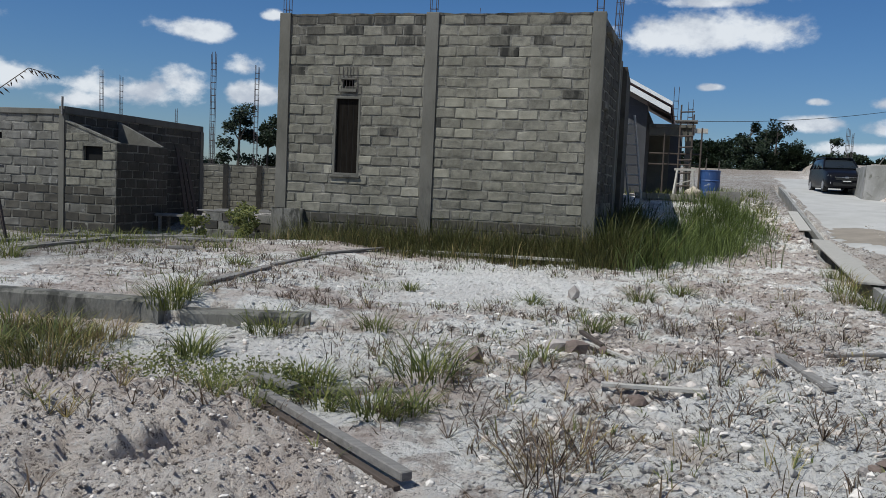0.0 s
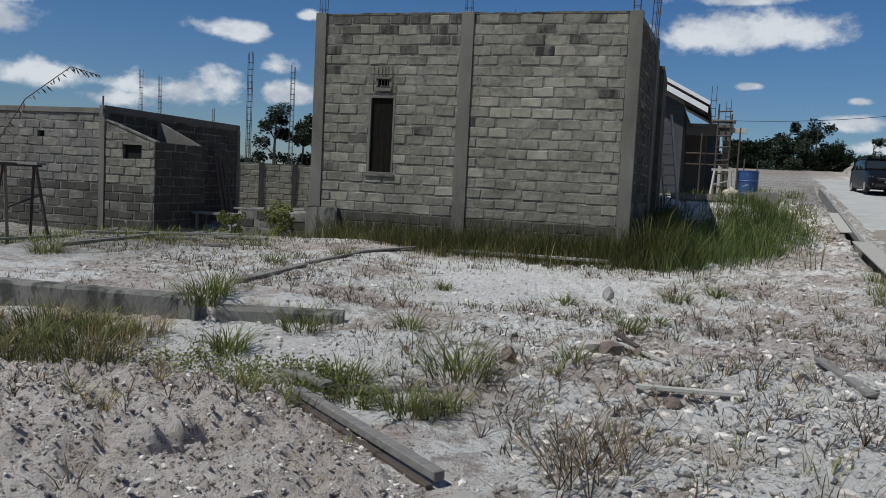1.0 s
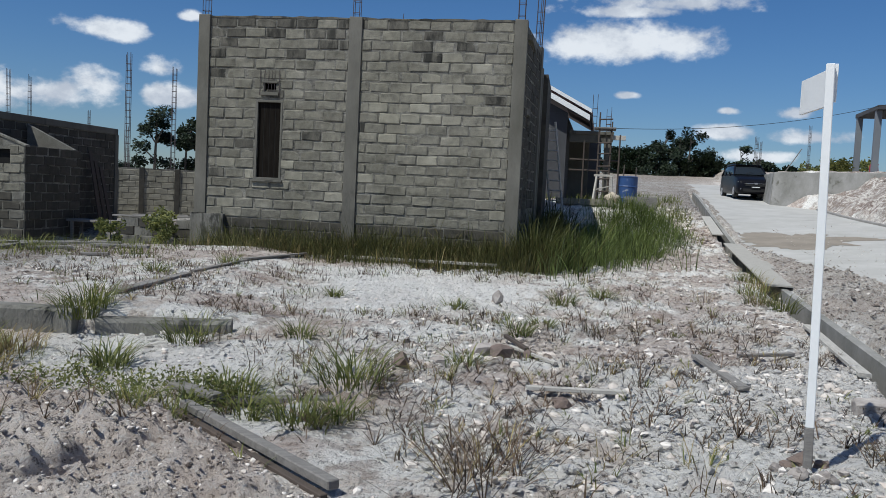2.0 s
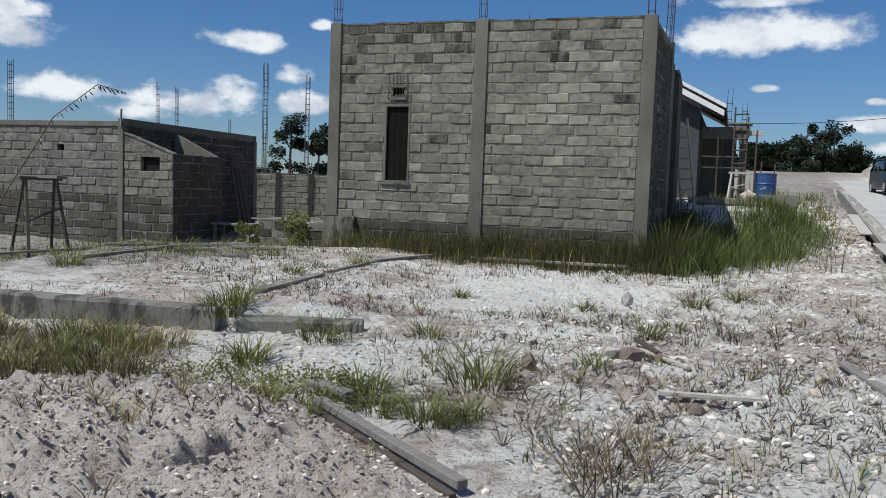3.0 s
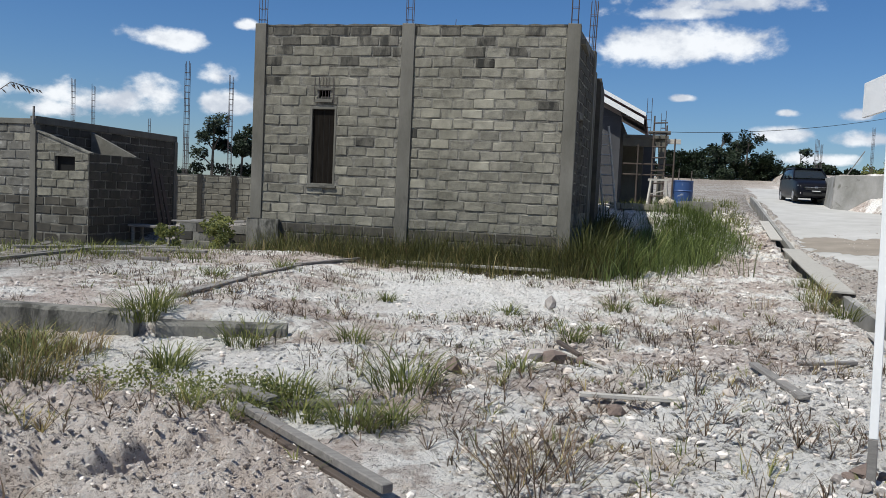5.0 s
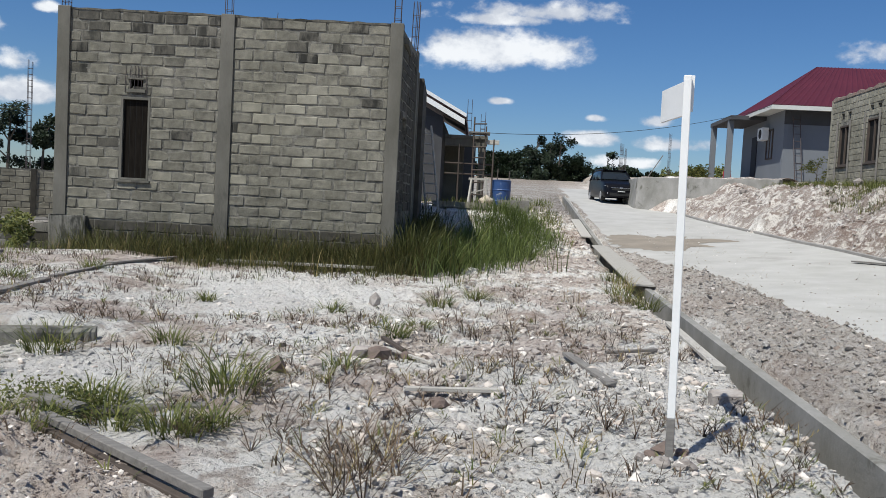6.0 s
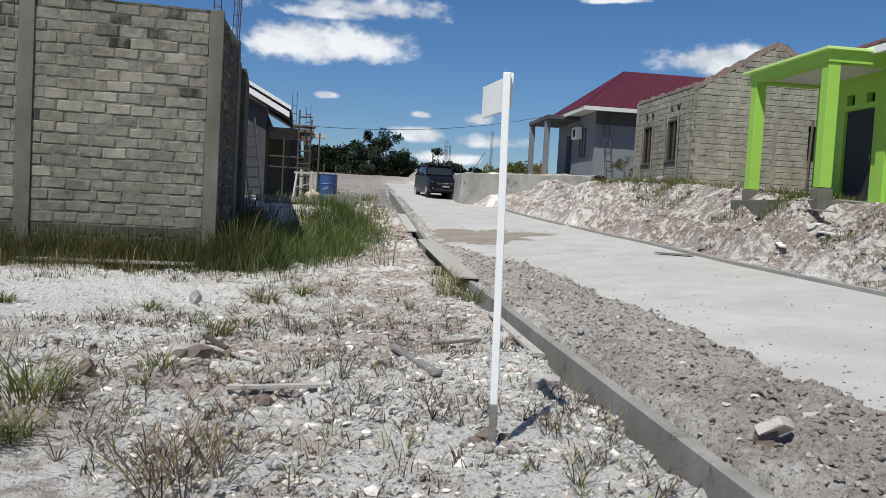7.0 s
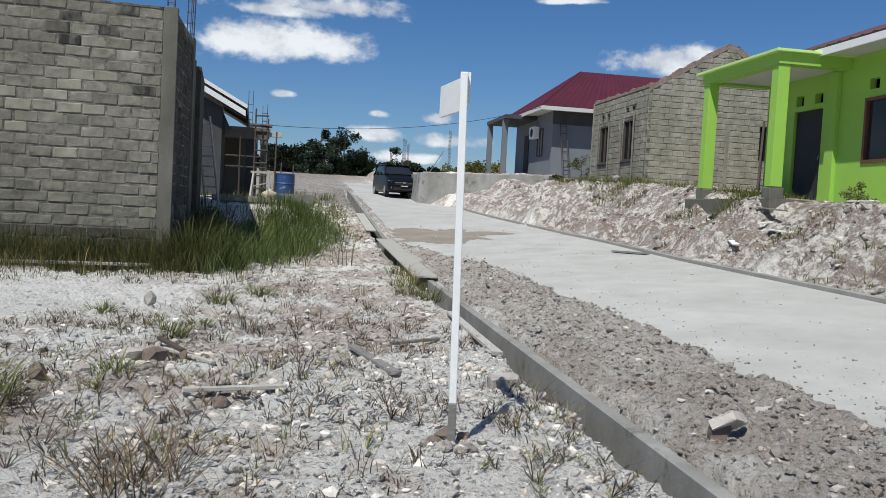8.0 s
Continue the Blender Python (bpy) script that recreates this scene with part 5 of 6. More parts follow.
sign_post()
for i, (dx, dy, r) in enumerate(((0.06, 0.14, 0.09), (0.13, 0.08, 0.07), (-0.06, 0.10, 0.06), (-0.10, -0.12, 0.08), (0.02, -0.16, 0.09), (0.16, -0.08, 0.05), (-0.16, 0.02, 0.06), (-0.04, -0.2, 0.06))):
    x, y = 2.452 + dx, 4.275 + dy
    ob = part("stone", rock(r, i + 3, 0.7), M_STONE_BROWN if i < 3 else M_STONE, smooth=False)
    ob.matrix_world = pose(x, y, rest_on(x, y, r * 0.2), 0, 0, i * 50)
    tagged(ob, "broken stone packed round the foot of the white post", "stone", "stones at the post")


def lone_stone(x, y, r, made, label, seed, squash=0.7, name="stone"):
    bm = rock(r, seed, squash, detail=1)
    ob = part(name, bm, made)
    ob.matrix_world = pose(x, y, rest_on(x, y, r * squash * 0.45), 0, 0, seed * 40)
    return tagged(ob, label, "stone")


lone_stone(1.18, 7.10, 0.19, M_STONE_BROWN, "brown lump of laterite with a pale crust", 5, 0.75)
lone_stone(1.02, 7.25, 0.15, M_STONE, "pale broken stone beside a brown lump", 8, 0.8)
lone_stone(1.45, 7.2, 0.11, M_STONE_BROWN, "small dark stone beside a stick", 18, 0.7)
lone_stone(3.62, 5.45, 0.13, M_STONE, "white flat stone near the drain", 12, 0.5)
lone_stone(1.68, 10.4, 0.15, M_STONE, "grey broken block standing on the sand", 25, 0.8)
lone_stone(0.3, 6.6, 0.12, M_STONE_BROWN, "brown broken brick piece in the grass", 16, 0.7)
lone_stone(0.62, 6.75, 0.12, M_STONE, "pale broken stone in the grass", 17, 0.7)
lone_stone(1.35, 5.45, 0.10, M_STONE_BROWN, "dark lump lying by the pale batten", 19, 0.7)
lone_stone(-3.1, 7.0, 0.22, M_STONE, "white lump of plaster lying in the grass", 21, 0.3)
lone_stone(-2.75, 7.05, 0.15, M_STONE, "white piece of plaster on the sand", 22, 0.35)


def broken_slab(x, y, size, lift, turn, label, made):
    """A broken piece of slab with knocked-off edges."""
    random.seed(int(x * 100))
    bm = box([-v / 2 for v in size], [v / 2 for v in size], min(size) * 0.16, jitter=min(size) * 0.07)
    ob = part("broken_slab", bm, made)
    ob.matrix_world = Matrix.Translation((x, y, rest_on(x, y, lift))) @ pose(0, 0, 0, *turn)
    return tagged(ob, label, "stone")


broken_slab(3.64, 5.54, (0.24, 0.13, 0.15), 0.05, (4, -6, -20), "squared grey block end lying near the drain", M_STONE)
p = street(2.66, 4.72)
broken_slab(p.x, p.y, (0.20, 0.17, 0.07), 0.12, (-34, 14, 20), "pale split slab propped up at the road's edge", M_SLAB_PALE)
# dark lump added below to give the slab its shaded underside
broken_slab(p.x - 0.03, p.y + 0.04, (0.13, 0.12, 0.12), 0.04, (10, 8, 50), "dark piece added as the shaded underside of a split slab", M_STONE_BROWN)
for i, (o, s, r) in enumerate(((2.9, 5.3, 0.07), (2.8, 6.2, 0.06), (3.1, 5.9, 0.06), (2.75, 4.3, 0.08), (3.3, 4.4, 0.07))):
    p = street(o, s)
    lone_stone(p.x, p.y, r, M_STONE, "pale broken stone in the road's gravel", 30 + i, 0.6)
for i in range(64):
    rnd = random.Random(500 + i)
    p = street(ROAD_R + rnd.uniform(0.4, 2.4), rnd.uniform(8, 34))
    lone_stone(p.x, p.y, 0.07 + 0.2 * rnd.random() ** 2.5, M_STONE, "pale clay boulder on the road bank", 60 + i, 0.75, "boulder")


def bank_boards():
    for i, (o, s, a, l, w) in enumerate(((8.5, 15.4, 70, 0.6, 0.14), (9.1, 14.9, 75, 0.8, 0.16), (9.35, 15.7, 10, 0.35, 0.08), (9.4, 17.2, 88, 2.2, 0.10), (9.45, 16.0, 90, 1.6, 0.10), (10.3, 14.1, 85, 0.8, 0.12), (10.2, 13.6, 40, 0.35, 0.08))):
        p = street(o, s)
        d = Vector((math.cos(radians(a + STREET)), math.sin(radians(a + STREET)), 0)) * l / 2
        q, r = p - d, p + d
        lying("broken_board", "pale broken board thrown on the road bank", "board", (q.x, q.y), (r.x, r.y), w, 0.03, M_WHITE if i in (0, 1, 2, 5, 6) else M_TIMBER, 0.06, "broken boards", level=0.85)
    p = street(7.35, 18.0)
    lying("road_board", "dark board lying at the road's kerb", "board", tuple(street(7.1, 18.3).xy), tuple(street(7.6, 17.5).xy), 0.16, 0.03, M_TIMBER, 0.12)


bank_boards()


# ---- low block stack by the unfinished house ----


def block_stack():
    stack = thing("block_stack", "low stack of stained cement blocks topped with boards", "blocks", pose(2.75, 15.21, 0, 0, 0, -13.9))
    rnd = random.Random(4)
    for row in range(4):
        for i in range(4):
            x = -8.02 + i * 0.40 + (0.1 if row % 2 else 0)
            if row == 3 and i == 2:
                continue
            part("block", box((x, -0.05 + rnd.uniform(-0.03, 0.03), 0.02 + row * 0.175), (x + 0.38, 0.35, 0.19 + row * 0.175), 0.012, jitter=0.004), M_SLAB if rnd.random() < 0.6 else M_BLOCK_OLD_SHADE, stack)
    for i, (a, b) in enumerate(((-8.1, -6.9), (-7.4, -6.45), (-7.8, -6.6))):
        part("board", beam((a, 0.02 + i * 0.12, 0.745 + 0.01 * i), (b, 0.06 + i * 0.1, 0.76 + 0.02 * i), 0.12, 0.03), M_TIMBER, stack, "weathered board")
    return stack


block_stack()


# ---- trestles, ladder, scaffold and gear ----


def trestle(m, wide, high, made, label, deep=0.45):
    t = thing("trestle", label, "trestle", m)
    part("top", box((-wide / 2, -0.05, high - 0.06), (wide / 2, 0.05, high), 0.004), made, t)
    for sx in (-1, 1):
        for sy in (-1, 1):
            part("leg", beam((sx * wide * 0.36, sy * 0.04, high - 0.05), (sx * wide * 0.48, sy * deep / 2, 0), 0.05, 0.035), made, t)
        part("brace", beam((sx * wide * 0.42, -deep * 0.30, high * 0.42), (sx * wide * 0.42, deep * 0.30, high * 0.42), 0.04, 0.03), made, t)
    part("rail", beam((-wide * 0.42, -deep * 0.22, high * 0.45), (wide * 0.42, -deep * 0.22, high * 0.62), 0.04, 0.03), made, t)
    return t


for x, y, turn in ((-8.05, 14.2, 55), (-9.9, 14.75, 50)):
    trestle(pose(x, y, rest_on(x, y), 0, 0, turn), 0.75, 1.42, M_TIMBER_DARK, "dark timber trestle carrying a long plank", 0.7)
a, b = (-10.6, 14.95), (-7.6, 14.1)
ob = part("scaffold_plank", beam((*a, 1.46), (*b, 1.47), 0.22, 0.05), M_TIMBER)
tagged(ob, "long grey plank lying over two trestles", "plank")
p = (6.35, 22.2)
trestle(pose(*p, rest_on(*p), 0, 0, -20), 0.55, 0.78, M_TIMBER_PALE, "pale timber trestle on the building site")
p = (-6.1, 19.2)
table = thing("work_bench", "low rough plank bench by the block house", "bench", pose(*p, rest_on(*p), 0, 0, -14))
part("top", box((-0.55, -0.25, 0.40), (0.55, 0.25, 0.45), 0.006), M_TIMBER, table)
for sx in (-0.45, 0.45):
    for sy in (-0.18, 0.18):
        part("leg", box((sx - 0.03, sy - 0.03, -0.02), (sx + 0.03, sy + 0.03, 0.40), 0.004), M_TIMBER, table)


def ladder():
    foot, head = Vector((4.80, 20.9, 1.05)), Vector((4.50, 21.05, 3.45))
    lad = thing("ladder", "pale bamboo ladder leaning on the house", "ladder")
    side = Vector((0.30, -0.10, 0))
    for k in (-0.5, 0.5):
        part("rail", rod(foot + side * k, head + side * k, 0.028, sides=8), M_TIMBER_PALE, lad)
    for i in range(9):
        k = (i + 0.6) / 9.5
        c = foot.lerp(head, k)
        part("rung", rod(c - side * 0.5, c + side * 0.5, 0.02, sides=6), M_TIMBER_PALE, lad)


ladder()


def scaffold():
    sc = thing("scaffold", "dark timber scaffold lashed before the porch", "scaffold", pose(6.25, 22.75, 0, 0, 0, -16))
    base = 1.2
    for x, y, h in ((0.05, 0.0, 3.95), (0.36, 0.02, 3.7), (0.05, 0.7, 3.9), (0.36, 0.7, 3.6), (0.62, 0.1, 3.35), (-0.35, 0.35, 3.2)):
        part("pole", rod((x, y, base - 0.1), (x + random.uniform(-0.03, 0.03), y, h), 0.028, 0.022, sides=7), M_TIMBER_DARK, sc)
    for z in (1.75, 2.1, 2.45, 2.8, 3.1, 3.45, 3.75):
        part("rung", rod((0.03, -0.02, z), (0.40, 0.0, z + 0.02), 0.02, sides=6), M_TIMBER_DARK, sc)
    for z in (2.35, 2.65):
        part("ledger", rod((-0.75, 0.5, z), (0.62, 0.6, z), 0.022, sides=6), M_TIMBER_DARK, sc)
    part("deck", box((-0.1, -0.05, 3.50), (0.5, 0.75, 3.54), 0.004), M_TIMBER, sc)


scaffold()


def drum():
    x, y = 7.2, 22.75
    d = thing("blue_drum", "worn blue plastic water drum on the building site", "drum", pose(x, y, 1.38) @ Matrix.Diagonal((0.98, 0.98, 1.25, 1)))
    bm = bmesh.new()
    profile = ((0.0, 0.0), (0.25, 0.0), (0.275, 0.03), (0.275, 0.16), (0.288, 0.18), (0.275, 0.20), (0.275, 0.42), (0.288, 0.44), (0.275, 0.46), (0.275, 0.63), (0.285, 0.66), (0.26, 0.67), (0.255, 0.60), (0.0, 0.58))
    rings = [[bm.verts.new((r * math.cos(a), r * math.sin(a), z)) for a in np.linspace(0, 2 * math.pi, 24, endpoint=False)] if r else [bm.verts.new((0, 0, z))] for r, z in profile]
    for r, s in zip(rings, rings[1:]):
        for i in range(24):
            k = (i + 1) % 24
            if len(r) == 1:
                bm.faces.new((r[0], s[k], s[i]))
            elif len(s) == 1:
                bm.faces.new((r[i], r[k], s[0]))
            else:
                bm.faces.new((r[i], r[k], s[k], s[i]))
    bmesh.ops.recalc_face_normals(bm, faces=bm.faces)
    part("barrel", bm, M_PLASTIC_BLUE, d)
    x, y = 7.35, 22.0
    tub = thing("mixing_box", "rough grey timber mixing box beside the drum", "box", pose(x, y, rest_on(x, y, -0.02), 0, 0, -20))
    for a, b in (((-0.42, -0.3, 0), (0.42, -0.26, 0.32)), ((-0.42, 0.26, 0), (0.42, 0.3, 0.32)), ((-0.42, -0.26, 0), (-0.38, 0.26, 0.32)), ((0.38, -0.26, 0), (0.42, 0.26, 0.32))):
        part("side", box(a, b, 0.006), M_TIMBER, tub)
    part("base", box((-0.38, -0.26, 0.01), (0.38, 0.26, 0.2)), M_STONE, tub)
    x, y = 6.55, 21.9
    sack = rock(0.22, 2.0, 0.9, detail=3)
    ob = part("cement_sack", sack, M_SACK, smooth=True)
    ob.matrix_world = pose(x, y, rest_on(x, y, 0.15))
    tagged(ob, "slumped cream cement sack on the building site", "sack")
    x, y = 5.6, 21.4
    wall = thing("low_footing", "low row of pale blocks along the site", "blocks", pose(x, y, rest_on(x, y, -0.1), 0, 0, -20))
    for i in range(5):
        part("block", box((i * 0.30 - 0.7, -0.1, 0.1), (i * 0.30 - 0.42, 0.08, 0.26), 0.012, jitter=0.006), M_BLOCK_PALE, wall)


drum()


# ---- the dark car on the road ----


def car():
    p = street(4.55, 43.0)
    z = float(road_level(4.55, 43.0))
    c = thing("car", "dark grey compact people carrier standing on the road", "car", pose(p.x, p.y, z + 0.02, 0, 0, STREET + 7))
    # x across, y ahead is away from the viewer: the nose points to -y
    def loft(rows):
        """rows: y, then half width, sill, waist and top, and the half width of the top."""
        bm = bmesh.new()
        rings = []
        for y, half, low, waist, top, crown in rows:
            right = [(half * 0.92, low), (half, low + 0.08), (half * 1.01, (low + waist) / 2), (half * 0.97, waist - 0.03), ((half + crown) / 2, (waist + top) / 2 + 0.02), (crown, top - 0.02), (crown * 0.6, top)]
            rings.append([bm.verts.new((x, y, z)) for x, z in right] + [bm.verts.new((-x, y, z)) for x, z in right[::-1]])
        for r, q in zip(rings, rings[1:]):
            for i in range(14):
                k = (i + 1) % 14
                bm.faces.new((r[i], q[i], q[k], r[k]))
        bm.faces.new(rings[0]), bm.faces.new(rings[-1][::-1])
        bmesh.ops.recalc_face_normals(bm, faces=bm.faces)
        return bm

    shell = loft([(-2.03, 0.62, 0.28, 0.50, 0.58, 0.56), (-1.99, 0.72, 0.20, 0.62, 0.72, 0.62), (-1.90, 0.78, 0.18, 0.72, 0.82, 0.66), (-1.62, 0.82, 0.18, 0.82, 0.92, 0.70), (-1.20, 0.83, 0.18, 0.90, 1.00, 0.74), (-0.95, 0.83, 0.18, 0.95, 1.05, 0.77), (0.0, 0.83, 0.18, 0.98, 1.07, 0.78), (1.2, 0.83, 0.18, 1.0, 1.08, 0.78), (1.8, 0.81, 0.22, 1.0, 1.08, 0.76), (2.05, 0.72, 0.32, 0.92, 1.02, 0.66)])
    body = part("body", shell, M_CAR, c, "glossy black body", smooth=True)
    body.data.set_sharp_from_angle(angle=radians(38))
    cabin = loft([(-0.92, 0.74, 1.02, 1.04, 1.06, 0.70), (-0.60, 0.73, 1.02, 1.18, 1.30, 0.62), (-0.30, 0.72, 1.02, 1.36, 1.50, 0.58), (-0.18, 0.71, 1.02, 1.44, 1.55, 0.57), (1.5, 0.70, 1.02, 1.44, 1.55, 0.56), (1.82, 0.69, 1.02, 1.28, 1.38, 0.58), (1.98, 0.68, 1.02, 1.06, 1.08, 0.62)])
    glass_house = part("cabin", cabin, M_GLASS, c, "dark glazed cabin", smooth=True)
    glass_house.data.set_sharp_from_angle(angle=radians(30))
    lid = loft([(-0.34, 0.58, 1.505, 1.53, 1.54, 0.50), (-0.10, 0.62, 1.53, 1.57, 1.60, 0.54), (0.6, 0.63, 1.54, 1.60, 1.63, 0.55), (1.5, 0.61, 1.53, 1.57, 1.60, 0.53), (1.78, 0.56, 1.47, 1.50, 1.52, 0.48)])
    part("roof", lid, M_CAR, c, smooth=True)
    for sx in (-1, 1):
        for y0, y1 in ((-0.88, -0.26), (0.36, 0.33), (1.08, 1.10), (1.90, 1.62)):
            part("pillar", beam((sx * 0.755, y0, 1.05), (sx * 0.605, y1, 1.54), 0.06, 0.05), M_CAR, c)
        part("roof_rail", beam((sx * 0.56, -0.05, 1.62), (sx * 0.54, 1.5, 1.62), 0.03, 0.03), M_BLACK, c)

    for sx in (-1, 1):
        part("headlight", rock(0.15, 3, 0.5, at=(sx * 0.64, -1.86, 0.72)), M_LAMP_GLASS, c, "clear headlight", smooth=True)
        part("fog_light", rod((sx * 0.62, -1.96, 0.38), (sx * 0.62, -2.02, 0.38), 0.05, sides=12), M_LAMP_GLASS, c)
        mirror = part("mirror", rock(0.10, 5, 0.7, at=(sx * 0.93, -0.72, 1.06)), M_CAR, c, smooth=True)
        for y in (-1.28, 1.28):
            wheel = new("wheel")
            wheel.parent = c
            bm = bmesh.new()
            rod((sx * 0.64, y, 0.29), (sx * 0.835, y, 0.29), 0.29, bm=bm, sides=28)
            part("tyre", bm, M_BLACK, wheel, "black tyre")
            part("rim", rod((sx * 0.80, y, 0.29), (sx * 0.842, y, 0.29), 0.19, sides=20), M_CHROME, wheel, "alloy rim")
    part("grille", box((-0.46, -2.05, 0.52), (0.46, -2.0, 0.62), 0.008), M_BLACK, c, "black grille")
    part("grille_bar", box((-0.50, -2.06, 0.635), (0.50, -2.0, 0.655), 0.004), M_CHROME, c, "bright grille bar")
    part("badge", box((-0.07, -2.07, 0.60), (0.07, -2.05, 0.68), 0.01), M_CHROME, c)
    part("lower_grille", box((-0.55, -2.04, 0.26), (0.55, -1.98, 0.40), 0.01), M_BLACK, c)
    plate = part("number_plate", box((-0.21, -2.075, 0.42), (0.21, -2.055, 0.53), 0.003), M_BLACK, c, "black number plate")
    part("plate_bar", box((-0.17, -2.079, 0.46), (0.17, -2.0755, 0.49)), M_WHITE, plate)
    for sx in (-0.25, 0.25):
        part("wiper", beam((sx, -0.99, 1.12), (sx + 0.35, -0.80, 1.24), 0.02, 0.015), M_BLACK, c)


car()


def damp_patch():
    verts, faces = [], []
    rnd = random.Random(3)
    n = 160
    for k in range(n):
        a = 6.283 * k / n
        r = 1.0 + 0.18 * math.sin(3 * a + 1) + 0.12 * math.sin(7 * a) + 0.5 * float(fractal(math.cos(a) * 4, math.sin(a) * 4, 7, 4))
        o, s = 4.0 + 1.6 * r * math.cos(a), 24.0 + 1.7 * r * math.sin(a)
        verts.append(street(o, s, float(road_level(o, s)) + 0.006))
    verts.append(street(4.1, 24.0, float(road_level(4.1, 24.0)) + 0.007))
    faces = [(k, (k + 1) % n, n) for k in range(n)]
    tagged(raw("damp_patch", verts, faces, M_DAMP), "damp brown silt lying on the road", "mud", kind="structure")


damp_patch()

# ---- rebar cages, poles and the wire ----
for i, (x, y, top, low, gap) in enumerate(((-9.25, 32.7, 6.25, 0.2, 0.16), (-9.0, 39.0, 6.65, 0.4, 0.16), (-15.4, 37.0, 5.9, 0.2, 0.12), (-13.9, 35.4, 5.5, 0.2, 0.10), (-12.4, 38.0, 4.4, 0.2, 0.08), (-10.9, 38.5, 3.9, 0.2, 0.08), (-19.6, 32.5, 6.1, 0.0, 0.15), (22.0, 46.0, 5.6, 2.8, 0.14), (24.6, 45.0, 6.3, 3.0, 0.10), (22.5, 46.5, 5.4, 2.8, 0.08))):
    cage = thing("rebar_column", "tall bare rebar cage standing for a future column", "rebar", pose(x, y, 0), "rebar cages")
    rebar_cage("cage", cage, 0, 0, low, top, gap, rings=0.25, r=0.012 if gap > 0.13 else 0.009)
ob = part("leaning_prop", beam((23.4, 46.2, 2.9), (24.5, 45.6, 5.0), 0.10, 0.05), M_TIMBER)
tagged(ob, "long timber prop leaning on a rebar column", "timber")
for x, y, h in ((13.3, 42.9, 1.7), (13.9, 42.7, 1.6)):
    ob = part("stake", rod((x, y, 1.6), (x + 0.05, y, 1.75 + h), 0.035, 0.03, sides=6), M_BARK)
    tagged(ob, "thin rough timber stake at the roadside", "stake", "stakes")


def wire():
    a, b = Vector((7.3, 24.9, 3.72)), Vector((20.6, 29.7, 6.05))
    bm = bmesh.new()
    rings = []
    for i in range(25):
        k = i / 24
        p = a.lerp(b, k) - Vector((0, 0, 0.42 * 4 * k * (1 - k)))
        rings.append([bm.verts.new(p + Vector((0.0, dy, dz))) for dy, dz in ((-0.008, 0), (0, 0.008), (0.008, 0), (0, -0.008))])
    for r, s in zip(rings, rings[1:]):
        for i in range(4):
            bm.faces.new((r[i], r[(i + 1) % 4], s[(i + 1) % 4], s[i]))
    tagged(part("power_cable", bm, M_BLACK), "thin black cable slung across the road between houses", "cable")


wire()

# ---- growing things ----


def blades(rnd, count, spread, high, wide, droop=0.5, verts=None, faces=None, at=(0, 0, 0), segments=3, fan=1.0):
    """Curved grass blades round a point."""
    verts, faces = ([], []) if verts is None else (verts, faces)
    for _ in range(count):
        a, r = rnd.uniform(0, 6.283), spread * math.sqrt(rnd.random())
        x, y = at[0] + r * math.cos(a), at[1] + r * math.sin(a)
        b = a + rnd.uniform(-0.9, 0.9)
        h, lean = high * rnd.uniform(0.35, 1.0), fan * rnd.uniform(0.15, 1.0) * high
        w = wide * rnd.uniform(0.6, 1.2)
        tx, ty = -math.sin(b) * w / 2, math.cos(b) * w / 2
        k0 = len(verts)
        for i in range(segments + 1):
            k = i / segments
            px, py = x + math.cos(b) * lean * k**1.6, y + math.sin(b) * lean * k**1.6
            pz = at[2] - 0.02 + h * (k - droop * 0.5 * k**3)
            if i == segments:
                verts.append((px, py, pz))
            else:
                s = 1 - 0.55 * k
                verts += [(px - tx * s, py - ty * s, pz), (px + tx * s, py + ty * s, pz)]
        for i in range(segments - 1):
            c = k0 + 2 * i
            faces.append((c, c + 1, c + 3, c + 2))
        c = k0 + 2 * (segments - 1)
        faces.append((c, c + 1, c + 2))
    return verts, faces


def tuft(x, y, high, made, seed, label, count=46, wide=0.012, spread=None, fan=1.0, group="grass tufts"):
    rnd = random.Random(seed)
    v, f = blades(rnd, count, spread or high * 0.35, high, wide, fan=fan)
    ob = raw("grass_tuft", v, f, made)
    ob.matrix_world = pose(x, y, rest_on(x, y))
    return tagged(ob, label, "grass", group)


GREEN_TUFTS = [(-2.58, 8.0, 0.38), (-2.0, 6.6, 0.30), (-1.1, 5.6, 0.29), (-0.4, 5.1, 0.30), (-0.1, 6.0, 0.45), (-1.2, 5.2, 0.25), (0.8, 6.7, 0.25), (3.2, 11.0, 0.31), (2.5, 10.3, 0.29), (1.1, 10.0, 0.24), (1.5, 8.1, 0.28), (1.9, 8.7, 0.21), (-5.9, 11.1, 0.45), (-4.6, 15.6, 0.5), (-2.0, 12.2, 0.27), (-0.4, 10.4, 0.2), (-2.7, 10.9, 0.25), (-1.6, 7.6, 0.38), (-0.6, 7.7, 0.26), (-0.75, 5.3, 0.26), (-1.5, 5.35, 0.24), (-0.15, 5.2, 0.24), (-2.65, 7.85, 0.34), (-0.9, 5.75, 0.3)]
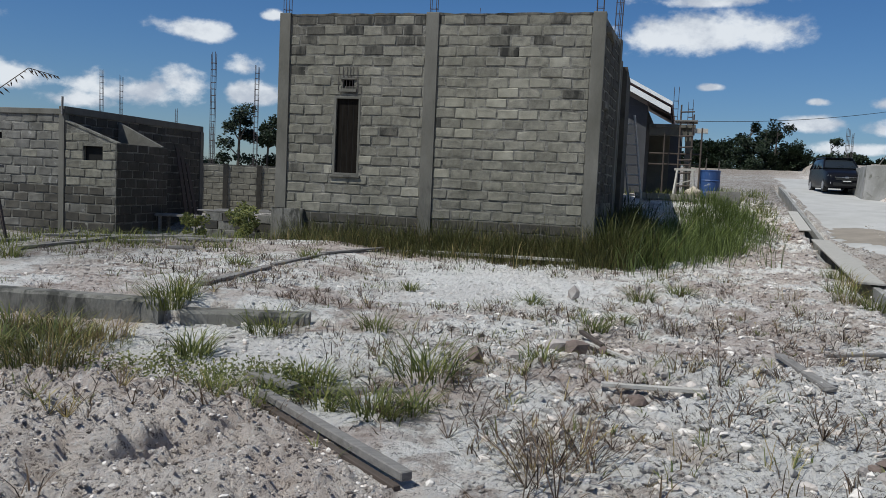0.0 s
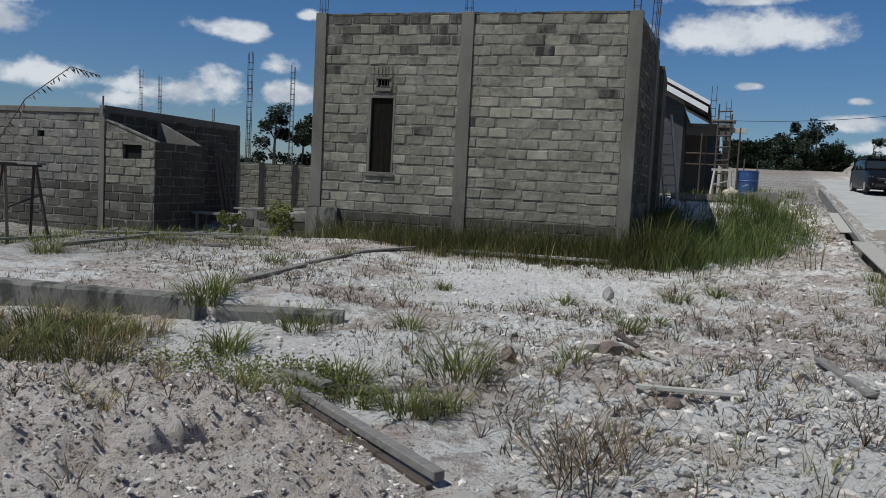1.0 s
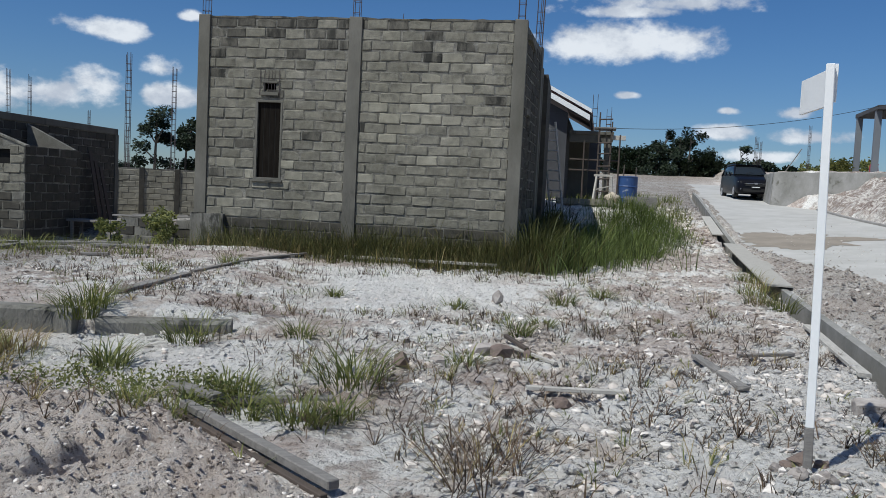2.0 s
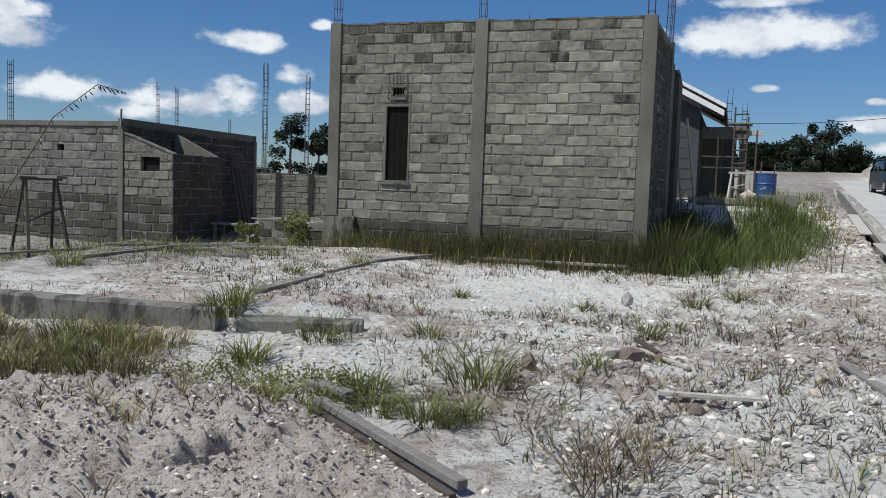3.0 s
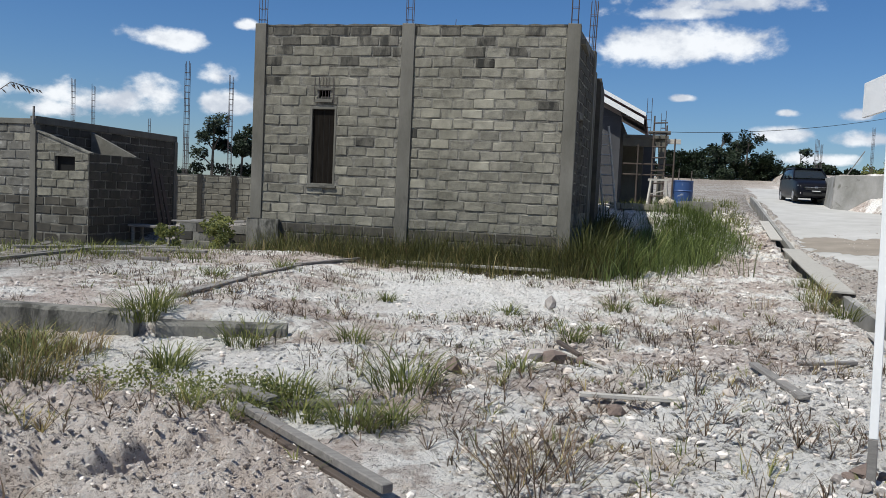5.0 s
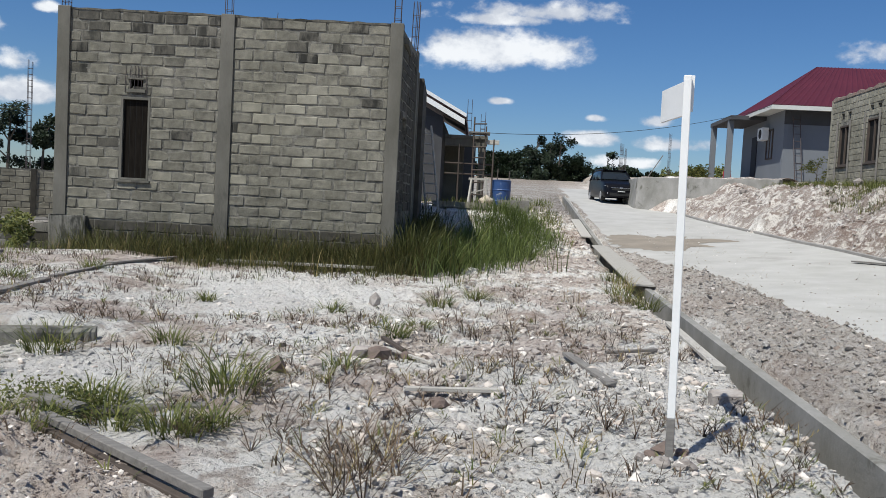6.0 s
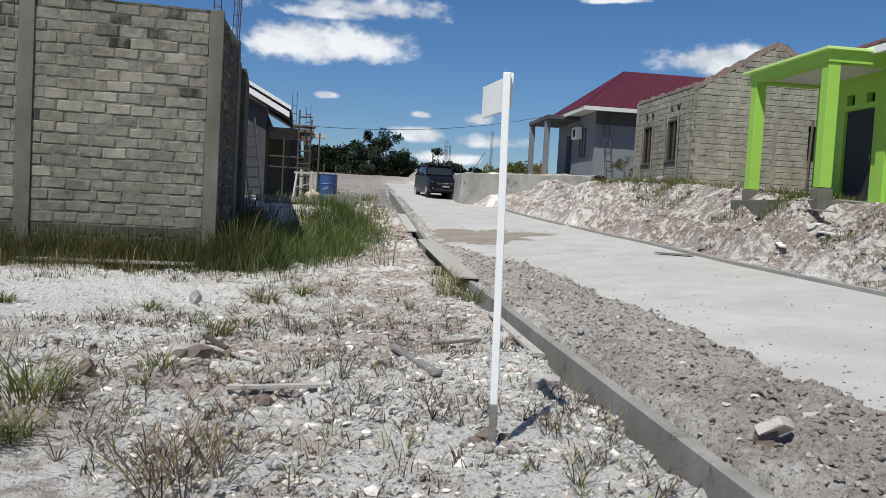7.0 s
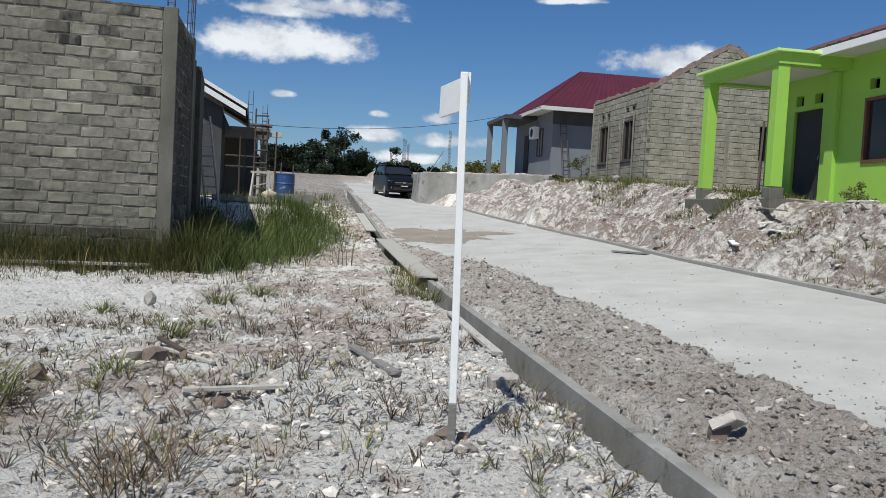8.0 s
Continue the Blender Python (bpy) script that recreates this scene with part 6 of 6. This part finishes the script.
DRY_TUFTS = [(0.6, 4.1, 0.34), (0.5, 6.1, 0.25), (1.9, 6.5, 0.32), (-2.7, 6.4, 0.23), (-1.4, 7.6, 0.30), (4.6, 13.0, 0.28), (4.7, 11.1, 0.33), (2.5, 8.5, 0.24), (1.8, 4.1, 0.34), (1.0, 4.0, 0.24), (0.2, 4.5, 0.20), (3.4, 12.5, 0.25), (-0.9, 11.9, 0.24), (0.1, 5.4, 0.17), (1.7, 5.0, 0.18), (-0.7, 6.3, 0.17), (0.75, 4.35, 0.28), (0.52, 3.95, 0.26), (1.35, 4.4, 0.26), (2.0, 4.6, 0.24)]
for i, (x, y, h) in enumerate(GREEN_TUFTS):
    tuft(x, y, h, M_GRASS, 100 + i, "green grass tuft growing in white sand", 90 if h < 0.3 else 130, 0.012, h * 0.55, fan=1.3)
for i, (x, y, h) in enumerate(DRY_TUFTS):
    tuft(x, y, h, M_GRASS_DRY, 200 + i, "dry straw-brown grass tuft on the rubble", 18 if h < 0.3 else 24, 0.0065, h * 0.55, 1.1)
    tuft(x + 0.05, y + 0.04, h * 0.75, M_WEED, 250 + i, "dead brown stems among dry grass on the rubble", 9, 0.0065, h * 0.6, 1.2)
for i in range(38):
    rnd = random.Random(900 + i)
    x, y = rnd.uniform(-4.7, -2.75), rnd.uniform(5.5, 7.3)
    tuft(x, y, rnd.uniform(0.16, 0.38), (M_GRASS_DRY, M_GRASS_TALL, M_GRASS)[i % 3], 300 + i, "brownish wild grass at the pad's edge", 100, 0.011, 0.24)
for i in range(9):
    rnd = random.Random(950 + i)
    p = street(DRAIN_L - rnd.uniform(0.05, 0.5), rnd.uniform(11.5, 15.5))
    tuft(p.x, p.y, rnd.uniform(0.28, 0.5), M_GRASS if i % 3 else M_GRASS_DRY, 330 + i, "yellow-green grass hanging over the drain", 60, 0.010, 0.18)


def scattered(name, made, label, spots, seed):
    rnd = random.Random(seed)
    verts, faces = [], []
    for x, y, h, n, wide, spread in spots(rnd):
        blades(rnd, n, spread, h, wide, 0.5, verts, faces, (x, y, rest_on(x, y)), fan=0.6 if h > 0.35 else 1.0)
    ob = raw(name, verts, faces, made)
    return tagged(ob, label, "grass", kind="stuff")


def front_spots(rnd):
    a = radians(-13.9)
    for _ in range(1500):
        lx, ly = rnd.uniform(-5.9, 0.6), -abs(rnd.gauss(0, 0.6)) - 0.05
        x, y = 2.75 + lx * math.cos(a) - ly * math.sin(a), 15.21 + lx * math.sin(a) + ly * math.cos(a)
        h = (0.50 + 0.25 * step(lx, -5.0, -1.0) + 0.75 * rnd.random() ** 2) * (1.0 - 0.4 * min(1, abs(ly) / 1.4))
        yield x, y, h * rnd.uniform(0.6, 1.1), 11, 0.010, 0.22


def side_spots(rnd):
    for _ in range(1300):
        k = rnd.random()
        x, y = 2.9 + 4.6 * k + rnd.gauss(0, 0.45), 15.3 + 5.6 * k + rnd.gauss(0, 0.75)
        if x * EO[0] + y * EO[1] < 0.95 and not (x < 2.9 + 0.25 * (y - 15.3)):
            yield x, y, rnd.uniform(0.40, 1.25) * (1 - 0.45 * step(k, 0.45, 0.9)), 11, 0.014, 0.28


def flank_spots(rnd):
    a = radians(-13.9)
    for _ in range(420):
        lx, ly = 0.15 + abs(rnd.gauss(0.15, 0.35)), rnd.uniform(-0.4, 5.2)
        x, y = 2.75 + lx * math.cos(a) - ly * math.sin(a), 15.21 + lx * math.sin(a) + ly * math.cos(a)
        yield x, y, rnd.uniform(0.7, 1.65), 7, 0.026, 0.2


def tiny_spots(rnd):
    for _ in range(1500):
        x, y = rnd.uniform(-6, 4.6), 3.2 + 11.8 * rnd.random() ** 0.8
        if fractal(x * 0.6, y * 0.6, 91, 3) > 0.02 and x * EO[0] + y * EO[1] < DRAIN_L - 0.1:
            yield x, y, rnd.uniform(0.06, 0.20), 9, 0.010, 0.12


def bank_spots(rnd):
    for _ in range(1700):
        p = street(rnd.uniform(9.1, 10.8), rnd.uniform(16.5, 33))
        if fractal(p.x * 0.7, p.y * 0.7, 95, 2) > -0.12:
            yield p.x, p.y, rnd.uniform(0.12, 0.42), 8, 0.014, 0.28
    for _ in range(700):
        p = street(1.2 - 7.0 * rnd.random() ** 1.5, rnd.uniform(22, 40))
        yield p.x, p.y, rnd.uniform(0.15, 0.45), 7, 0.022, 0.3
    for _ in range(420):
        x, y = rnd.uniform(-9, -3.2), rnd.uniform(12.5, 17.5)
        yield x, y, rnd.uniform(0.12, 0.4), 6, 0.014, 0.25
    for _ in range(120):
        p = street(rnd.uniform(8.2, 9.6), rnd.uniform(9, 14))
        yield p.x, p.y, rnd.uniform(0.12, 0.3), 7, 0.016, 0.2


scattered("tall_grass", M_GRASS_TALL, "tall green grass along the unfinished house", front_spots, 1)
scattered("tall_grass", M_GRASS_SIDE, "tall fresh green grass beside the unfinished house", side_spots, 2)
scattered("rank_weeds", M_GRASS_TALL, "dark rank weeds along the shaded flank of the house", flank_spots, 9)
scattered("red_grass", M_GRASS_DRY, "reddish seed grass along the unfinished house", lambda rnd: ((x, y, h * 0.8, 4, 0.010, 0.12) for i, (x, y, h, *_) in enumerate(front_spots(rnd)) if i % 2 == 0), 3)
scattered("weeds", M_WEED, "dead twiggy weeds strewn over the lot", tiny_spots, 4)
scattered("small_grass", M_GRASS, "small green grass sprouting over the lot", lambda rnd: (s for i, s in enumerate(tiny_spots(rnd)) if i % 3 == 0), 5)
scattered("bank_grass", M_GRASS, "thin grass on banks and litter", bank_spots, 6)


def sprigs():
    """Dead branching sprigs: a few stems from one root, each with short side shoots."""
    rnd = random.Random(31)
    for made, label, count, low, tall in ((M_WEED, "dead brown branching sprigs strewn over the rubble", 430, 0.08, 0.20), (M_GRASS_DRY, "straw-coloured branching sprigs strewn over the rubble", 60, 0.08, 0.22), (M_GRASS, "green branching sprigs growing out of the rubble", 70, 0.06, 0.15)):
        verts, faces = [], []

        def blade(p, q, w):
            d = q - p
            t = Vector((-d.y, d.x, 0.001)).normalized() * w / 2
            k = len(verts)
            m = p.lerp(q, 0.55) + Vector((0, 0, d.length * 0.06))
            verts.extend((p - t, p + t, m + t * 0.9, m - t * 0.9, q))
            faces.extend(((k, k + 1, k + 2, k + 3), (k + 3, k + 2, k + 4)))

        left = count
        while left:
            x, y = rnd.uniform(-3.2, 4.5), 3.0 + 7.5 * rnd.random() ** 1.3
            thick = 0.0 if x > 0.4 else -0.14
            if x * EO[0] + y * EO[1] > DRAIN_L - 0.1 or fractal(x * 0.8, y * 0.8, 93, 3) > thick:
                continue
            left -= 1
            h = rnd.uniform(low, tall)
            if left % 30 == 0 and made is not M_GRASS:
                x, y, h = 0.62 + rnd.gauss(0, 0.16), 4.15 + rnd.gauss(0, 0.22), h * 2.0
            root = Vector((x, y, rest_on(x, y, -0.01)))
            for _ in range(rnd.randint(4, 8)):
                a, lean = rnd.uniform(0, 6.283), rnd.uniform(0.4, 1.5)
                tip = root + Vector((math.cos(a) * lean, math.sin(a) * lean, rnd.uniform(0.35, 1.0))) * h
                blade(root, tip, 0.007)
                for _ in range(rnd.randint(1, 3)):
                    p = root.lerp(tip, rnd.uniform(0.35, 0.85))
                    b = a + rnd.choice((-1, 1)) * rnd.uniform(0.5, 1.3)
                    blade(p, p + Vector((math.cos(b), math.sin(b), rnd.uniform(0.1, 0.9))) * h * rnd.uniform(0.2, 0.45), 0.006)
        tagged(raw("sprigs", verts, faces, made), label, "weeds", kind="stuff")


sprigs()


def pebbles():
    rnd = np.random.RandomState(12)
    base = bmesh.new()
    bmesh.ops.create_icosphere(base, subdivisions=1, radius=1)
    ico = np.array([v.co[:] for v in base.verts])
    tri = np.array([[v.index for v in f.verts] for f in base.faces])
    base.free()
    spots = []

    def scatter(x, y, r, z=None):
        spots.append(np.stack((x, y, r, ground_level(x, y) if z is None else z), -1))

    def on_street(o, s):
        return o * EO[0] + s * ES[0], o * EO[1] + s * ES[1]

    n = 34000
    x, y = rnd.uniform(-4.8, 5.0, n), 2.8 + 11.5 * rnd.rand(n) ** 1.7
    keep = (x * EO[0] + y * EO[1] < DRAIN_L - 0.12) & (fractal(x * 0.7, y * 0.7, 44, 3) > rnd.uniform(-0.45, 0.18, n))
    x, y = x[keep], y[keep]
    scatter(x, y, (0.005 + 0.032 * rnd.rand(len(x)) ** 3.2) * np.where((x < 0.1) & (y < 6.2), 0.62, 1.0))
    # broken crust lying thick on the open ground towards the drain
    n = 12500
    x, y = rnd.uniform(-0.1, 4.6, n), 2.9 + 6.5 * rnd.rand(n) ** 1.25
    keep = (x * EO[0] + y * EO[1] < DRAIN_L - 0.10) & (fractal(x * 1.3, y * 1.3, 47, 3) > rnd.uniform(-0.40, 0.20, n))
    x, y = x[keep], y[keep]
    scatter(x, y, 0.007 + 0.048 * rnd.rand(len(x)) ** 3.2)
    n = 10500
    x, y = rnd.uniform(-3.4, -0.2, n), rnd.uniform(3.1, 5.8, n)
    keep = x + 0.757 * (y - 4.06) < -0.25
    x, y = x[keep], y[keep]
    scatter(x, y, 0.004 + 0.017 * rnd.rand(len(x)) ** 3)
    n = 15000
    x, y = on_street(DRAIN_R + 0.13 + (ROAD_L - DRAIN_R + 0.30) * rnd.rand(n) ** 0.8, 2.2 + 20 * rnd.rand(n) ** 1.6)
    scatter(x, y, 0.006 + 0.042 * rnd.rand(n) ** 3)
    n = 200
    o, s = ROAD_L + 3.6 * rnd.rand(n), 4 + 26 * rnd.rand(n)
    x, y = on_street(o, s)
    scatter(x, y, 0.008 + 0.02 * rnd.rand(n) ** 2, road_level(o, s) + 0.004)
    n = 1500
    o, s = ROAD_L - 0.3 + 1.5 * rnd.rand(n) ** 3, 3 + 24 * rnd.rand(n) ** 1.3
    x, y = on_street(o, s)
    scatter(x, y, 0.004 + 0.02 * rnd.rand(n) ** 4, road_level(o, s) + 0.002)
    n = 9000
    x, y = on_street(DRAIN_L - 0.02 - 1.3 * rnd.rand(n) ** 1.5, 2.4 + 11 * rnd.rand(n) ** 1.5)
    scatter(x, y, 0.004 + 0.030 * rnd.rand(n) ** 4)
    n = 3500
    x, y = on_street(DRAIN_L - 0.15 - 3.2 * rnd.rand(n), 11 + 10 * rnd.rand(n))
    scatter(x, y, 0.008 + 0.05 * rnd.rand(n) ** 3)
    n = 900
    x, y = on_street(DRAIN_L - 0.1 - 1.6 * rnd.rand(n), 20 + 14 * rnd.rand(n))
    scatter(x, y, 0.03 + 0.10 * rnd.rand(n) ** 2)
    n = 5000
    x, y = on_street(ROAD_R + 0.25 + 2.4 * rnd.rand(n), 6 + 32 * rnd.rand(n))
    scatter(x, y, 0.010 + 0.06 * rnd.rand(n) ** 5)

    spots = np.concatenate(spots)
    m = len(spots)
    size = spots[:, 2:3] * rnd.uniform((0.7, 0.5, 0.35), (1.4, 1.1, 0.8), (m, 3))
    local = ico[None] * size[:, None, :] * rnd.uniform(0.55, 1.25, (m, len(ico), 1))
    a = rnd.uniform(0, 6.283, m)
    c, s = np.cos(a)[:, None], np.sin(a)[:, None]
    co = np.stack((spots[:, 0:1] + local[..., 0] * c - local[..., 1] * s, spots[:, 1:2] + local[..., 0] * s + local[..., 1] * c, spots[:, 3:4] + 0.3 * size[:, 2:3] + local[..., 2]), -1)
    faces = (tri[None] + (np.arange(m) * len(ico))[:, None, None]).reshape(-1, 3)
    mesh = bpy.data.meshes.new("rubble")
    mesh.vertices.add(m * len(ico))
    mesh.vertices.foreach_set("co", co.ravel())
    mesh.loops.add(faces.size)
    mesh.loops.foreach_set("vertex_index", faces.ravel().astype(np.int32))
    mesh.polygons.add(len(faces))
    mesh.polygons.foreach_set("loop_start", np.arange(0, faces.size, 3, dtype=np.int32))
    mesh.update(calc_edges=True)
    mesh.polygons.foreach_set("use_smooth", [False] * len(mesh.polygons))
    # most are clods of the same earth, the rest stone chips
    mesh.materials.append(M_RUBBLE)
    mesh.materials.append(M_EARTH)
    mesh.polygons.foreach_set("material_index", np.repeat((rnd.rand(m) < 0.80).astype(np.int32), len(tri)))
    tagged(new("rubble", mesh), "pale broken stone chips strewn over the ground", "rubble", kind="stuff")


def rubble_material():
    made = bpy.data.materials.new("stone_chips")
    made.use_nodes = True
    n = Nodes(made.node_tree)
    chance = n.add("ShaderNodeNewGeometry").outputs["Random Per Island"]
    where = n.add("ShaderNodeTexCoord").outputs["Object"]
    colour = n.mix(chance, (0.50, 0.43, 0.375), (0.77, 0.72, 0.66))
    # brown broken stone along the road, white chips elsewhere
    sep = n.add("ShaderNodeSeparateXYZ", {0: where})
    o = n.math("SUBTRACT", n.math("MULTIPLY", sep.outputs[0], 0.9455), n.math("MULTIPLY", sep.outputs[1], 0.3256))
    brown = n.mix(n.math("POWER", chance, 2.0), (0.22, 0.18, 0.15), (0.60, 0.555, 0.51))
    colour = n.mix(n.math("MULTIPLY", n.ramp(o, 2.1, 2.3), n.ramp(o, 5.6, 5.0)), colour, brown)
    colour = n.mix(n.ramp(n.noise(where, 60, 4, 0.6), 0.35, 0.65), n.mix(0.15, colour, (0.22, 0.18, 0.15)), colour)
    shader = n.add("ShaderNodeBsdfPrincipled", {"Base Color": colour, "Roughness": 0.95})
    n.tree.links.new(shader.outputs[0], n.add("ShaderNodeOutputMaterial").inputs[0])
    return made


M_RUBBLE = rubble_material()
pebbles()


def tree(name, label, x, y, z, high, spread, seed, clear=0.5, clumps=9, leaves=70, leaf=0.16, group="trees"):
    """A tapered trunk with limbs, and a crown of many small leaves in uneven clumps."""
    rnd = random.Random(seed)
    t = thing(name, label, "tree", pose(x, y, z, 0, 0, rnd.uniform(0, 360)), group)
    bm = bmesh.new()
    bend = Vector((rnd.uniform(-0.3, 0.3), rnd.uniform(-0.3, 0.3), 0))
    spine = [bend * (k * k) * high * 0.3 + Vector((0, 0, high * 0.85 * k)) for k in np.linspace(0, 1, 6)]
    r0 = high * 0.022
    for i in range(5):
        rod(spine[i], spine[i + 1], r0 * (1 - 0.16 * i), r0 * (1 - 0.16 * (i + 1)), bm=bm, sides=7)
    verts, faces = [], []
    for c in range(clumps):
        k = clear + (1 - clear) * rnd.random()
        root = spine[min(4, int(k * 5))]
        a = rnd.uniform(0, 6.283)
        out = spread * rnd.uniform(0.15, 1.0) * (1.15 - 0.5 * k)
        tip = root + Vector((math.cos(a) * out, math.sin(a) * out, high * rnd.uniform(0.04, 0.18)))
        rod(root, tip, r0 * 0.4, r0 * 0.15, bm=bm, sides=5)
        size = spread * rnd.uniform(0.22, 0.42)
        for _ in range(leaves):
            d = Vector((rnd.gauss(0, 1), rnd.gauss(0, 1), rnd.gauss(0, 0.7)))
            p = tip + d.normalized() * size * rnd.random() ** 0.4
            u = Vector((rnd.gauss(0, 1), rnd.gauss(0, 1), rnd.gauss(0, 1))).normalized() * leaf * rnd.uniform(0.6, 1.3)
            v = u.orthogonal().normalized() * leaf * 0.5
            i = len(verts)
            verts += [p - u, p + v, p + u, p - v]
            faces.append((i, i + 1, i + 2, i + 3))
    part("trunk", bm, M_BARK, t)
    raw("crown", verts, faces, M_GRASS if high < 1.2 else M_LEAF, t)
    return t


def woods():
    # tall open-crowned trees behind the boundary wall
    tree("tall_tree", "tall dark tree with open clumped crown", -15.1, 60.1, 0.5, 6.9, 1.7, 1, 0.55, 10, 230, 0.15)
    tree("tall_tree", "tall dark tree with open clumped crown", -13.1, 60.5, 0.5, 6.0, 1.5, 2, 0.6, 8, 230, 0.15)
    tree("tall_tree", "slender dark tree with open crown", -18.3, 59.0, 0.3, 4.6, 1.3, 3, 0.6, 6, 90, 0.13)
    for i, (x, y, h) in enumerate(((-19.5, 59.0, 3.2), (-17.5, 59.6, 3.0), (-16.2, 60.0, 3.4), (-14.5, 60.6, 3.3), (-13.4, 61.0, 3.6), (-11.8, 61.4, 3.0), (-10.3, 61.0, 2.9))):
        tree("bush", "dark bush beyond the boundary wall", x, y, 0.0, h, 1.6, 20 + i, 0.2, 9, 90, 0.14, "far bushes")
    # dark thicket at the top of the road
    rnd = random.Random(77)
    for i in range(15):
        x = 20.6 + i * 0.62
        d = 75 + rnd.uniform(-2, 4)
        y = math.sqrt(max(d * d - x * x, 1))
        h = 2.4 + 1.2 * rnd.random() + (1.8 if 7 < i < 12 else 0)
        tree("thicket_tree", "dark green tree of the thicket at the road's end", x, y, 3.2, h, 1.7, 40 + i, 0.05, 14, 150, 0.13, "thicket")
    for i, (x, y, h) in enumerate(((29.6, 69.0, 2.1), (30.6, 68.6, 2.3), (31.4, 68.1, 3.6), (32.2, 67.8, 2.4), (33.2, 67.2, 2.2), (34.4, 66.6, 1.9), (35.6, 66.0, 1.8), (36.8, 65.5, 1.7), (28.7, 69.6, 2.2))):
        tree("thicket_tree", "small dark tree at the road's end", x, y, 3.3, h, 1.2, 70 + i, 0.25, 8, 80, 0.17, "thicket")
    tree("tall_tree", "dark tree top behind the block house", 33.5, 30.2, 3.0, 8.0, 1.8, 91, 0.6, 9, 120, 0.13)
    tree("shrub", "leafy green shrub by the block stack", -4.9, 16.3, 0.1, 0.75, 0.4, 92, 0.1, 12, 90, 0.035, "shrubs")
    tree("shrub", "leafy green shrub growing on the block stack", -3.95, 16.35, 0.3, 0.7, 0.45, 93, 0.1, 14, 90, 0.035, "shrubs")
    tree("shrub", "small green shrub by the grey house", 21.9, 28.3, 2.95, 1.1, 0.6, 94, 0.1, 10, 60, 0.05, "shrubs")
    tree("shrub", "small plant at the lime green wall", 14.75, 10.3, 1.9, 0.55, 0.4, 95, 0.1, 8, 60, 0.03, "shrubs")
    for i, (x, y) in enumerate(((-1.95, 5.9), (-1.6, 5.65), (-1.25, 5.8), (-0.95, 5.5), (-2.3, 5.95))):
        tree("leafy_weed", "low leafy weed creeping beside the fallen beam", x, y, rest_on(x, y), 0.16, 0.32, 96 + i, 0.05, 14, 26, 0.016, "leafy weeds")
    for i, (o, s) in enumerate(((9.2, 46), (9.8, 44), (9.0, 42), (10.2, 47), (9.4, 49), (8.8, 52))):
        p = street(o, s)
        tree("shrub", "low scrub on the raised plot", p.x, p.y, rest_on(p.x, p.y, -0.1), 1.0, 0.9, 110 + i, 0.1, 7, 50, 0.10, "shrubs")


woods()


def reed():
    """A tall seeding grass stalk close to the viewer."""
    stalk = thing("grass_stalk", "tall dry seeding grass stalk bowing over", "grass", pose(-1.62, 1.9, rest_on(-1.62, 1.9)))
    pts = [Vector(v) for v in ((0.0, 0, 0), (0.10, 0.05, 0.6), (0.22, 0.12, 1.15), (0.31, 0.17, 1.45), (0.41, 0.23, 1.66), (0.50, 0.29, 1.755), (0.56, 0.33, 1.74))]
    bm = bmesh.new()
    for i in range(6):
        rod(pts[i], pts[i + 1], 0.0032 - 0.0004 * i, 0.0028 - 0.0004 * i, bm=bm, sides=5)
    part("stem", bm, M_WEED, stalk)
    rnd = random.Random(5)
    verts, faces = [], []
    for i in range(26):
        k = 3.6 + 2.4 * i / 26
        a = pts[int(k)].lerp(pts[min(6, int(k) + 1)], k - int(k))
        u = Vector((rnd.uniform(0.2, 1), rnd.uniform(-0.5, 0.5), rnd.uniform(-1.0, -0.2))).normalized() * rnd.uniform(0.012, 0.026)
        v = u.orthogonal().normalized() * 0.0022
        n = len(verts)
        verts += [a, a + u * 0.5 + v, a + u, a + u * 0.5 - v]
        faces.append((n, n + 1, n + 2, n + 3))
    raw("seed_head", verts, faces, M_WEED, stalk)
    v, f = blades(rnd, 26, 0.10, 0.8, 0.010, 0.4)
    raw("leaves", v, f, M_GRASS, stalk)


reed()
p0, p1 = Vector((-0.50, 1.03, 0.0)), Vector((-0.705, 0.97, 1.22))
tagged(part("leaning_pole", beam(p0, p1, 0.05, 0.05), M_BLACK), "black pole leaning on the lot", "pole")
